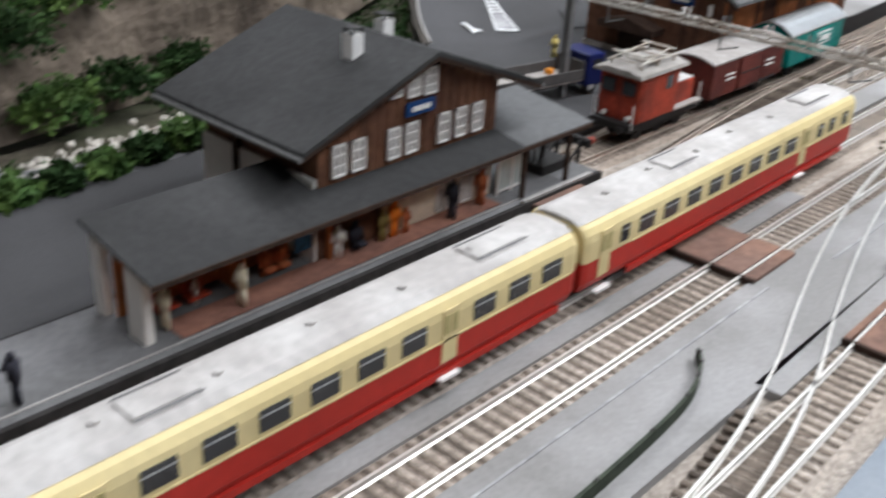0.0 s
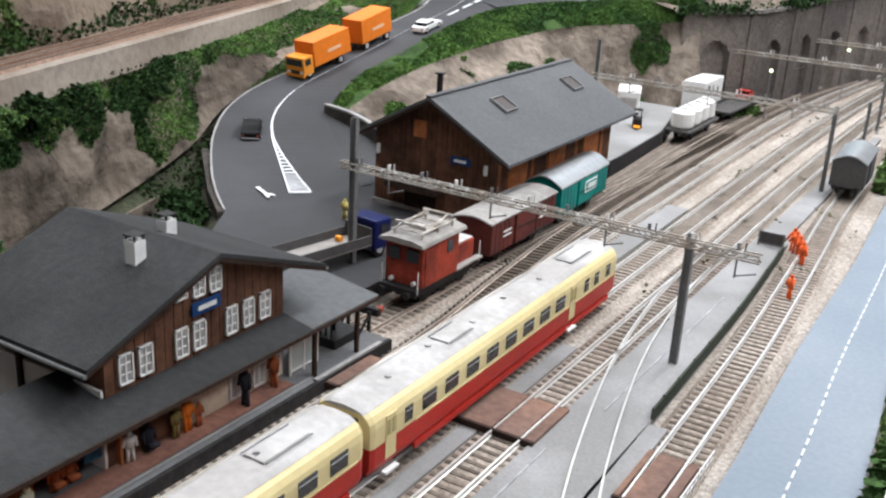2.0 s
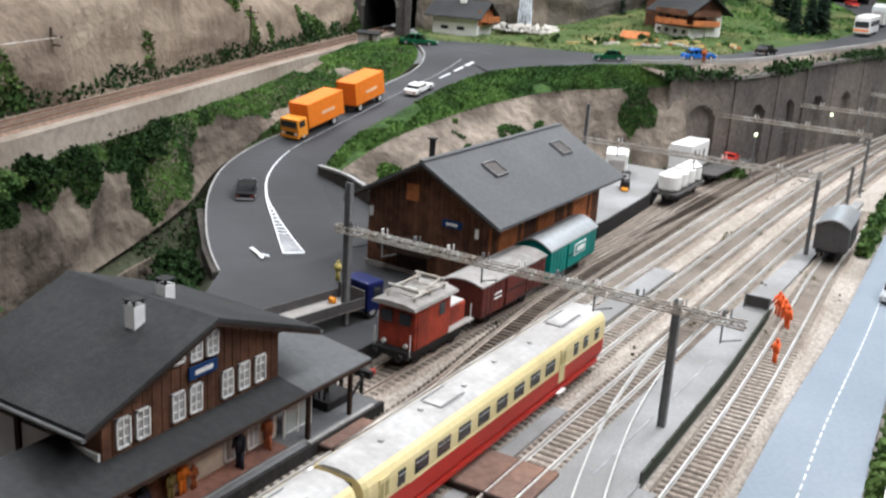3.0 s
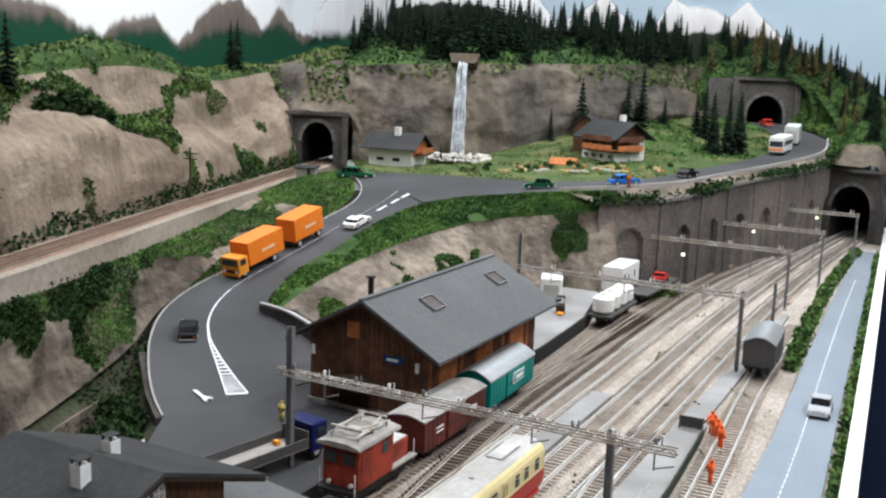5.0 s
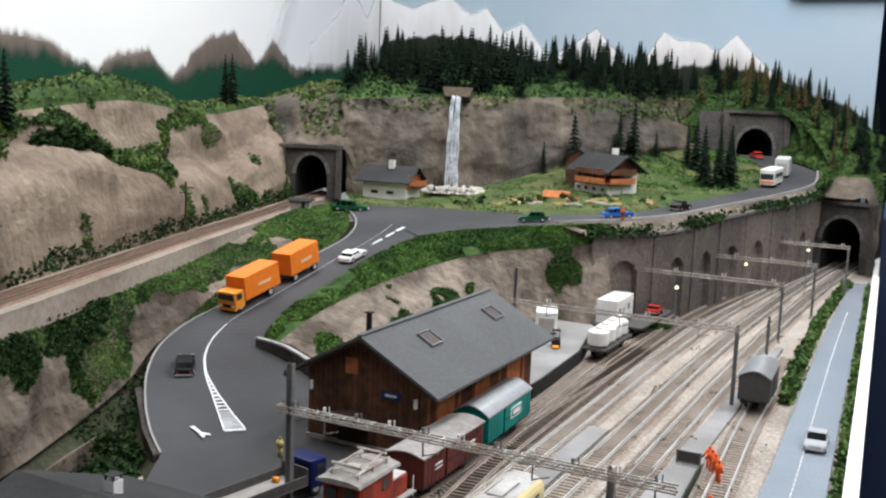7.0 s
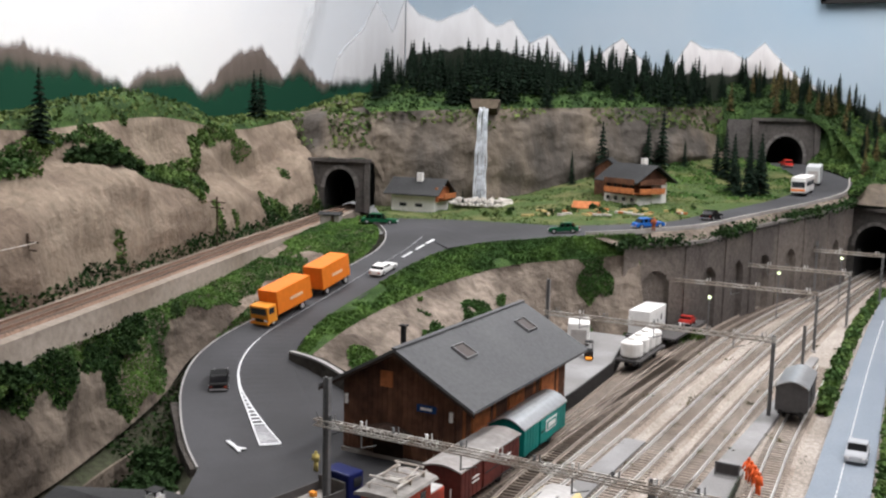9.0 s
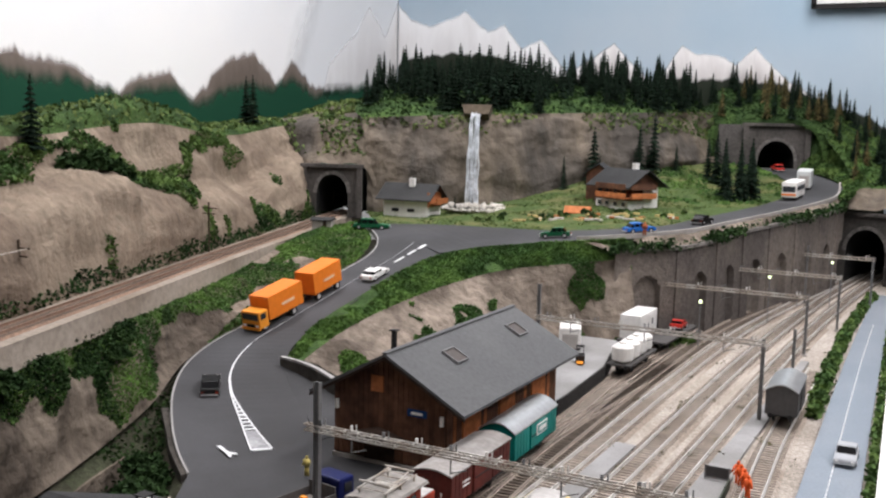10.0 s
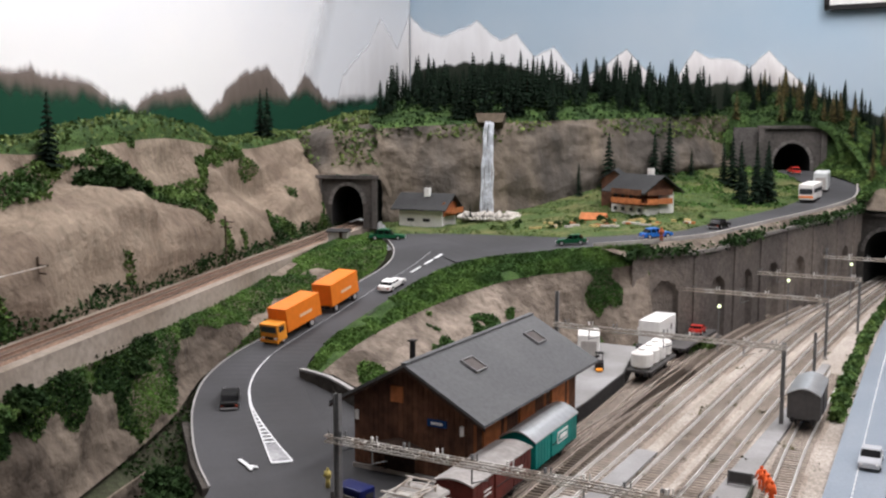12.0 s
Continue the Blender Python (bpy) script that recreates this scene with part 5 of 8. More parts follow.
def railcar(y0, length, nose_front, label):
    """A railcar standing on the main track with its nose towards -y, or none."""
    rc = thing("railcar", label, "railcar", pose(0.0083, y0, 0), group="cars of the red and cream railcar train")
    w, zs, zm, zt = 0.0168, 0.0075, 0.0215, 0.0400
    if nose_front:
        ys = [(0.0, 0.50, 0.55), (0.003, 0.70, 0.72), (0.007, 0.83, 0.84), (0.013, 0.93, 0.93), (0.022, 0.99, 0.985), (0.032, 1.0, 1.0)]
    else:
        ys = [(0.001, 0.94, 0.97), (0.004, 1.0, 1.0)]
    ys += [(length - 0.004, 1.0, 1.0), (length - 0.001, 0.94, 0.97)]
    lower, upper, top = [], [], []
    for y, fw, fz in ys:
        a = w * fw
        slant = 0.010 * (1 - fw) * 2 if nose_front and y < 0.04 else 0.0
        lower.append((y, [(-a * 0.9, zs), (-a, zs + 0.004), (-a, zm), (a, zm), (a, zs + 0.004), (a * 0.9, zs)]))
        au = w * (fw if fw > 0.9 else fw * 0.97)
        h = zm + (zt - zm) * fz
        yo = y + slant
        sec = []
        for s in (-1, 1):
            side = [(s * au, zm + 0.0002), (s * au, h - 0.0085), (s * au * 0.965, h - 0.0052), (s * au * 0.86, h - 0.0025), (s * au * 0.70, h - 0.0008)]
            sec += side if s < 0 else side[::-1]
        upper.append((yo, sec))
        if fw > 0.9:
            hh = h + 0.0002
            top.append((yo, [(-au * 0.74, hh - 0.0011), (-au * 0.5, hh + 0.0006), (0, hh + 0.0012), (au * 0.5, hh + 0.0006), (au * 0.74, hh - 0.0011)]))
    body_shell("lower_body", rc, lower, RED, "dark red lower body")
    body_shell("upper_body", rc, upper, CREAM, "cream upper body")
    body_shell("roof", rc, top, ROOF_WHITE, "pale grey roof")
    for s in (-1, 1):
        part("waist_line", boxes(((s * (w + 0.0001), length / 2 + 0.016, zm + 0.0003), (0.0006, length - 0.044, 0.0008))), CREAM, rc)
        part("skirt", boxes(((s * (w - 0.001), length / 2 + 0.014, 0.0062), (0.0016, length - 0.05, 0.003))), RED, rc)
    # windows in pairs of panes
    if nose_front:
        spots = [(0.044, "window"), (0.064, "door")] + [(0.0850 + 0.0212 * k, "window") for k in range(6)] + [(0.2105, "door")] + [(0.2300 + 0.0215 * k, "window") for k in range(3)]
    else:
        spots = [(0.0165, "door"), (0.0315, "narrow")] + [(0.0500 + 0.0215 * k, "window") for k in range(8)] + [(0.2195, "door"), (0.2400, "narrow"), (0.2560, "narrow"), (0.2750, "narrow")]
    for s in (-1, 1):
        for y, kind in spots:
            xx = s * (w + 0.0001)
            if kind != "door":
                ww = 0.0124 if kind == "window" else 0.0062
                wd = part("window", boxes(((xx, y, 0.0283), (0.0007, ww, 0.0082))), WINDOW, rc)
                part("window_bar", boxes(((xx + s * 0.0003, y, 0.0303), (0.0005, ww, 0.0005))), ALU, wd)
            else:
                dr = part("door", boxes(((xx, y, 0.0235), (0.0006, 0.0085, 0.0230))), CREAM, rc)
                part("door_window", boxes(((xx + s * 0.0003, y - 0.0021, 0.0287), (0.0005, 0.0026, 0.0080)), ((xx + s * 0.0003, y + 0.0021, 0.0287), (0.0005, 0.0026, 0.0080))), mat("curtain_glass", (0.42, 0.36, 0.16), 0.2, vary=0.15, bump=0), dr)
                part("step", boxes(((s * (w + 0.0005), y, 0.0052), (0.003, 0.011, 0.0012))), WHITE, dr, "white foot step")
    # roof furniture
    for y, l in ((length * 0.33, 0.024), (length * 0.86, 0.030)):
        bm = bmesh.new()
        box(bm, (0, y, zt + 0.0016), (0.011, l, 0.0016), bevel=0.0004)
        part("roof_vent", bm, ROOF_WHITE, rc)
        bm = bmesh.new()
        for a in (-1, 1):
            cyl(bm, (a * 0.0068, y - l / 2, zt + 0.0022), (a * 0.0068, y + l / 2, zt + 0.0022), 0.0004, 6)
        part("roof_rail", bm, GREY_METAL, rc)
    for k in range(6):
        bm = bmesh.new()
        cyl(bm, (0.0015 * (-1) ** k, length * (0.12 + 0.14 * k), zt + 0.0010), (0.0015 * (-1) ** k, length * (0.12 + 0.14 * k), zt + 0.0024), 0.0017, 10)
        part("ventilator", bm, ROOF_WHITE, rc)
    # bogies
    for y in (0.045, length - 0.045):
        bg = part("bogie", boxes(((0, y, 0.0048), (0.024, 0.034, 0.0042)), ((0, y, 0.0070), (0.014, 0.02, 0.003))), BLACK, rc)
        for dy in (-0.0125, 0.0125):
            bm = bmesh.new()
            for s in (-1, 1):
                cyl(bm, (s * 0.0072, y + dy, 0.0056), (s * 0.0098, y + dy, 0.0056), 0.0055, 16)
            part("wheelset", bm, BLACK, bg)
    part("underframe", boxes(((0, length / 2, 0.0062), (0.022, length - 0.1, 0.004))), BLACK, rc)
    if nose_front:
        glass = mat("cab_glass", (0.10, 0.23, 0.20), 0.08, vary=0.2, scale=90, bump=0, spec=0.6)
        for s in (-1, 1):
            mm = Matrix.Translation((s * 0.0060, 0.0048, 0.0292)) @ Matrix.Rotation(radians(s * 24), 4, "Z") @ Matrix.Rotation(radians(-16), 4, "X")
            part("windscreen", box(bmesh.new(), (0, 0, 0), (0.0100, 0.0012, 0.0085), m=mm), glass, rc, "greenish windscreen")
            mm = Matrix.Translation((s * 0.01485, 0.0135, 0.0290)) @ Matrix.Rotation(radians(s * 68), 4, "Z") @ Matrix.Rotation(radians(-8), 4, "X")
            part("cab_side_window", box(bmesh.new(), (0, 0, 0), (0.0068, 0.0012, 0.0080), m=mm), WINDOW, rc)
            bm = bmesh.new()
            cyl(bm, (s * 0.0100, 0.001, 0.0150), (s * 0.0100, -0.0012, 0.0150), 0.0018, 12)
            part("headlight", bm, WHITE, rc, "white round headlight")
            bm = bmesh.new()
            cyl(bm, (s * 0.0085, 0.002, 0.0098), (s * 0.0085, -0.0035, 0.0098), 0.0012, 10)
            cyl(bm, (s * 0.0085, -0.0032, 0.0098), (s * 0.0085, -0.0042, 0.0098), 0.0026, 12)
            part("buffer", bm, BLACK, rc)
        part("coupling", boxes(((0, -0.002, 0.0075), (0.004, 0.008, 0.003))), BLACK, rc)
        bm = bmesh.new()
        prism(bm, [(-0.0085, 0.0222), (0.0085, 0.0222), (0.0, 0.0135)], -0.0006, 0.004, "y")
        part("nose_chevron", bm, CREAM, rc, "cream chevron on the nose")
        bm = bmesh.new()
        cyl(bm, (0, 0.0105, 0.0385), (0, 0.0085, 0.0385), 0.002, 12)
        part("top_light", bm, BLACK, rc)
    else:
        part("bellows", boxes(((0, -0.001, 0.022), (0.018, 0.006, 0.028))), BLACK, rc, "black gangway bellows")
        bm = bmesh.new()
        for s in (-1, 1):
            cyl(bm, (s * 0.0085, length - 0.002, 0.0098), (s * 0.0085, length + 0.004, 0.0098), 0.0016, 10)
        part("buffer", bm, BLACK, rc)
    return rc


railcar(-0.310, 0.293, True, "red and cream railcar with a rounded cab nose")
railcar(-0.0135, 0.293, False, "red and cream trailer car with a pale roof")

# ---- road markings ----
def wedge_f(s):
    k = (0.32 - s) / 0.265
    return 0.462 + 0.045 * k, 0.480 + 0.215 * k ** 1.7


for a, b in ((0.072, 0.12), (0.12, 0.19), (0.19, 0.26), (0.26, 0.32)):
    (la, ra), (lb, rb) = wedge_f(a), wedge_f(b)
    paint_on(RAMP_L, RAMP_R, a, b, (la, lb), (la + 0.013, lb + 0.012), n=6)
    paint_on(RAMP_L, RAMP_R, a, b, (ra - 0.013, rb - 0.012), (ra, rb), n=6)
(la, ra), (lb, rb) = wedge_f(0.074), wedge_f(0.135)
paint_on(RAMP_L, RAMP_R, 0.075, 0.133, (la + 0.014, lb + 0.014), (ra - 0.014, rb - 0.014), mt=PAINT_WORN, name="hatched_wedge", label="worn white wedge painted on the asphalt road")
paint_on(RAMP_L, RAMP_R, 0.069, 0.074, (la + 0.006, la), (ra - 0.006, ra), n=3)
for k in range(11):
    a = 0.137 + k * 0.012
    (la, ra) = wedge_f(a)
    paint_on(RAMP_L, RAMP_R, a, a + 0.0045, (la + 0.013, la + 0.013), (ra - 0.013, ra - 0.013), n=3)
paint_on(RAMP_L, RAMP_R, 0.30, 0.45, (0.462, 0.475), (0.482, 0.484))
paint_on(RAMP_L, RAMP_R, 0.45, 0.92, (0.475, 0.46), (0.483, 0.467), n=40, mt=PAINT_WORN)
for a in (0.80, 0.845, 0.885):
    paint_on(RAMP_L, RAMP_R, a, a + 0.03, (0.60, 0.60), (0.635, 0.635), n=4)
bm = bmesh.new()
prism(bm, [(-0.0020, 0.016), (0.0020, 0.016), (0.0017, -0.004), (0.0062, -0.010), (0.0058, -0.0145), (0.0012, -0.0105), (-0.0004, -0.017), (-0.0030, -0.0165), (-0.0024, -0.008), (-0.0017, -0.004)], -0.0003, 0.0003, "z")
ob = tagged(part("road_arrow", bm, PAINT), "white arrow painted on the asphalt", "road marking", kind="structure")
ob.matrix_basis = pose(-0.306, 0.2895, 0.0092, 0, 0, 62)
# kerb along the ramp's outer edge
bm = bmesh.new()
slab(bm, offset(resample(RAMP_L, 70), -0.0014), offset(resample(RAMP_L, 70), 0.0005), 0.008)
kb = tagged(part("road_kerb", bm, KERB), "worn pale kerb along the climbing road", "kerb", kind="structure")
kb.location.z = 0.0008
bm = bmesh.new()
slab(bm, resample([(-0.405, 0.505, 0.0275), (-0.36, 0.49, 0.0215), (-0.30, 0.468, 0.0130), (-0.236, 0.443, 0.0082)], 20), resample([(-0.401, 0.502, 0.0275), (-0.364, 0.464, 0.0165), (-0.309, 0.414, 0.0106), (-0.255, 0.362, 0.0082)], 20), 0.010)
tagged(part("road_apron", bm, ASPHALT), "dark asphalt apron between road and low wall", "road", kind="structure")
# low stone walls
bm = bmesh.new()
slab(bm, [(-0.405, 0.508, 0.036), (-0.36, 0.50, 0.034), (-0.30, 0.475, 0.027), (-0.235, 0.45, 0.02)], [(-0.408, 0.503, 0.036), (-0.362, 0.494, 0.034), (-0.302, 0.469, 0.027), (-0.238, 0.444, 0.02)], 0.04)
# the wall face stands in shade; that shade is part of this dark colour
tagged(part("garden_wall", bm, mat("wall_shaded", (0.075, 0.066, 0.058), 0.95, vary=0.3, scale=120, bump=0.8, bump_scale=240, second=(0.04, 0.036, 0.032), mix_scale=14, depth=0.003)), "low wall beside the road, its shade put into a dark colour", "wall", kind="structure")
bm = bmesh.new()
slab(bm, [(-0.30, 0.237, 0.006), (-0.35, 0.277, 0.0065), (-0.40, 0.324, 0.0075), (-0.44, 0.361, 0.010)], [(-0.304, 0.231, 0.006), (-0.354, 0.271, 0.0065), (-0.404, 0.318, 0.0075), (-0.444, 0.355, 0.010)], 0.05)
# parapet reuses the wall colour with shade in it
tagged(part("road_parapet", bm, bpy.data.materials["wall_shaded"]), "rough stone parapet at the road bend", "wall", kind="structure")
bm = bmesh.new()
slab(bm, resample([(-0.315, 0.085, -0.010), (-0.352, 0.135, -0.010), (-0.385, 0.20, -0.010), (-0.405, 0.27, -0.008)], 16), resample([(-0.3175, 0.0845, -0.010), (-0.3545, 0.1345, -0.010), (-0.3875, 0.1995, -0.010), (-0.4075, 0.2695, -0.008)], 16), 0.02)
# takes the rock colour darkened for the ravine's shade
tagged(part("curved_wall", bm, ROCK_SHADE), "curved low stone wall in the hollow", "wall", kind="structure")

bm = bmesh.new()
cap = resample([(-0.407, 0.506, 0.0385), (-0.361, 0.497, 0.0365), (-0.301, 0.472, 0.0295), (-0.2365, 0.447, 0.0225)], 24)
slab(bm, offset(cap, -0.002), offset(cap, 0.0035), 0.0022)
tagged(part("wall_coping", bm, KERB), "pale worn coping on the low wall", "wall", kind="structure")

# ---- plants ----
def spots_on(ob, count, keep=None, lift=0.0):
    """Random places on a surface made by sheet()."""
    me = ob.data
    vs, ps = me.vertices, me.polygons
    areas = np.array([p.area for p in ps])
    cum = np.cumsum(areas)
    out = []
    tries = 0
    while len(out) < count and tries < count * 12:
        tries += 1
        k = int(np.searchsorted(cum, random.uniform(0, cum[-1])))
        f = ps[min(k, len(ps) - 1)]
        a, b, c, d = [vs[i].co for i in f.vertices]
        u, v = random.random(), random.random()
        p = a.lerp(b, u).lerp(d.lerp(c, u), v)
        if keep is None or keep(p):
            out.append(p + Vector((0, 0, lift * random.random())))
    return out


def patch(f, lo, seed=0.0):
    return lambda p: noise.noise(p * f + Vector((seed, 0, seed))) > lo


O = bpy.data.objects
TERRACE = [Vector(v) for v in ((0.30, 0.235), (0.42, 0.255), (0.533, 0.262), (0.574, 0.237), (0.64, 0.207), (0.73, 0.198), (0.808, 0.212), (0.83, 0.247), (0.917, 0.262), (1.0, 0.272))]


def on_terrace(p):
    """The planted band that winds down and up across the cliff."""
    q = Vector((p.y, p.z))
    for a, b in zip(TERRACE, TERRACE[1:]):
        d = b - a
        k = min(1, max(0, (q - a).dot(d) / d.length_squared))
        if (q - a - d * k).length < 0.013 + 0.016 * noise.noise(p * 16):
            return True
    for y, z0, z1, r in ((0.745, 0.12, 0.166, 0.010), (0.805, 0.12, 0.146, 0.010), (0.45, 0.125, 0.162, 0.015), (0.905, 0.24, 0.262, 0.02)):
        if abs(p.y - y) < r * (0.8 + noise.noise(p * 40)) and z0 < p.z < z1:
            return True
    return noise.noise(p * 11 + Vector((4, 0, 0))) > 0.46


leaves("grass", spots_on(O["bank_turf"], 32000, patch(22, -0.34), 0.002), 0.0021, GRASS, label="short green grass on the road bank", category="grass", kind="stuff")
LOW_EDGE = [(p[1], p[2]) for p in SLOPE_BOT]


def up_slope(p):
    """How far up the rock slope a place lies: 0 at its foot, 1 at its top."""
    zb = float(np.interp(p.y, [v[0] for v in LOW_EDGE], [v[1] for v in LOW_EDGE]))
    return (p.z - zb) / max(0.02, 0.090 - zb)


def mossy(p):
    f = up_slope(p)
    if p.y > 0.84:
        return True
    line = (0.50 if p.y > 0.42 else 0.22 if p.y > 0.29 else 0.74) + 0.5 * noise.noise(p * 9) + 0.35 * noise.noise(p * 24)
    near_kerb = p.y > 0.50 and f < 0.16 + 0.3 * noise.noise(p * 15)
    return f > line or near_kerb


leaves("grass", spots_on(O["rock_slope"], 80000, mossy, 0.003), 0.0019, GRASS, label="mossy green grass hanging over the rock slope", category="grass", kind="stuff")
leaves("undergrowth", spots_on(O["rock_slope"], 12000, lambda p: mossy(p) and p.y < 0.46 and noise.noise(p * 13) > 0.0, 0.006), 0.0026, LEAF_DARK, label="dark creeping plants over the rock", category="plants", kind="stuff")
leaves("undergrowth", spots_on(O["bank_rock"], 14000, lambda p: noise.noise(p * 13 + Vector((3, 0, 3))) + 0.5 * noise.noise(p * 40) > 0.30 - 0.9 * max(0, p.x + 0.26) - 2.5 * max(0, p.z - 0.07), 0.003), 0.0022, GRASS, label="moss and low plants on the rock", category="plants", kind="stuff")
leaves("grass", spots_on(O["hill_west"], 16000, None, 0.006), 0.0042, LEAF_PALE, label="yellow-green scrub on the hilltop", category="grass", kind="stuff")
leaves("undergrowth", spots_on(O["cliff_west"], 18000, on_terrace, 0.007), 0.0036, LEAF, label="green scrub on the cliff terraces", category="plants", kind="stuff")
leaves("undergrowth", spots_on(O["cliff_west"], 7000, lambda p: p.z < 0.125 + 0.014 * noise.noise(p * 20), 0.006), 0.0034, LEAF_DARK, label="dark weeds along the foot of the cliff", category="plants", kind="stuff")
leaves("grass", spots_on(O["hill_north"], 6000, None, 0.005), 0.006, LEAF_DARK, label="green grass above the rock wall", category="grass", kind="stuff")
leaves("undergrowth", spots_on(O["cliff_north"], 1500, lambda p: p.z > 0.285 + 0.02 * noise.noise(p * 15) and noise.noise(p * 9) > -0.1, 0.004), 0.0055, LEAF_PALE, label="green tufts on the rim of the rock wall", category="plants", kind="stuff")
leaves("undergrowth", spots_on(O["rock_over_tunnel"], 3500, lambda p: noise.noise(p * 12) > -0.12 and p.z > 0.23, 0.006), 0.0055, LEAF_PALE, label="mossy plants above the tunnel", category="plants", kind="stuff")
leaves("grass", spots_on(O["meadow"], 9000, patch(16, -0.1), 0.001), 0.0028, LEAF_PALE, label="pale meadow grass in the village", category="grass", kind="stuff")
leaves("grass", spots_on(O["meadow"], 3000, lambda p: p.z > 0.158 and p.x > -0.4 and noise.noise(p * 13) > -0.05, 0.003), 0.0045, GRASS, label="green grass on the village slope", category="grass", kind="stuff")
for n, mt in (("hill_east_turf", LEAF), ("hill_over_road_tunnel", LEAF_DARK), ("verge", LEAF), ("bank_east", LEAF)):
    leaves("grass", spots_on(O[n], 4000, None, 0.005), 0.0042, mt, label="green scrub on the wooded hill", category="grass", kind="stuff")
# dark leaf colour here stands in for the hollow's shadow
leaves("undergrowth", spots_on(O["hollow"], 5000, lambda p: noise.noise(p * 17) > 0.12 and p.x < -0.235, 0.005), 0.0032, LEAF_DARK, label="low green plants in the hollow", category="plants", kind="stuff")
# coping plants on the retaining wall
pts = resample([(x, y, 0.15) for x, y in WALL], 60)
sp = []
for i, p in enumerate(pts):
    z = 0.126 + 0.026 * i / 59
    for k in range(90 if noise.noise(p * 14) > -0.1 else 10):
        sp.append(Vector((p.x + random.gauss(-0.002, 0.004), p.y + random.gauss(0, 0.008), z + random.gauss(0.002, 0.004))))
leaves("undergrowth", sp, 0.0042, LEAF_DARK, label="dark trailing plants on the retaining wall", category="plants", kind="stuff")


def bush(c, r, n, material, label, size=0.004, group=""):
    b = leaves("bush", blob_spots((0, 0, r[2] * 0.4), r, n), size, material)
    b.location = c
    return tagged(b, label, "bush", group)


for x, y, z, r, n, mt in ((-0.232, -0.145, 0, 0.014, 500, LEAF), (-0.233, -0.118, 0, 0.013, 450, LEAF_DARK), (-0.237, -0.09, 0, 0.014, 500, LEAF), (-0.241, -0.062, 0, 0.014, 500, LEAF_DARK), (-0.246, -0.034, 0, 0.015, 500, LEAF), (-0.250, -0.008, -0.002, 0.014, 450, LEAF_DARK), (-0.236, -0.175, 0, 0.015, 450, LEAF_DARK), (-0.24, -0.205, 0, 0.015, 450, LEAF)):
    bush((x, y, z), (r, r * 1.1, r * 0.95), n, mt, "clipped green bush behind the station", group="bushes behind the station")
for x, y, z, r in ((-0.30, 0.18, -0.012, 0.026), (-0.325, 0.20, -0.018, 0.028), (-0.345, 0.235, -0.016, 0.026), (-0.30, 0.155, -0.015, 0.020), (-0.37, 0.255, -0.014, 0.022)):
    bush((x, y, z), (r, r, r * 0.8), 1500, LEAF_DARK, "dense dark green bush in the hollow", 0.0032, group="bushes in the hollow")
for x, y, z, r in ((-0.33, -0.14, 0.01, 0.03), (-0.325, -0.07, 0.0, 0.03), (-0.345, -0.02, 0.0, 0.03), (-0.37, 0.05, -0.005, 0.028), (-0.33, -0.10, 0.045, 0.035), (-0.36, -0.03, 0.06, 0.03), (-0.415, 0.15, 0.080, 0.018), (-0.395, 0.10, 0.078, 0.020), (-0.478, 0.33, 0.062, 0.014)):
    bush((x, y, z), (r, r * 1.2, r * 0.8), 1500, random.choice((LEAF, LEAF_DARK, LEAF)), "overgrown green bush on the rock slope", 0.0028, group="bushes on the rock slope")
for x, y, z, r in ((-0.105, 0.985, 0.0, 0.022), (-0.085, 1.02, 0.0, 0.016), (-0.022, 0.512, -0.004, 0.005)):
    bush((x, y, z - 0.003), (r, r, r * 0.6), 500 if r > 0.01 else 80, LEAF, "low green bush beside the tracks", group="bushes in the yard")
sp = []
for k in range(60):
    c = Vector((random.uniform(-0.085, 0.135), random.uniform(0.25, 1.1), -0.003))
    for j in range(random.randrange(4, 14)):
        sp.append(c + Vector((random.gauss(0, 0.003), random.gauss(0, 0.005), random.uniform(0, 0.001))))
leaves("weeds", sp, 0.0022, mat("dry_weed", (0.11, 0.095, 0.045), 0.95, vary=0.3, scale=80, bump=0, second=(0.05, 0.05, 0.022), mix_scale=14, island=0.3), label="small dry weeds and dirt between the yard tracks", category="weeds", kind="stuff", flat=0.3)
# hedges along the front road
def hedge_line(line, w, h, n, label):
    pts = resample(line, 200)
    sp = []
    for k in range(n):
        p = random.choice(pts)
        bulge = 0.75 + 0.5 * noise.noise(p * 28)
        a = random.uniform(0, math.pi)
        r = random.uniform(0.55, 1.0) * bulge
        sp.append(Vector((p.x + w * math.cos(a) * r, p.y + random.gauss(0, 0.003), p.z + h * math.sin(a) * r)))
    return leaves("hedge", sp, 0.0042, LEAF, label=label, category="hedge")


hedge_line([(0.1275, 0.735, -0.004), (0.119, 0.9, -0.004), (0.112, 1.08, -0.004), (0.107, 1.26, -0.004), (0.109, 1.45, -0.004), (0.113, 1.6, -0.004)], 0.0105, 0.016, 6500, "dense green hedge between siding and front road")
hedge_line([(edge_x(y) - 0.004, y, 0.0) for y in (-0.5, -0.2, 0.1, 0.3, 0.6, 0.9, 1.2, 1.55)], 0.0045, 0.012, 6500, "narrow dark green hedge along the layout's edge")
# pale stones behind the station and by the pool
def stone_me(seed):
    bm = bmesh.new()
    bmesh.ops.create_icosphere(bm, subdivisions=1, radius=1)
    for v in bm.verts:
        v.co *= 0.8 + 0.5 * noise.noise(v.co * 1.3 + Vector((seed, 0, 0)))
    me = bpy.data.meshes.new("stone")
    bm.to_mesh(me)
    bm.free()
    me.materials.append(STONE_WHITE)
    return me


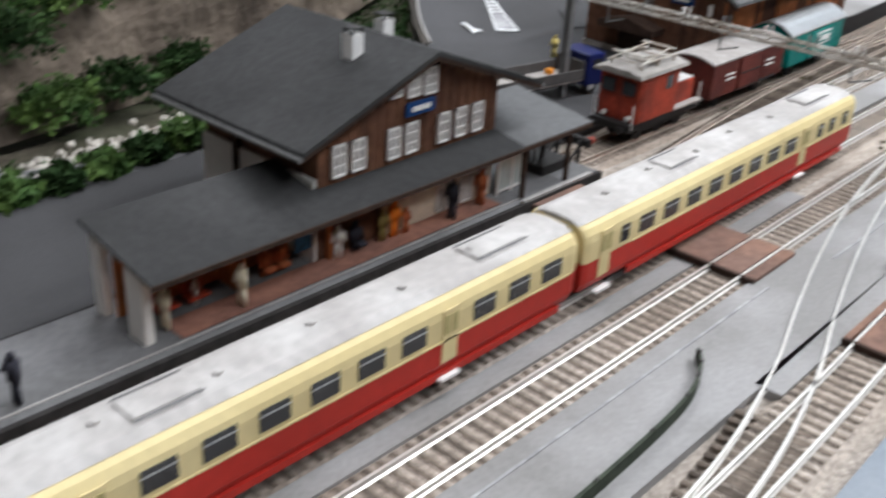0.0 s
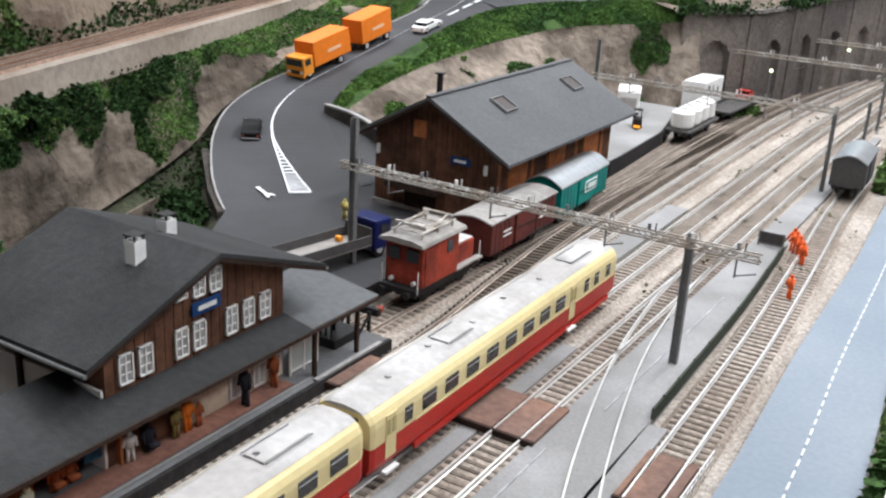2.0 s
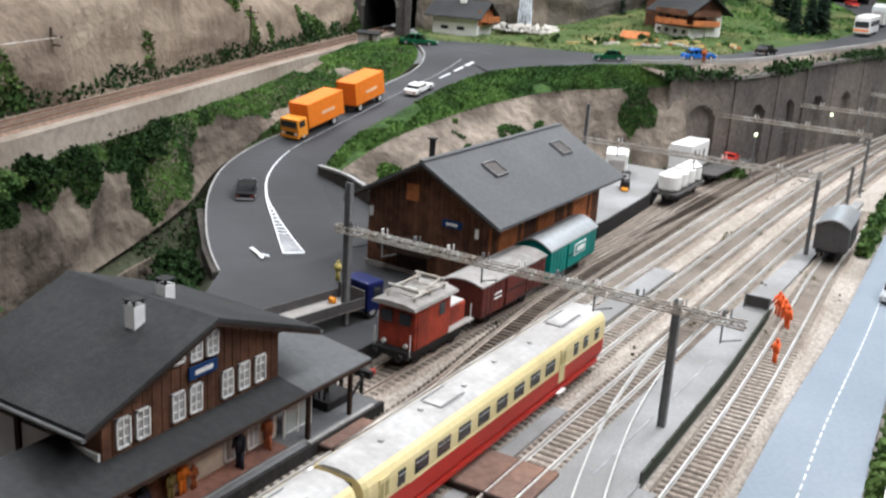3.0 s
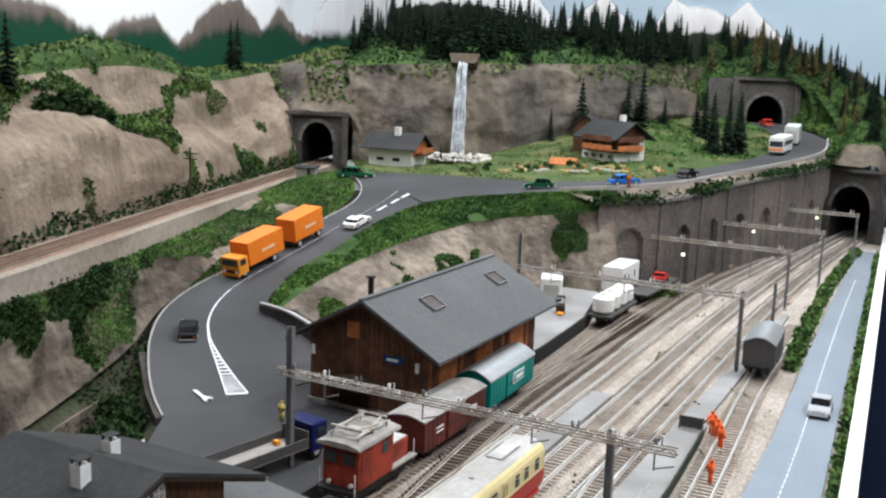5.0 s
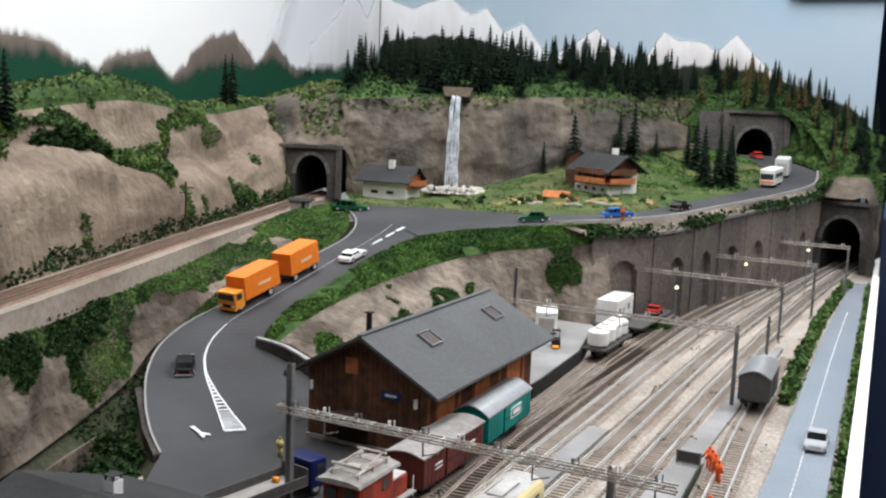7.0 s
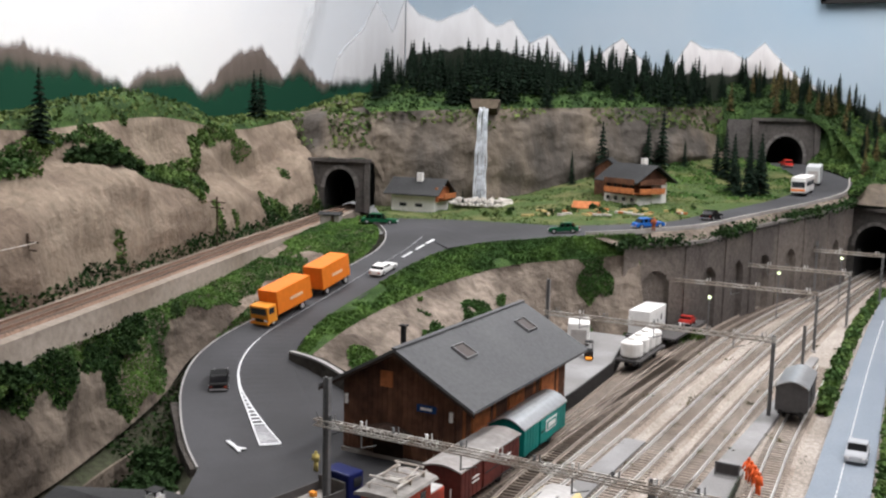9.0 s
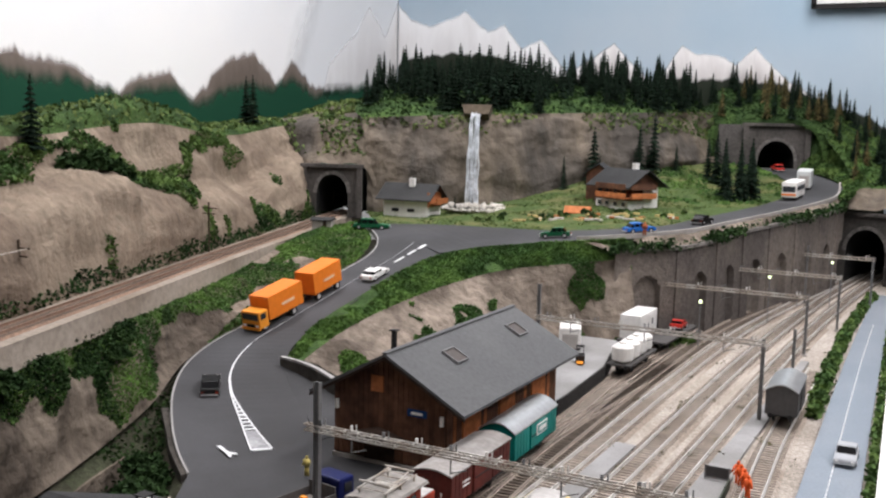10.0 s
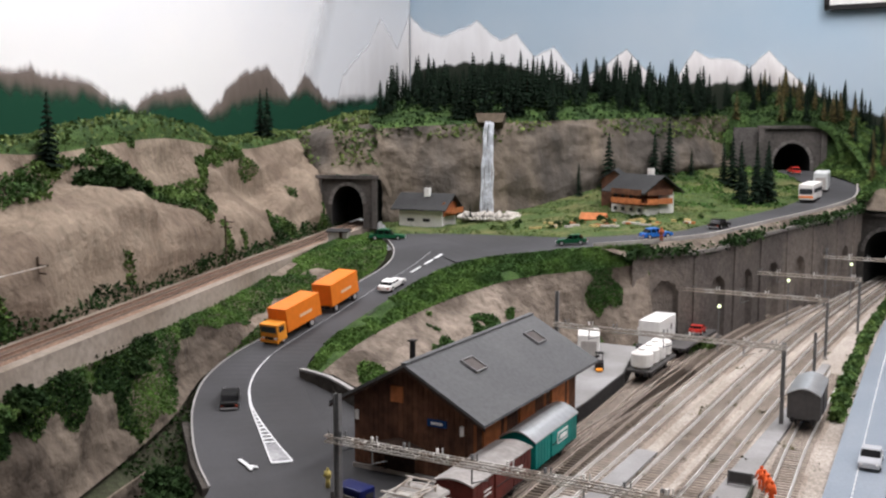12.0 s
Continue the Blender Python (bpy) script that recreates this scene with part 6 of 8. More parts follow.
STONES = [stone_me(k * 3.1) for k in range(5)]
heap = thing("stone_heap", "heap of pale field stones behind the station", "stones")
for k in range(210):
    u = k / 210
    x, y = -0.250 - 0.030 * u + random.gauss(0, 0.010), -0.18 + 0.17 * u + random.gauss(0, 0.008)
    s = random.uniform(0.0014, 0.0040)
    ob = new("stone", random.choice(STONES))
    ob.parent = heap
    ob.matrix_basis = pose(x, y, s * 0.4 - 0.001, random.uniform(0, 90), 0, random.uniform(0, 180)) @ Matrix.Diagonal((s * 1.4, s, s * 0.7, 1))
heap2 = thing("stone_heap", "heap of rounded pale boulders in the hollow", "stones")
for k in range(14):
    s = random.uniform(0.005, 0.009)
    ob = new("stone", random.choice(STONES))
    ob.parent = heap2
    ob.matrix_basis = pose(-0.278 + random.gauss(0, 0.012), 0.125 + random.gauss(0, 0.016), -0.012 + s * 0.5, random.uniform(0, 90), 0, random.uniform(0, 180)) @ Matrix.Diagonal((s * 1.3, s, s * 0.9, 1))

# ---- fir trees ----
def fir_meshes(seed):
    random.seed(seed)
    verts, faces = [], []
    layers = 13
    for k in range(layers):
        f = k / (layers - 1)
        z, r = 0.12 + 0.88 * f, 0.235 * (1 - f) ** 0.85 + 0.014
        for j in range(11):
            a = j / 11 * 6.283 + random.uniform(-0.3, 0.3)
            rr = r * random.uniform(0.7, 1.2)
            c, s = math.cos(a), math.sin(a)
            w = 0.05 * (1 - f) + 0.016
            b = len(verts)
            drop = 0.07 * (1 - 0.5 * f) * random.uniform(0.5, 1.3)
            verts += [(0, 0, z + 0.03), (c * rr * 0.6 - s * w, s * rr * 0.6 + c * w, z - drop * 0.4), (c * rr, s * rr, z - drop), (c * rr * 0.6 + s * w, s * rr * 0.6 - c * w, z - drop * 0.4), (c * rr * 0.5, s * rr * 0.5, z - drop * 0.4 - 0.035)]
            faces += [(b, b + 1, b + 2, b + 3), (b + 1, b + 4, b + 3)]
    crown = bpy.data.meshes.new("crown")
    crown.from_pydata(verts, [], faces)
    bm = bmesh.new()
    cyl(bm, (0, 0, -0.04), (0, 0, 0.9), 0.022, 6, 0.005)
    trunk = bpy.data.meshes.new("trunk")
    bm.to_mesh(trunk)
    bm.free()
    trunk.materials.append(BARK)
    return crown, trunk


FIRS = []
for k in range(4):
    c, t = fir_meshes(10 + k)
    c.materials.append(FIR)
    FIRS.append((c, t))
c, t = fir_meshes(77)
c.materials.append(FIR_BROWN)
FIRS.append((c, t))
random.seed(5)


def fir(x, y, z, h, kind=None, label="slender dark green fir tree", group="fir trees on the hill"):
    th = thing("fir_tree", label, "tree", Matrix.Translation((x, y, z)) @ Matrix.Rotation(random.uniform(0, 6.28), 4, "Z") @ Matrix.Diagonal((h * random.uniform(0.72, 1.0), h * random.uniform(0.72, 1.0), h, 1)), group)
    cm, tm = FIRS[random.randrange(4) if kind is None else kind]
    for n, me in (("crown", cm), ("trunk", tm)):
        o = new(n, me)
        o.parent = th
    return th


for p in spots_on(O["hill_north"], 230, lambda p: p.z > 0.325 + 0.02 * noise.noise(p * 6)):
    fir(p.x, p.y, p.z - 0.003, random.uniform(0.05, 0.105))
for p in spots_on(O["hill_over_road_tunnel"], 45, lambda p: p.z > 0.318):
    fir(p.x, p.y, p.z - 0.003, random.uniform(0.05, 0.075), 4 if random.random() < 0.4 else None, "fir tree among autumn trees on the hill")
for p in spots_on(O["hill_east_turf"], 26, lambda p: p.z > 0.19):
    fir(p.x, p.y, p.z - 0.003, random.uniform(0.05, 0.085), 4 if random.random() < 0.2 else None)


def drop(x, y, names, start=0.6):
    """Height of the ground under a place."""
    best = None
    for n in names:
        ok, loc, _, _ = O[n].ray_cast(Vector((x, y, start)), Vector((0, 0, -1)))
        if ok and (best is None or loc.z > best):
            best = loc.z
    return best


for x, y, h in ((-0.482, 1.545, 0.062), (-0.438, 1.60, 0.105), (-0.425, 1.60, 0.05), (-0.372, 1.70, 0.095), (-0.351, 1.735, 0.115), (-0.317, 1.79, 0.05), (-0.245, 1.78, 0.085), (-0.222, 1.76, 0.10), (-0.200, 1.74, 0.09), (-0.172, 1.62, 0.085), (-0.150, 1.66, 0.085), (-0.136, 1.69, 0.10), (-0.135, 1.58, 0.09), (-0.118, 1.60, 0.10), (-0.152, 1.56, 0.060), (-0.17, 1.75, 0.09), (-0.62, 1.33, 0.03)):
    z = drop(x, y, ("meadow", "cliff_north"), 0.26)
    fir(x, y, (z or 0.2) - 0.002, h * 1.1, None, "single dark fir tree above the village", "fir trees of the village")
for x, y, h in ((-0.70, 0.42, 0.075), (-1.030, 1.21, 0.080), (-1.005, 1.20, 0.080)):
    z = drop(x, y, ("hill_west", "cliff_west"))
    fir(x, y, (z or 0.28) - 0.002, h * 1.2, None, "dark fir tree on the cliff top", "fir trees on the cliff")

for x, y, r in ((-0.690, 0.465, 0.018), (-0.692, 0.49, 0.020), (-0.694, 0.515, 0.020), (-0.696, 0.54, 0.017), (-0.70, 0.565, 0.014)):
    z = drop(x, y, ("hill_west", "cliff_west"))
    bush((x, y, (z or 0.25) - 0.004), (r, r, r * 1.1), 700, LEAF_DARK, "dark rounded bush on the cliff terrace", 0.005, "bushes on the cliff")

# ---- waterfall and pool ----
fx, fy = -0.612, 1.408
wf = thing("waterfall", "white waterfall over the rock wall", "waterfall")
for k in range(7):
    bm = bmesh.new()
    w = 0.0036
    x = fx + (k - 3) * 0.0029
    top = 0.318 + random.uniform(-0.004, 0.002)
    last = None
    for j in range(22):
        f = j / 21
        z = top + (0.140 - top) * f
        yy = fy - 0.012 - 0.030 * f ** 0.7 + 0.003 * noise.noise(Vector((x * 300, z * 40, k)))
        xx = x + 0.002 * noise.noise(Vector((k * 3.3, z * 25, 1))) + (k - 3) * 0.0014 * f + 0.010 * f
        a, b, c = bm.verts.new((xx - w / 2, yy, z)), bm.verts.new((xx, yy - 0.0025, z)), bm.verts.new((xx + w / 2, yy, z))
        if last:
            bm.faces.new((last[0], last[1], b, a))
            bm.faces.new((last[1], last[2], c, b))
        last = (a, b, c)
    part("strand", bm, FALLS, wf, smooth=True)
gully = bmesh.new()
prism(gully, [(-0.024, 0.0), (0.024, 0.0), (0.030, 0.020), (-0.030, 0.020)], 0, 0.03, "y")
g = tagged(part("stream_gully", gully, mat("gully_earth", (0.12, 0.095, 0.07), 0.95, vary=0.25, scale=100, bump=0.6)), "brown earth gully above the waterfall", "gully", kind="structure")
g.matrix_basis = pose(fx - 0.012, fy + 0.015, 0.318, -25, 0, 22)
bm = bmesh.new()
bmesh.ops.create_circle(bm, cap_ends=True, segments=32, radius=1)
pool = tagged(part("pool", bm, WATER), "dark still pool below the waterfall", "water", kind="structure")
POOL_Z = max(0.1335, (drop(-0.578, 1.315, ("meadow",), 0.3) or 0.13) + 0.005)
pool.matrix_basis = Matrix.Translation((-0.578, 1.315, POOL_Z)) @ Matrix.Diagonal((0.052, 0.034, 1, 1))
ps = thing("pool_stones", "pale boulders round the pool", "stones")
for k in range(44):
    a = k / 44 * 6.283
    s = random.uniform(0.005, 0.010) * (1.4 if math.sin(a) > 0.3 else 0.6)
    ob = new("stone", random.choice(STONES))
    ob.parent = ps
    ob.matrix_basis = pose(-0.578 + 0.056 * math.cos(a), 1.315 + 0.038 * math.sin(a), POOL_Z + s * 0.2, random.uniform(0, 90), 0, random.uniform(0, 180)) @ Matrix.Diagonal((s * 1.3, s, s * 0.9, 1))

# ---- chalets ----
def gable_house(name, label, m, w, d, h, rise, wall_low, wall_up, over, split, roof_mat=None):
    """Long side to -y, ridge along x."""
    th = thing(name, label, "house", m)
    part("ground_floor", boxes(((0, 0, h * split / 2 - 0.004), (w, d, h * split + 0.008))), wall_low, th)
    bm = bmesh.new()
    prism(bm, [(-d / 2, h * split), (d / 2, h * split), (d / 2, h), (0, h + rise * 0.93), (-d / 2, h)], -w / 2, w / 2, "x")
    part("upper_wall", bm, wall_up, th)
    for s in (-1, 1):
        bm = bmesh.new()
        e = d / 2 + over
        ze = h - over * rise / (d / 2)
        prism(bm, [(0, h + rise + 0.002), (s * e, ze + 0.002), (s * e, ze), (0, h + rise)], -w / 2 - over, w / 2 + over, "x")
        part("roof_slope", bm, roof_mat or SLATE, th)
    return th


h1 = gable_house("chalet", "small white chalet with a dark roof", pose(-0.660, 1.235, 0.1325, 0, 0, 4), 0.088, 0.060, 0.032, 0.020, PLASTER, PLASTER, 0.012, 0.6)
part("chimney", boxes(((0.004, -0.008, 0.056), (0.010, 0.009, 0.016))), PLASTER, h1)
part("gable_panel", boxes(((0.0455, 0, 0.026), (0.003, 0.055, 0.026))), TIMBER_ORANGE, h1)
part("balcony", boxes(((0.0535, 0, 0.020), (0.016, 0.05, 0.002)), ((0.061, 0, 0.025), (0.0015, 0.05, 0.008))), TIMBER_ORANGE, h1)
for x in (-0.02, 0.012):
    part("cellar_window", boxes(((x, -0.0305, 0.006), (0.014, 0.001, 0.006))), WINDOW, h1)
h2 = gable_house("chalet", "large brown timber chalet with balconies", pose(-0.300, 1.395, 0.1535, 0, 0, -30), 0.088, 0.070, 0.046, 0.022, PLASTER, TIMBER, 0.014, 0.32)
part("white_gable", boxes(((0.0450, 0.016, 0.018), (0.003, 0.034, 0.040))), PLASTER, h2)
for z in (0.020, 0.036):
    bc = part("balcony", boxes(((0.01, -0.043, z), (0.080, 0.012, 0.002)), ((0.01, -0.0485, z + 0.005), (0.080, 0.0012, 0.008)), ((0.051, -0.01, z), (0.012, 0.06, 0.002)), ((0.0565, -0.01, z + 0.005), (0.0012, 0.06, 0.008))), TIMBER_ORANGE if z < 0.03 else TIMBER, h2)
for x in (-0.03, -0.01, 0.012, 0.034):
    part("window", boxes(((x, -0.0380, 0.030), (0.009, 0.001, 0.010))), WINDOW, h2)
    part("cellar_window", boxes(((x, -0.0380, 0.008), (0.008, 0.001, 0.007))), WINDOW, h2)
part("chimney", boxes(((0.015, 0.006, 0.074), (0.009, 0.009, 0.014))), PLASTER, h2)
h3 = gable_house("barn", "narrow brown timber barn behind the chalet", pose(-0.372, 1.455, 0.150, 0, 0, 100), 0.050, 0.045, 0.062, 0.016, TIMBER, TIMBER, 0.006, 0.4)
part("door", boxes(((0.0255, 0, 0.02), (0.001, 0.014, 0.03))), TIMBER_DARK, h3)
hs = gable_house("hut", "low reddish timber hut in the meadow", pose(-0.352, 1.285, 0.139, 0, 0, 8), 0.038, 0.026, 0.010, 0.008, TIMBER_ORANGE, TIMBER_ORANGE, 0.004, 0.5, TIMBER_ORANGE)
part("door", boxes(((0, -0.0135, 0.005), (0.006, 0.001, 0.010))), TIMBER_DARK, hs)
hh = gable_house("hut", "low grey track-side hut", pose(-0.735, 1.055, 0.113, 0, 0, 20), 0.034, 0.024, 0.014, 0.003, CONCRETE, CONCRETE, 0.003, 0.5)
part("door", boxes(((0.006, -0.0125, 0.007), (0.006, 0.001, 0.012))), TIMBER_DARK, hh)
# village clutter: garden beds, wood piles
for k in range(48):
    x = random.uniform(-0.42, -0.17)
    y = 1.145 + (x + 0.42) * 0.30 + random.uniform(0.02, 0.10)
    z = drop(x, y, ("meadow",), 0.3)
    if z is None:
        continue
    s = random.uniform(0.004, 0.008)
    b = part("garden_bed", box(bmesh.new(), (0, 0, 0.0012), (s * 2.2, s, 0.004), bevel=0.0006), random.choice((STONE_WHITE, TIMBER_ORANGE, mat("straw", (0.5, 0.38, 0.17), 0.9, vary=0.3, scale=200, bump=0.5), mat("straw", (0, 0, 0)))))
    b.matrix_basis = pose(x, y, z, 0, 0, random.uniform(-30, 30))
    tagged(b, "small straw-coloured garden bed in the village", "garden bed", "garden beds of the village")
for k in range(22):
    x = random.uniform(-0.50, -0.15)
    y = 1.14 + (x + 0.5) * 0.28 + random.uniform(0.01, 0.12)
    z = drop(x, y, ("meadow",), 0.3)
    if z:
        bush((x, y, z), (0.006, 0.006, 0.006), 90, random.choice((LEAF, LEAF_DARK, LEAF_PALE)), "small round shrub in the village", 0.0035, "shrubs of the village")

# ---- overhead line masts and beams ----
def mast(x, y, z0, z1, label, w=0.0034):
    th = thing("catenary_mast", label, "mast", group="masts of the overhead line")
    bm = bmesh.new()
    box(bm, (x - w / 2, y, (z0 + z1) / 2), (0.0006, w, z1 - z0))
    box(bm, (x + w / 2, y, (z0 + z1) / 2), (0.0006, w, z1 - z0))
    box(bm, (x, y, (z0 + z1) / 2), (w, 0.0007, z1 - z0))
    part("pole", bm, GREY_METAL, th)
    part("foot", box(bmesh.new(), (x, y, z0 + 0.001), (0.007, 0.007, 0.003), bevel=0.0004), CONCRETE, th)
    return th


def beam(x0, x1, y, z, label, n):
    th = thing("gantry_beam", label, "gantry beam", group="beams of the overhead line")
    for dy in (-0.0024, 0.0024):
        for dz in (0, 0.0042):
            part("chord", boxes((((x0 + x1) / 2, y + dy, z + dz), (x1 - x0, 0.0008, 0.0010))), BEAM, th)
    k = int((x1 - x0) / 0.011)
    bm = bmesh.new()
    for i in range(k):
        a = x0 + (x1 - x0) * i / k
        b = x0 + (x1 - x0) * (i + 1) / k
        for dy in (-0.0024, 0.0024):
            cyl(bm, (a, y + dy, z), ((a + b) / 2, y + dy, z + 0.0042), 0.0004, 4)
            cyl(bm, ((a + b) / 2, y + dy, z + 0.0042), (b, y + dy, z), 0.0004, 4)
        box(bm, (a, y, z + 0.0042), (0.0008, 0.0056, 0.0008))
    lat = part("lattice", bm, BEAM, th)
    for i in range(n):
        x = x0 + (x1 - x0) * (i + 0.5) / n
        ins = bmesh.new()
        for j in range(3):
            cyl(ins, (x, y, z + 0.0052 + j * 0.0014), (x, y, z + 0.0060 + j * 0.0014), 0.0012, 8)
        cyl(ins, (x + 0.004, y, z + 0.005), (x + 0.004, y, z + 0.010), 0.0005, 6)
        part("insulator", ins, PLASTER if i % 2 else GREY_METAL, th)
        if i % 3 == 1:
            arm = bmesh.new()
            cyl(arm, (x, y, z), (x, y, z - 0.012), 0.0006, 6)
            cyl(arm, (x, y, z - 0.011), (x + 0.012, y, z - 0.007), 0.0005, 6)
            part("hanger_arm", arm, GREY_METAL, th)
    return th


mast(-0.148, 0.205, 0.004, 0.114, "tall grey steel overhead-line mast by the forecourt", 0.0042)
mast(0.0925, 0.213, -0.006, 0.083, "grey steel overhead-line mast beside the tarmac", 0.0042)
beam(-0.158, 0.136, 0.2045, 0.0775, "pale lattice gantry beam across the tracks", 11)
mast(-0.176, 0.690, 0.004, 0.118, "tall grey mast behind the goods shed")
mast(0.079, 0.690, -0.006, 0.084, "grey steel mast beside the service path")
beam(-0.178, 0.082, 0.686, 0.0775, "pale lattice gantry beam over the yard", 9)
mast(0.078, 0.912, -0.006, 0.055, "short grey mast beside the hedge", 0.003)
mast(0.073, 1.043, -0.006, 0.080, "slim grey mast beside the hedge", 0.003)
mast(-0.190, 1.043, -0.006, 0.125, "slim tall mast by the retaining wall", 0.003)
beam(-0.194, 0.076, 1.040, 0.0735, "long lattice gantry beam before the arcade", 8)
mast(0.091, 1.248, -0.006, 0.082, "slim grey mast near the tunnel", 0.003)
mast(-0.068, 1.243, -0.006, 0.115, "slim mast at the foot of the arcade", 0.003)
beam(-0.072, 0.094, 1.245, 0.076, "lattice gantry beam near the tunnel", 6)
mast(0.119, 1.46, -0.006, 0.088, "slim mast before the tunnel portal", 0.003)
mast(0.012, 1.463, -0.006, 0.100, "slim mast at the end of the arcade", 0.003)
beam(0.006, 0.122, 1.46, 0.082, "last lattice gantry beam before the tunnel", 4)
for x, y, z in ((-0.062, 1.0, 0.062), (-0.012, 1.24, 0.07), (0.055, 1.45, 0.075)):
    th = thing("signal_lamp", "small post with a pale lamp", "signal", group="signals of the yard")
    bm = bmesh.new()
    cyl(bm, (x, y, -0.006), (x, y, z), 0.0009, 8)
    part("post", bm, GREY_METAL, th)
    bm = bmesh.new()
    bmesh.ops.create_uvsphere(bm, u_segments=10, v_segments=6, radius=0.0024, matrix=Matrix.Translation((x, y, z)))
    part("lamp_globe", bm, glow("lamp_globe", (0.75, 0.9, 0.55), 2.5) if "lamp_globe" not in bpy.data.materials else bpy.data.materials["lamp_globe"], th)

# ---- wagons and locomotive ----
def wheels(th, y0, y1, bogie=False):
    for y in (y0, y1):
        bm = bmesh.new()
        for s in (-1, 1):
            cyl(bm, (s * 0.0072, y, 0.0056), (s * 0.0098, y, 0.0056), 0.0056, 16)
        cyl(bm, (-0.0098, y, 0.0056), (0.0098, y, 0.0056), 0.0012, 8)
        part("wheelset", bm, BLACK, th)
    for s in (-1, 1):
        part("sole_bar", boxes(((s * 0.0115, (y0 + y1) / 2, 0.0098), (0.0014, (y1 - y0) * 1.5, 0.0026))), BLACK, th)
    return th


def buffers(th, ends, z=0.0112):
    for y, s in ends:
        for a in (-1, 1):
            bm = bmesh.new()
            cyl(bm, (a * 0.010, y, z), (a * 0.010, y + s * 0.0045, z), 0.0011, 8)
            cyl(bm, (a * 0.010, y + s * 0.004, z), (a * 0.010, y + s * 0.0052, z), 0.0027, 12)
            part("buffer", bm, BLACK, th)


def box_van(name, label, m, length, w, h, side, roof_mat, arch, board_w=0.0066, boards=True):
    th = thing(name, label, "goods wagon", m, group="wagons in the yard")
    z0 = 0.011
    prof = [(-w, z0), (w, z0), (w, z0 + h)]
    n = 8
    for i in range(1, n):
        a = i / n
        prof.append((w * (1 - 2 * a), z0 + h + arch * math.sin(math.pi * a)))
    prof.append((-w, z0 + h))
    bm = bmesh.new()
    prism(bm, prof, 0, length, "y")
    part("body", bm, side, th)
    verts = []
    bm = bmesh.new()
    out = [(w * 1.07 * (1 - 2 * i / 10), z0 + h + 0.0006 + arch * 1.02 * math.sin(math.pi * i / 10)) for i in range(11)]
    inn = [(x, z - 0.0012) for x, z in out[::-1]]
    prism(bm, out + inn, -0.0018, length + 0.0018, "y")
    part("roof", bm, roof_mat, th)
    if boards:
        k = int(length / board_w)
        for s in (-1, 1):
            for i in range(k):
                if abs((i + 0.5) / k - 0.5) < 0.16:
                    continue
                part("board", boxes(((s * (w + 0.0002), length * (i + 0.5) / k, z0 + h / 2), (0.0007, length / k * 0.9, h * 0.96))), side, th)
            dr = part("sliding_door", boxes(((s * (w + 0.0008), length / 2, z0 + h * 0.47), (0.0014, length * 0.30, h * 0.92))), side, th)
            part("door_bar", boxes(((s * (w + 0.0016), length / 2, z0 + h * 0.5), (0.0006, length * 0.28, 0.0009))), BLACK, dr)
            part("door_rail", boxes(((s * (w + 0.001), length * 0.62, z0 + 0.001), (0.0012, length * 0.55, 0.0010))), BLACK, dr)
    wheels(th, length * 0.22, length * 0.78)
    buffers(th, ((0, -1), (length, 1)))
    return th


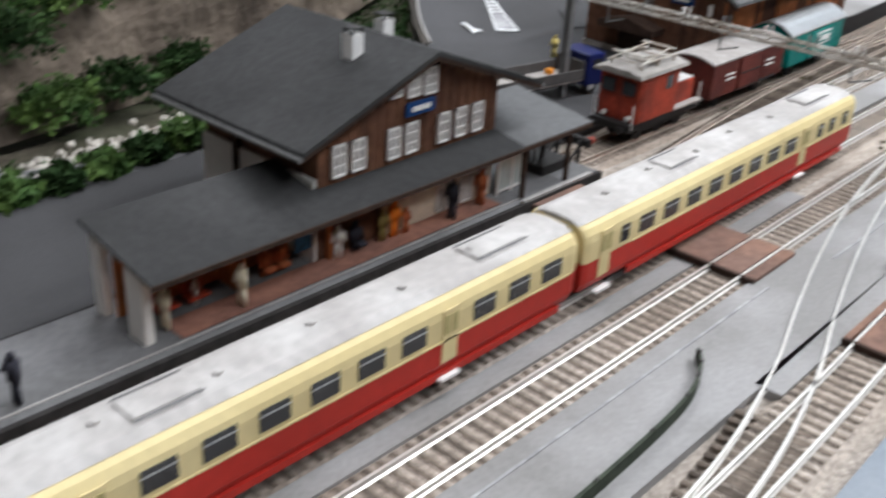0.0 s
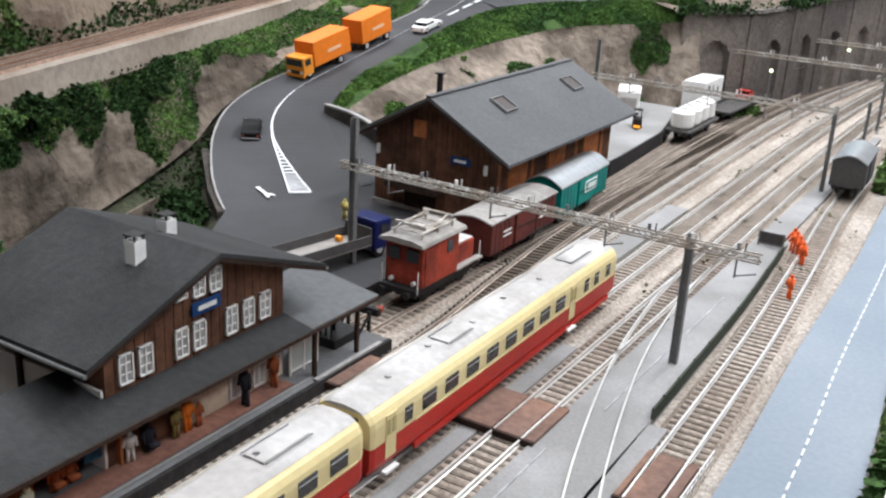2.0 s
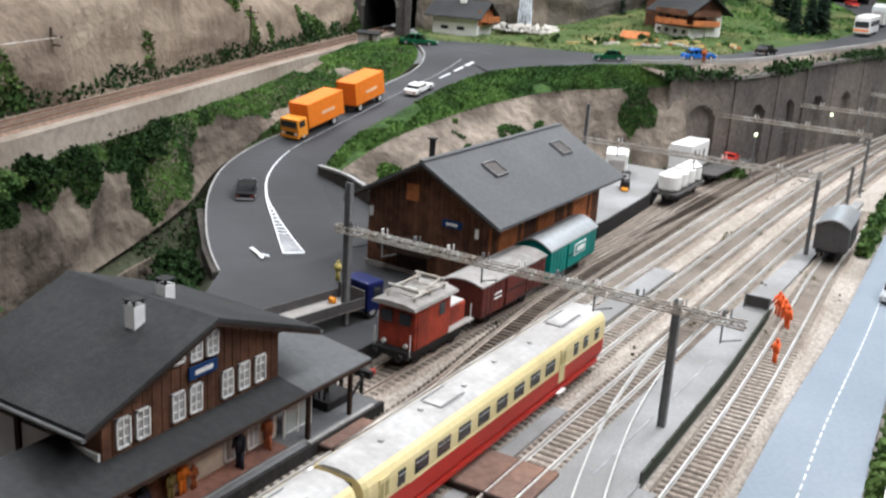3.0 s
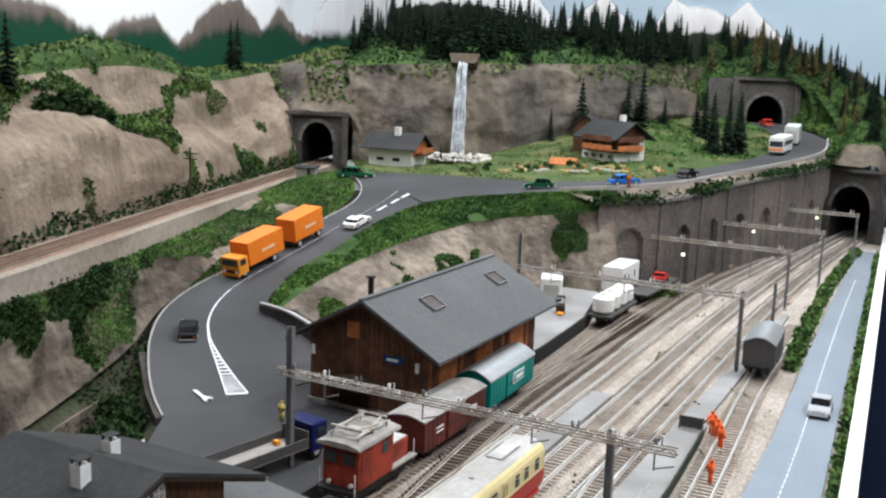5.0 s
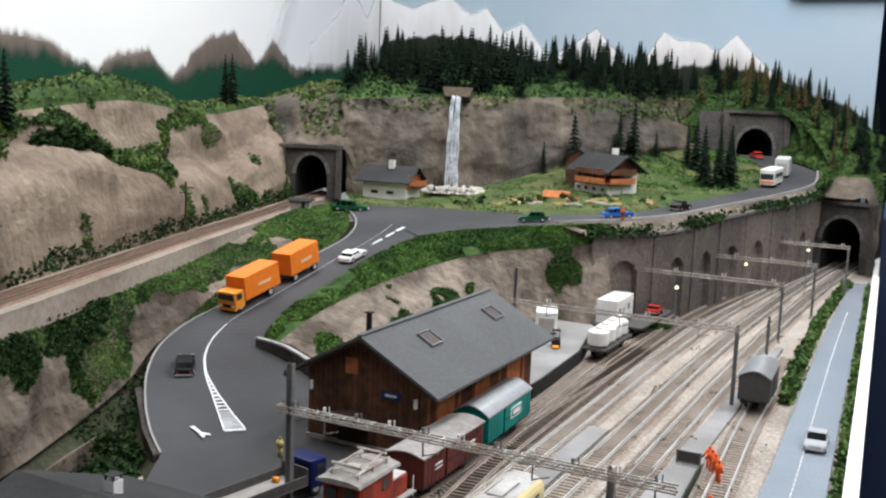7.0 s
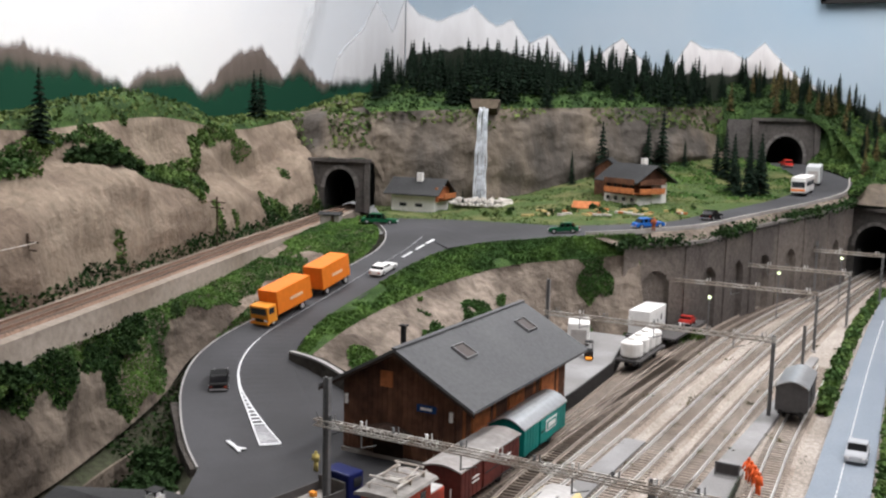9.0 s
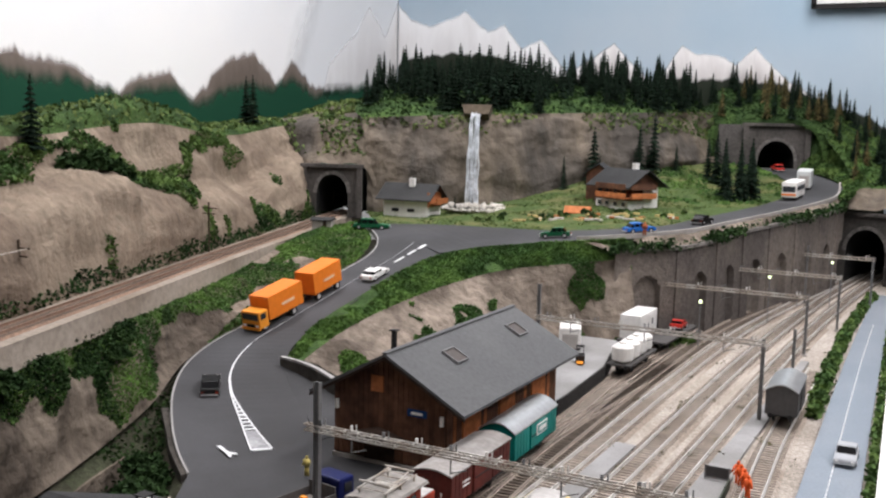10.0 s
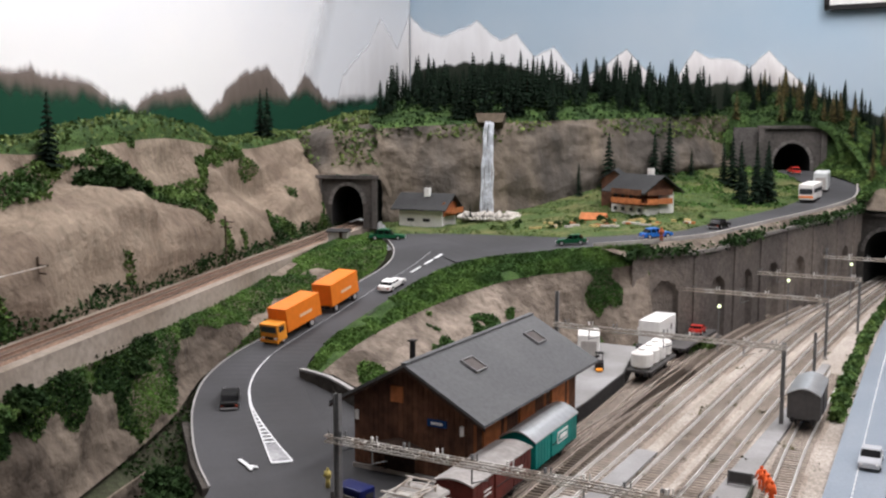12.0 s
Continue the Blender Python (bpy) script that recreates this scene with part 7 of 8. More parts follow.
def loco():
    th = thing("shunting_locomotive", "weathered red electric shunter with a roof pantograph", "locomotive", pose(-0.088, 0.176, 0))
    part("frame", box(bmesh.new(), (0, 0.042, 0.0115), (0.029, 0.086, 0.005), bevel=0.0005), BLACK, th)
    part("cab", box(bmesh.new(), (0, 0.029, 0.0290), (0.0300, 0.046, 0.031), bevel=0.0008), LOCO_RED, th)
    part("hood", box(bmesh.new(), (0, 0.066, 0.0215), (0.0220, 0.030, 0.0165), bevel=0.0012), LOCO_RED, th)
    part("hood_lid", box(bmesh.new(), (0, 0.066, 0.0300), (0.0205, 0.028, 0.0012), bevel=0.0004), ROOF_WHITE, th)
    bm = bmesh.new()
    prism(bm, [(-0.0180, 0.0440), (0.0180, 0.0440), (0.0170, 0.0460), (0.008, 0.0478), (-0.008, 0.0478), (-0.0170, 0.0460)], 0.0005, 0.0575, "y")
    part("cab_roof", bm, mat("roof_weathered", (0.32, 0.30, 0.28), 0.7, vary=0.2, scale=200, bump=0.3), th, "weathered grey cab roof")
    for s in (-1, 1):
        part("cab_window", boxes(((s * 0.0151, 0.040, 0.0355), (0.0008, 0.007, 0.0085))), WINDOW, th)
        part("cab_door", boxes(((s * 0.0151, 0.0145, 0.0270), (0.0010, 0.012, 0.0250))), LOCO_RED, th)
        part("running_board", boxes(((s * 0.0135, 0.068, 0.0145), (0.005, 0.036, 0.0014))), CONCRETE, th)
        for y in (0.005, 0.0535):
            part("end_window", boxes(((s * 0.0075, y + (-1 if y < 0.03 else 1) * 0.0003, 0.0355), (0.009, 0.0008, 0.0085))), WINDOW, th)
        bm = bmesh.new()
        cyl(bm, (s * 0.009, 0.006, 0.0165), (s * 0.009, 0.0035, 0.0165), 0.0016, 10)
        part("headlight", bm, WHITE, th)
        for y in (0.0015, 0.0835):
            part("grab_rail", boxes(((s * 0.0145, y, 0.019), (0.0006, 0.0006, 0.016))), WHITE, th)
    for y in (0.018, 0.042, 0.066):
        bm = bmesh.new()
        for s in (-1, 1):
            cyl(bm, (s * 0.0075, y, 0.0065), (s * 0.0100, y, 0.0065), 0.0066, 18)
        part("wheelset", bm, BLACK, th)
    part("bogie_side", boxes(((0.0122, 0.042, 0.0075), (0.0012, 0.062, 0.003)), ((-0.0122, 0.042, 0.0075), (0.0012, 0.062, 0.003))), BLACK, th)
    pan = part("pantograph", boxes(((0, 0.029, 0.0486), (0.018, 0.010, 0.0012))), BEAM, th, "folded pale pantograph")

    def rod(p, q, r):
        part("rod", cyl(bmesh.new(), p, q, r, 6), BEAM, pan)

    for s in (-1, 1):
        rod((s * 0.011, 0.006, 0.0508), (s * 0.011, 0.052, 0.0508), 0.0006)
        for y in (0.010, 0.029, 0.048):
            rod((s * 0.011, y, 0.0468), (s * 0.011, y, 0.0508), 0.0009)
        rod((s * 0.011, 0.010, 0.0508), (s * 0.008, 0.046, 0.0548), 0.0006)
        rod((s * 0.011, 0.048, 0.0508), (s * 0.008, 0.012, 0.0548), 0.0006)
    for y in (0.010, 0.020, 0.029, 0.038, 0.048):
        rod((-0.011, y, 0.0508), (0.011, y, 0.0508), 0.0005)
    for y in (0.012, 0.046):
        rod((-0.012, y, 0.0550), (0.012, y, 0.0550), 0.0009)
    buffers(th, ((-0.001, -1), (0.085, 1)))
    return th


loco()
v = box_van("covered_wagon", "oxide-brown covered goods wagon with a grey roof", pose(-0.088, 0.272, 0), 0.108, 0.0163, 0.0250, OXIDE, mat("wagon_roof", (0.36, 0.34, 0.325), 0.7, vary=0.15, scale=200, bump=0.2, second=(0.27, 0.25, 0.235), mix_scale=25), 0.0035)
for y in (0.024, 0.084):
    for z in (0.026, 0.0225):
        part("letter_bar", boxes(((0.0174, y, z), (0.0004, 0.012, 0.0013))), PLASTER, v)
v = box_van("refrigerator_wagon", "teal refrigerator wagon with a rounded silver roof", pose(-0.090, 0.394, 0, 0, 0, 1.5), 0.104, 0.0165, 0.0245, TEAL, ALU, 0.0080)
part("emblem", boxes(((0.0184, 0.062, 0.026), (0.0004, 0.026, 0.0105))), WHITE, v)
part("emblem_field", boxes(((0.0187, 0.062, 0.026), (0.0004, 0.022, 0.0075))), TEAL, v)
part("letter_bar", boxes(((0.0190, 0.062, 0.026), (0.0004, 0.017, 0.0042))), WHITE, v)
v = box_van("covered_wagon", "dark grey van with a rounded metal roof", pose(0.104, 0.668, 0, 0, 0, 2.5), 0.078, 0.0155, 0.0255, WAGON_GREY, ALU, 0.0065)


def flat_wagon(label, m, length):
    th = thing("flat_wagon", label, "goods wagon", m, group="wagons in the yard")
    part("deck", box(bmesh.new(), (0, length / 2, 0.0125), (0.031, length, 0.003), bevel=0.0004), WAGON_GREY, th)
    wheels(th, length * 0.22, length * 0.78)
    buffers(th, ((0, -1), (length, 1)))
    return th


flat_wagon("short flat wagon under white silo tanks", pose(-0.104, 0.775, 0), 0.110)
for k in range(4):
    bm = bmesh.new()
    for a, b, r0, r1 in ((0.0140, 0.018, 0.009, 0.0134), (0.018, 0.033, 0.0134, 0.0134), (0.033, 0.0372, 0.0134, 0.008), (0.0372, 0.0395, 0.005, 0.005)):
        cyl(bm, (0, 0, a), (0, 0, b), r0, 18, r1)
    tk = tagged(part("silo_tank", bm, PLASTER), "white upright silo tank on a flat wagon", "tank", "silo tanks on the wagon")
    tk.location = (-0.104, 0.790 + 0.0265 * k, 0)
flat_wagon("long flat wagon with a small red tractor", pose(-0.1025, 0.925, 0, 0, 0, -2), 0.150)
track([(-0.137, 0.90, 0), (-0.137, 0.98, 0), (-0.135, 1.05, 0)], "short dead-end track beside the loading ramp", RAIL_RUST, near=(9, 10))
flat_wagon("flat wagon carrying a white container", pose(-0.137, 0.912, 0), 0.100)
ct = thing("container", "white box container on the flat wagon", "container", pose(-0.137, 0.922, 0.0142))
part("body", box(bmesh.new(), (0, 0.04, 0.0165), (0.029, 0.078, 0.032), bevel=0.0005), WHITE, ct)
for k in range(14):
    part("rib", boxes(((0.0147, 0.0045 + k * 0.0055, 0.0165), (0.0008, 0.0018, 0.029))), WHITE, ct)
part("emblem", boxes(((0.0153, 0.055, 0.018), (0.0004, 0.005, 0.008))), WAGON_GREY, ct)

# buffer stop and crane post at the end of the loading track
bs = thing("buffer_stop", "black iron buffer stop at the track's end", "buffer stop", pose(-0.088, 0.136, 0))
part("beam", box(bmesh.new(), (0, 0, 0.012), (0.026, 0.004, 0.005), bevel=0.0004), BLACK, bs)
for s in (-1, 1):
    bm = bmesh.new()
    box(bm, (s * 0.008, -0.004, 0.006), (0.0018, 0.0018, 0.014))
    cyl(bm, (s * 0.008, -0.018, -0.002), (s * 0.008, -0.002, 0.012), 0.0009, 6)
    part("strut", bm, BLACK, bs)
    bm = bmesh.new()
    cyl(bm, (s * 0.010, 0.002, 0.012), (s * 0.010, 0.006, 0.012), 0.0024, 12)
    part("buffer", bm, LOCO_RED, bs)
wc = thing("water_crane", "black iron lamp and crane group beside the buffer stop", "crane", pose(-0.088, 0.106, 0.0016))
bm = bmesh.new()
cyl(bm, (0, 0, 0), (0, 0, 0.024), 0.0016, 8)
cyl(bm, (0, 0, 0.022), (0.012, 0.002, 0.024), 0.0010, 8)
bmesh.ops.create_uvsphere(bm, u_segments=10, v_segments=6, radius=0.0034, matrix=Matrix.Translation((0, 0, 0.0255)))
part("column", bm, BLACK, wc)
part("plinth", box(bmesh.new(), (0, 0, 0.003), (0.022, 0.026, 0.006), bevel=0.0006), BLACK, wc)
for k in range(5):
    part("spoke", boxes(((-0.010 + k * 0.004, -0.010, 0.010), (0.0010, 0.0010, 0.014))), BLACK, wc)

# ---- road vehicles ----
def on_road(left, right, s, f, lift=0.0):
    L, R = resample(left, 200), resample(right, 200)
    k = int(s * 199)
    p = L[k].lerp(R[k], f)
    q = L[min(k + 6, 199)].lerp(R[min(k + 6, 199)], f)
    d = q - p
    return Matrix.Translation(p + Vector((0, 0, lift))) @ d.to_track_quat("Y", "Z").to_matrix().to_4x4()


def tyre_row(th, xs, ys, r=0.0042, w=0.0030, rim=True):
    for x in xs:
        for y in ys:
            bm = bmesh.new()
            s = 1 if x > 0 else -1
            cyl(bm, (x - s * w, y, r), (x, y, r), r, 16)
            wh = part("wheel", bm, BLACK, th)
            bm = bmesh.new()
            cyl(bm, (x - s * 0.0003, y, r), (x + s * 0.0003, y, r), r * 0.55, 12)
            part("rim", bm, SILVER, wh)


def car(label, m, paint, length=0.047, w=0.0192, h=0.0150, group="cars on the roads"):
    """A saloon whose front looks along +y."""
    th = thing("car", label, "car", m, group)
    L = length
    side = [(-L / 2, 0.0030), (L / 2, 0.0030), (L / 2, 0.0068), (L / 2 - 0.002, 0.0082), (L * 0.20, 0.0092), (-L * 0.36, 0.0094), (-L / 2 + 0.001, 0.0086)]
    bm = bmesh.new()
    prism(bm, side, -w / 2, w / 2, "x")
    bmesh.ops.bevel(bm, geom=list(bm.edges), offset=0.0009, segments=2, affect="EDGES")
    part("body", bm, paint, th)
    cab = [(-L * 0.38, 0.0090), (L * 0.19, 0.0090), (L * 0.06, h - 0.0008), (L * 0.02, h), (-L * 0.22, h), (-L * 0.28, h - 0.0008)]
    bm = bmesh.new()
    prism(bm, cab, -w * 0.43, w * 0.43, "x")
    part("glasshouse", bm, CAR_GLASS, th, "dark glazed cabin")
    bm = bmesh.new()
    prism(bm, [(L * 0.055, h - 0.0006), (L * 0.02, h + 0.0004), (-L * 0.22, h + 0.0004), (-L * 0.275, h - 0.0006)], -w * 0.435, w * 0.435, "x")
    part("roof", bm, paint, th)
    for a in (0.13, -0.10, -0.33):
        for s in (-1, 1):
            part("pillar", boxes(((s * w * 0.425, L * a * 0.72, (h + 0.009) / 2), (0.0008, 0.0012, h - 0.009))), paint, th)
    tyre_row(th, (-w / 2 - 0.0002, w / 2 + 0.0002), (-L * 0.31, L * 0.31), 0.0036, 0.0026)
    for s in (-1, 1):
        part("headlight", boxes(((s * w * 0.36, L / 2 + 0.0001, 0.0062), (0.003, 0.0008, 0.0018))), WHITE, th)
        part("tail_light", boxes(((s * w * 0.38, -L / 2 - 0.0001, 0.0065), (0.0026, 0.0008, 0.0016))), LOCO_RED, th)
    for s in (-1, 1):
        part("bumper", boxes(((0, s * (L / 2 + 0.0004), 0.0040), (w * 0.92, 0.001, 0.0012))), SILVER, th)
    return th


FLIP = Matrix.Rotation(math.pi, 4, "Z")
car("glossy black car on the bend", on_road(RAMP_L, RAMP_R, 0.278, 0.31), CAR_BLACK, 0.046)
car("white sports car on the climbing road", on_road(RAMP_L, RAMP_R, 0.735, 0.72), WHITE, 0.046, 0.0195, 0.0128)
car("dark green car on the upper road", on_road(UPPER_L, UPPER_R, 0.25, 0.70) @ FLIP, mat("car_dark_green", (0, 0, 0)), 0.045)
car("bright blue car on the upper road", on_road(UPPER_L, UPPER_R, 0.385, 0.55), BLUE_CAR, 0.048)
car("black car with a pale roof on the upper road", on_road(UPPER_L, UPPER_R, 0.52, 0.5), CAR_BLACK, 0.046)
car("small red car at the tunnel mouth", on_road(UPPER_L, UPPER_R, 0.975, 0.3), RED, 0.040)
car("silver grey car on the front road", pose(0.1765, 0.588, 0.0002, 0, 0, 182), mat("car_silver_grey", (0.36, 0.37, 0.39), 0.4, vary=0.05, bump=0, spec=0.3), 0.046)
car("long green estate car by the junction", pose(-0.630, 1.045, 0.1195, 0, 0, -66), CAR_GREEN, 0.062, 0.022, 0.017)


DRESS_PALE = mat("pale_lettering", (0.8, 0.52, 0.34), 0.6, vary=0.1, bump=0)


def lorry():
    th = thing("box_lorry", "orange box lorry with a yellow cab", "lorry", on_road(RAMP_L, RAMP_R, 0.502, 0.27) )
    part("cab", box(bmesh.new(), (0, 0.009, 0.0150), (0.0275, 0.017, 0.0215), bevel=0.0014), YELLOW, th, "yellow cab")
    part("windscreen", boxes(((0, 0.0003, 0.0195), (0.0235, 0.0008, 0.0075))), WINDOW, th)
    for s in (-1, 1):
        part("side_window", boxes(((s * 0.0138, 0.008, 0.0195), (0.0008, 0.009, 0.0070))), WINDOW, th)
        part("headlight", boxes(((s * 0.0095, 0.0002, 0.0085), (0.004, 0.001, 0.0022))), WHITE, th)
    part("grille", boxes(((0, 0.0002, 0.0085), (0.012, 0.0009, 0.004))), BLACK, th)
    part("bumper", boxes(((0, 0.0, 0.0048), (0.0275, 0.0022, 0.0030))), YELLOW, th)
    part("cargo_box", box(bmesh.new(), (0, 0.052, 0.0245), (0.0290, 0.066, 0.0290), bevel=0.0006), ORANGE, th)
    for s in (-1, 1):
        part("emblem", boxes(((s * 0.0147, 0.055, 0.0225), (0.0004, 0.024, 0.0034))), DRESS_PALE, th)
    part("chassis", boxes(((0, 0.048, 0.0078), (0.012, 0.076, 0.003))), BLACK, th)
    tyre_row(th, (-0.0132, 0.0132), (0.010, 0.066), 0.0056, 0.0036)
    tr = thing("lorry_trailer", "orange box trailer behind the lorry", "trailer", on_road(RAMP_L, RAMP_R, 0.630, 0.27))
    part("cargo_box", box(bmesh.new(), (0, 0.034, 0.0245), (0.0290, 0.064, 0.0290), bevel=0.0006), ORANGE, tr)
    for s in (-1, 1):
        part("emblem", boxes(((s * 0.0147, 0.036, 0.0225), (0.0004, 0.024, 0.0034))), DRESS_PALE, tr)
    part("chassis", boxes(((0, 0.032, 0.0078), (0.012, 0.06, 0.003)), ((0, -0.004, 0.0075), (0.002, 0.014, 0.0015))), BLACK, tr)
    tyre_row(tr, (-0.0132, 0.0132), (0.012, 0.056), 0.0056, 0.0036)


lorry()


def tipper():
    th = thing("flatbed_lorry", "blue flatbed lorry parked behind the station", "lorry", pose(-0.150, 0.240, 0.0085, 0, 0, 170) )
    part("cab", box(bmesh.new(), (0, 0.0085, 0.0165), (0.0275, 0.017, 0.0230), bevel=0.0020), BLUE, th, "glossy blue cab")
    part("windscreen", boxes(((0, -0.0002, 0.0205), (0.0230, 0.0008, 0.0080))), WINDOW, th)
    for s in (-1, 1):
        part("side_window", boxes(((s * 0.0138, 0.007, 0.0205), (0.0008, 0.008, 0.0070))), WINDOW, th)
        part("drop_side", boxes(((s * 0.0135, 0.064, 0.0150), (0.0012, 0.088, 0.0070))), WAGON_GREY, th)
    part("bed", boxes(((0, 0.064, 0.0110), (0.0272, 0.088, 0.0016))), CONCRETE, th, "pale worn load bed")
    part("tail_board", boxes(((0, 0.108, 0.0150), (0.0272, 0.0012, 0.0070))), WAGON_GREY, th)
    part("head_board", boxes(((0, 0.0205, 0.0175), (0.0272, 0.0012, 0.0120))), WAGON_GREY, th)
    part("chassis", boxes(((0, 0.056, 0.0075), (0.012, 0.100, 0.003))), BLACK, th)
    tyre_row(th, (-0.0132, 0.0132), (0.011, 0.076, 0.089), 0.0056, 0.0036)
    part("crate", box(bmesh.new(), (0.006, 0.034, 0.0138), (0.005, 0.004, 0.0035), bevel=0.0004), YELLOW, th)


tipper()


def coach_bus(label, m, body_mat, L, h, glass=True, cat="bus"):
    th = thing("bus" if cat == "bus" else "van_lorry", label, cat, m)
    part("body", box(bmesh.new(), (0, 0, 0.004 + h / 2), (0.028, L, h), bevel=0.0024), body_mat, th)
    if glass:
        for s in (-1, 1):
            for k in range(5):
                part("window", boxes(((s * 0.0141, -L * 0.36 + k * L * 0.18, h * 0.72), (0.0006, L * 0.15, h * 0.28))), WINDOW, th)
        part("windscreen", boxes(((0, -L / 2 - 0.0002, h * 0.68), (0.024, 0.0008, h * 0.36))), WINDOW, th)
        part("stripe", boxes(((0, -L / 2 - 0.0002, h * 0.33), (0.026, 0.0008, h * 0.12))), ORANGE, th)
    else:
        part("door", boxes(((0, -L / 2 - 0.0002, h * 0.5), (0.020, 0.0008, h * 0.7))), CONCRETE, th)
    tyre_row(th, (-0.0135, 0.0135), (-L * 0.30, L * 0.30), 0.0052, 0.0034)
    return th


coach_bus("cream touring coach coming down the mountain road", pose(-0.050, 1.665, 0.1685, 2, 0, -2), PLASTER, 0.085, 0.030)
coach_bus("pale grey box lorry on the mountain road", pose(-0.048, 1.79, 0.1815, 4, 0, 4), mat("pale_grey_paint", (0.55, 0.57, 0.56), 0.5, vary=0.05, bump=0), 0.062, 0.034, False, "lorry")
coach_bus("white delivery van on the loading ramp", pose(-0.190, 0.835, 0.0132, 0, 0, 20), PLASTER, 0.050, 0.026, False, "van")
# fork lift on the ramp
fl = thing("fork_lift", "small black and yellow fork lift on the ramp", "fork lift", pose(-0.150, 0.765, 0.0132, 0, 0, 20))
part("body", box(bmesh.new(), (0, 0, 0.006), (0.011, 0.018, 0.007), bevel=0.0008), BLACK, fl)
part("guard", boxes(((0.004, 0, 0.014), (0.0008, 0.0008, 0.012)), ((-0.004, 0, 0.014), (0.0008, 0.0008, 0.012)), ((0, 0, 0.020), (0.010, 0.010, 0.0010))), BLACK, fl)
part("fork", boxes(((0, -0.014, 0.0022), (0.008, 0.012, 0.0014))), YELLOW, fl)
tyre_row(fl, (-0.0055, 0.0055), (-0.006, 0.006), 0.0030, 0.0020)
rc = car("small red tractor car on the flat wagon", pose(-0.099, 1.032, 0.0142), RED, 0.034, 0.018, 0.013)

# ---- plain model figures, one mesh each ----
def figurine(x, y, z, material, label, h=0.0205, seated=False, rz=0.0, arms=False):
    bm = bmesh.new()
    leg = h * 0.46
    if seated:
        leg = h * 0.2
    for s in (-1, 1):
        cyl(bm, (s * h * 0.075, 0, 0), (s * h * 0.06, 0, leg), h * 0.055, 7)
    cyl(bm, (0, 0, leg), (0, 0, leg + h * 0.36), h * 0.115, 9, h * 0.14)
    for s in (-1, 1):
        cyl(bm, (s * h * 0.15, 0, leg + h * 0.33), (s * h * (0.28 if arms else 0.18), -h * 0.06, leg + h * 0.05), h * 0.042, 6)
    cyl(bm, (0, 0, leg + h * 0.36), (0, 0, leg + h * 0.40), h * 0.05, 7)
    bmesh.ops.create_uvsphere(bm, u_segments=9, v_segments=7, radius=h * 0.075, matrix=Matrix.Translation((0, 0, leg + h * 0.465)))
    if seated:
        box(bm, (0, -h * 0.12, leg), (h * 0.24, h * 0.3, h * 0.1))
    ob = part("figurine", bm, material, smooth=True)
    ob.matrix_basis = pose(x, y, z, 0, 0, rz)
    return tagged(ob, label, "figurine", "model figures")


DRESS = mat("cream_dress", (0.72, 0.66, 0.5), 0.8, vary=0.1, bump=0)
DARK_SUIT = mat("dark_suit", (0.03, 0.03, 0.04), 0.8, vary=0.1, bump=0)
OLIVE = mat("olive_coat", (0.24, 0.18, 0.06), 0.8, vary=0.2, bump=0)
RUST = mat("rust_coat", (0.42, 0.12, 0.05), 0.8, vary=0.2, bump=0)
PZ = 0.0024
figurine(-0.079, -0.156, PZ, DRESS, "plain model figure in a cream dress on the platform")
figurine(-0.073, -0.122, PZ, DRESS, "plain model figure with a pale bag on the platform")
figurine(-0.087, -0.136, PZ, PLASTER, "plain pale model figure under the canopy", 0.012)
figurine(-0.088, -0.098, PZ, RUST, "plain seated model figure in red", seated=True, rz=90)
figurine(-0.088, -0.090, PZ, RUST, "plain seated model figure in rust red", seated=True, rz=90)
figurine(-0.079, -0.062, PZ, PLASTER, "plain model figure in pale clothes by the poster", 0.017, rz=60)
figurine(-0.080, -0.050, PZ, DARK_SUIT, "plain seated model figure in dark clothes", seated=True, rz=90)
figurine(-0.078, -0.034, PZ, OLIVE, "plain model figure in an olive coat", 0.017, rz=90)
figurine(-0.078, -0.026, PZ, ORANGE, "plain model figure in an orange coat", 0.019, rz=90)
figurine(-0.077, -0.019, PZ, RUST, "plain small model figure in rust red", 0.014, rz=90)
figurine(-0.073, 0.011, PZ, DARK_SUIT, "plain model figure in a dark uniform", 0.022)
figurine(-0.075, 0.036, PZ, RUST, "plain model figure in reddish brown", 0.020)
figurine(-0.071, -0.223, PZ, DARK_SUIT, "plain model figure in a dark suit on the platform", 0.0215, arms=True)
figurine(-0.211, 0.280, 0.0078, mat("yellow_vest", (0.62, 0.50, 0.16), 0.7, vary=0.4, scale=420, bump=0), "plain model figure in yellow on the forecourt", 0.0175)
figurine(-0.124, 0.607, 0.0132, YELLOW, "plain model figure in yellow on the ramp", 0.0205)
for x, y in ((0.103, 0.480), (0.108, 0.470), (0.114, 0.455), (0.124, 0.373), (0.099, 0.488)):
    figurine(x, y, -0.0045, ORANGE_VEST, "plain track worker figure in bright orange", 0.0205, arms=True, rz=random.uniform(0, 360))
figurine(0.172, 0.022, 0.0004, TIMBER, "plain brown model figure on the front road", 0.018, arms=True)
figurine(-0.152, 1.02, 0.146, RUST, "plain reddish model figure on the road verge", 0.02)

# ---- fences, sign, poles ----
def low_fence(line, h, label):
    pts = resample(line, 40)
    th = thing("low_fence", label, "fence")
    bm = bmesh.new()
    slab(bm, [p + Vector((-0.0007, 0, h)) for p in pts], [p + Vector((0.0007, 0, h)) for p in pts], h)
    part("mesh_panel", bm, mat("fence_green", (0.045, 0.055, 0.04), 0.8, vary=0.3, scale=300, bump=0.4), th)
    for p in pts[::4]:
        part("post", boxes(((p.x, p.y, p.z + h * 0.55), (0.0012, 0.0012, h * 1.15))), WAGON_GREY, th)


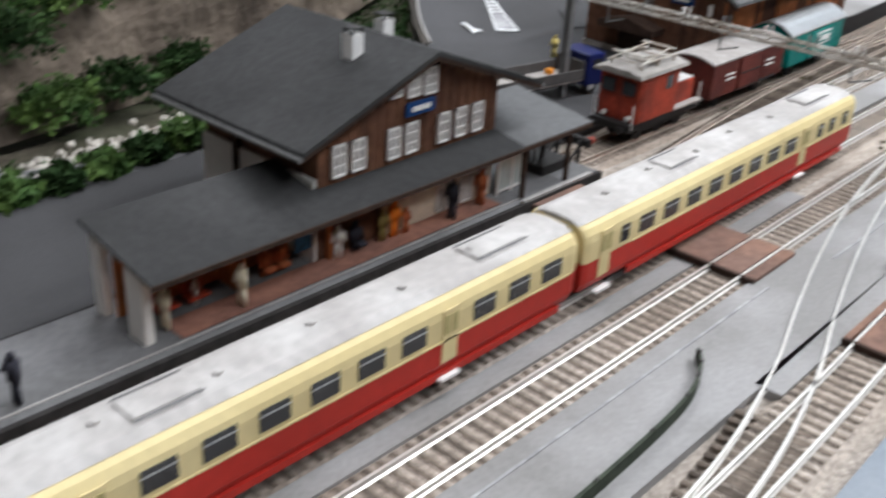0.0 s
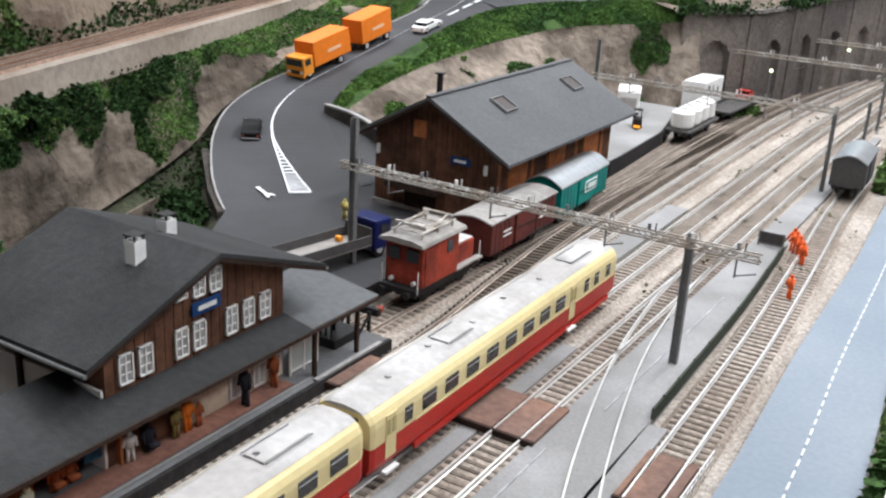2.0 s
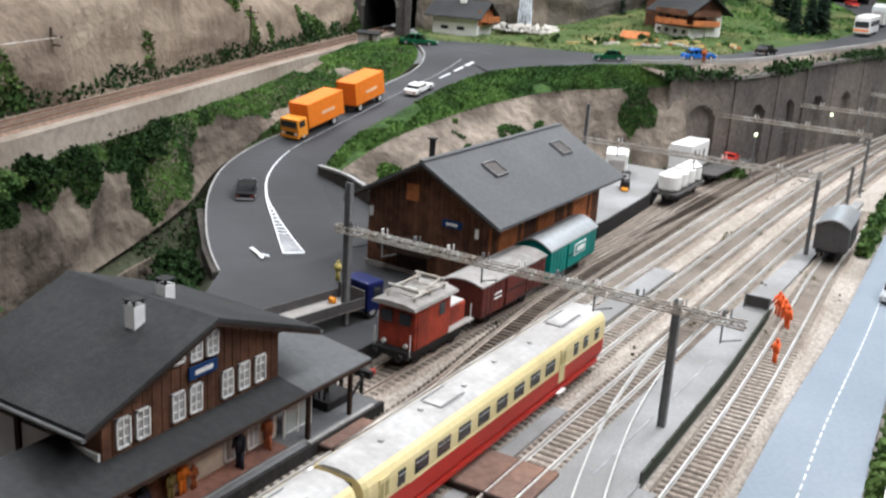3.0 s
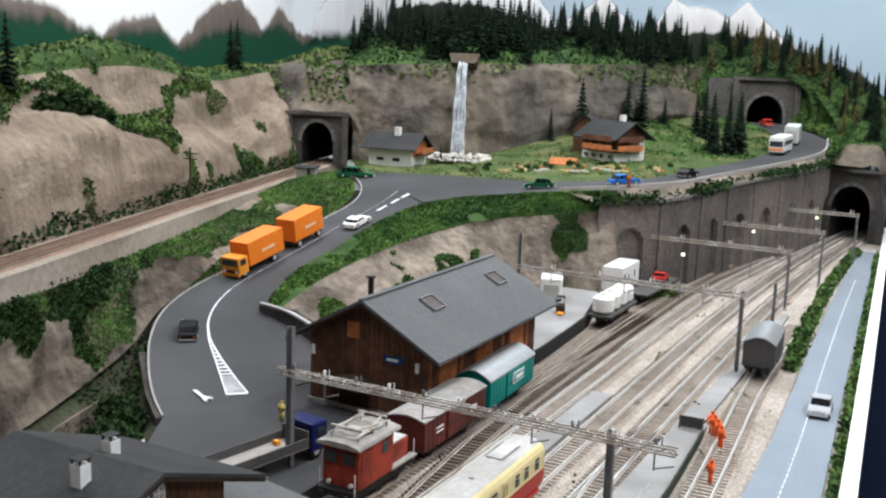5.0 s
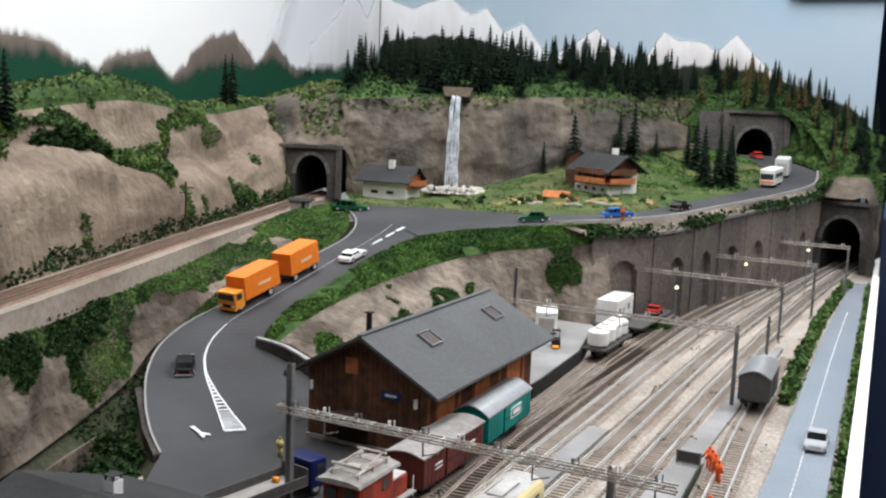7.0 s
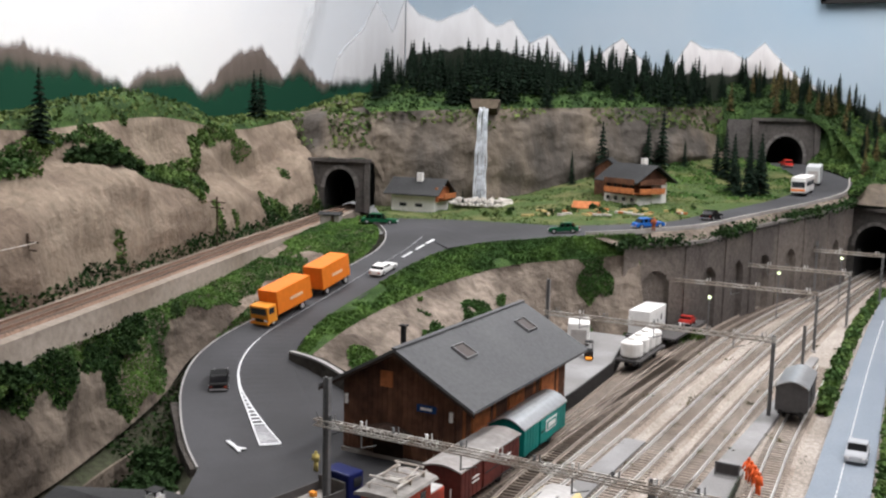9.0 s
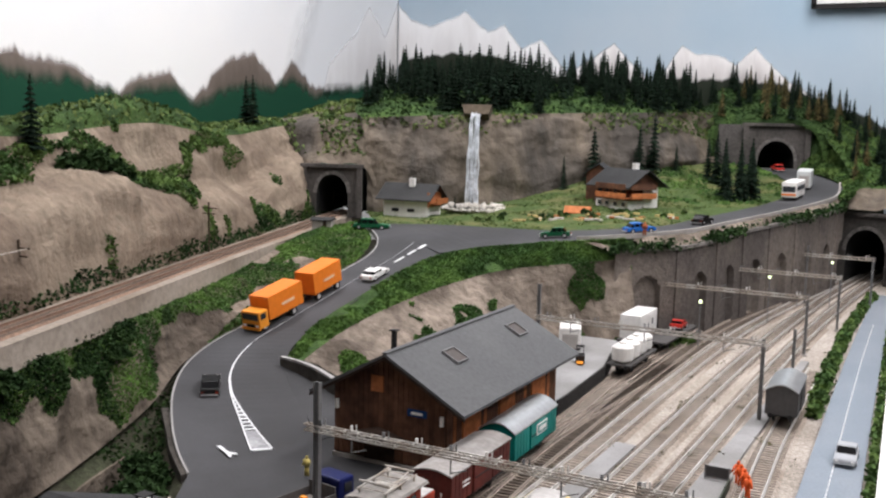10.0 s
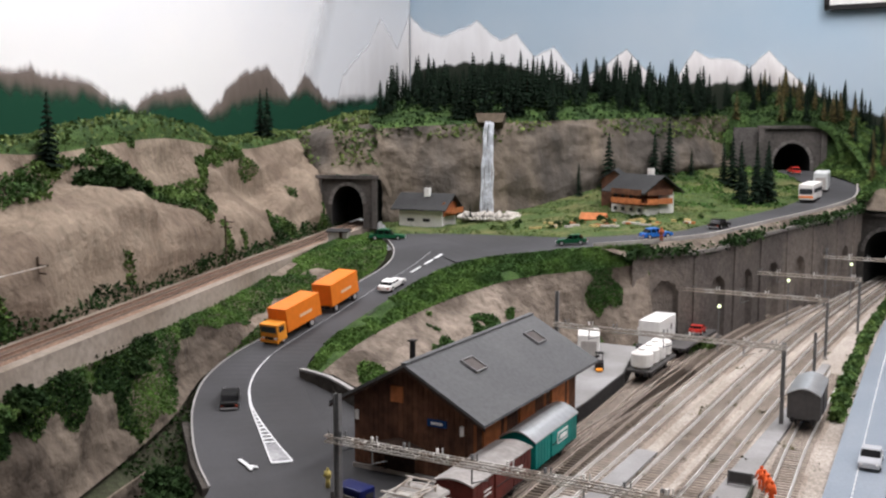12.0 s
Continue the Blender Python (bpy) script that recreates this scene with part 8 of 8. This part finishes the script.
low_fence([(0.107, 0.138, -0.004), (0.1055, 0.22, -0.004), (0.103, 0.33, -0.004), (0.0955, 0.47, -0.004)], 0.0085, "low dark green fence beside the siding")
low_fence([(0.103, -0.35, -0.004), (0.102, -0.2, -0.004), (0.101, -0.112, -0.004), (0.097, -0.045, -0.004), (0.089, -0.018, -0.004), (0.082, -0.008, -0.004)], 0.0085, "low dark curved fence on the tarmac")
sb = thing("notice_frame", "grey framed board beside the track", "sign board", pose(0.083, 0.478, -0.004))
part("frame", boxes(((0, 0, 0.014), (0.021, 0.0012, 0.0012)), ((0, 0, 0.004), (0.021, 0.0012, 0.0012)), ((-0.0102, 0, 0.007), (0.0012, 0.0012, 0.016)), ((0.0102, 0, 0.007), (0.0012, 0.0012, 0.016))), GREY_METAL, sb)
part("panel", boxes(((0, 0.0006, 0.009), (0.0195, 0.0005, 0.009))), WAGON_GREY, sb)
wf2 = thing("white_railing", "thin white railing beside the crossing", "railing")
for k in range(12):
    y = 0.045 + k * 0.006
    part("post", boxes(((0.1492, y, 0.003), (0.0006, 0.0006, 0.008))), WHITE, wf2)
for z in (0.0035, 0.0068):
    part("rail", boxes(((0.1492, 0.078, z), (0.0005, 0.068, 0.0005))), WHITE, wf2)
pl = thing("telegraph_pole", "wooden telegraph pole below the cliff", "pole", pose(-0.548, 0.275, 0.109))
bm = bmesh.new()
cyl(bm, (0, 0, 0), (0, 0, 0.072), 0.0012, 8)
part("pole", bm, BARK, pl)
part("crossarm", boxes(((0, 0, 0.064), (0.03, 0.0012, 0.0012)), ((0, 0, 0.056), (0.024, 0.0012, 0.0012))), BARK, pl)
p2 = copy_thing(pl, pose(-0.695, 0.715, 0.109))
for dx, dz in ((0.012, 0.064), (-0.009, 0.056)):
    part("wire", cyl(bmesh.new(), (dx, 0, dz), (dx + 0.16, -0.45, dz), 0.0006, 5), BEAM, pl, "pale overhead wire")

# ceiling lamp fixtures, unseen, one added over each light, fill lights included
for lx, ly, power in LAMPS:
    lf = thing("ceiling_lamp", "long unseen ceiling lamp with a white diffuser", "ceiling lamp", pose(lx, ly, 1.53), group="ceiling lamps")
    part("housing", boxes(((0, 0, 0.03), (0.34, 1.26, 0.05))), GREY_METAL, lf)
    part("diffuser", boxes(((0, 0, 0.0), (0.31, 1.22, 0.012))), glow("diffuser_white", (1, 1, 1), 2.0) if "diffuser_white" not in bpy.data.materials else bpy.data.materials["diffuser_white"], lf)
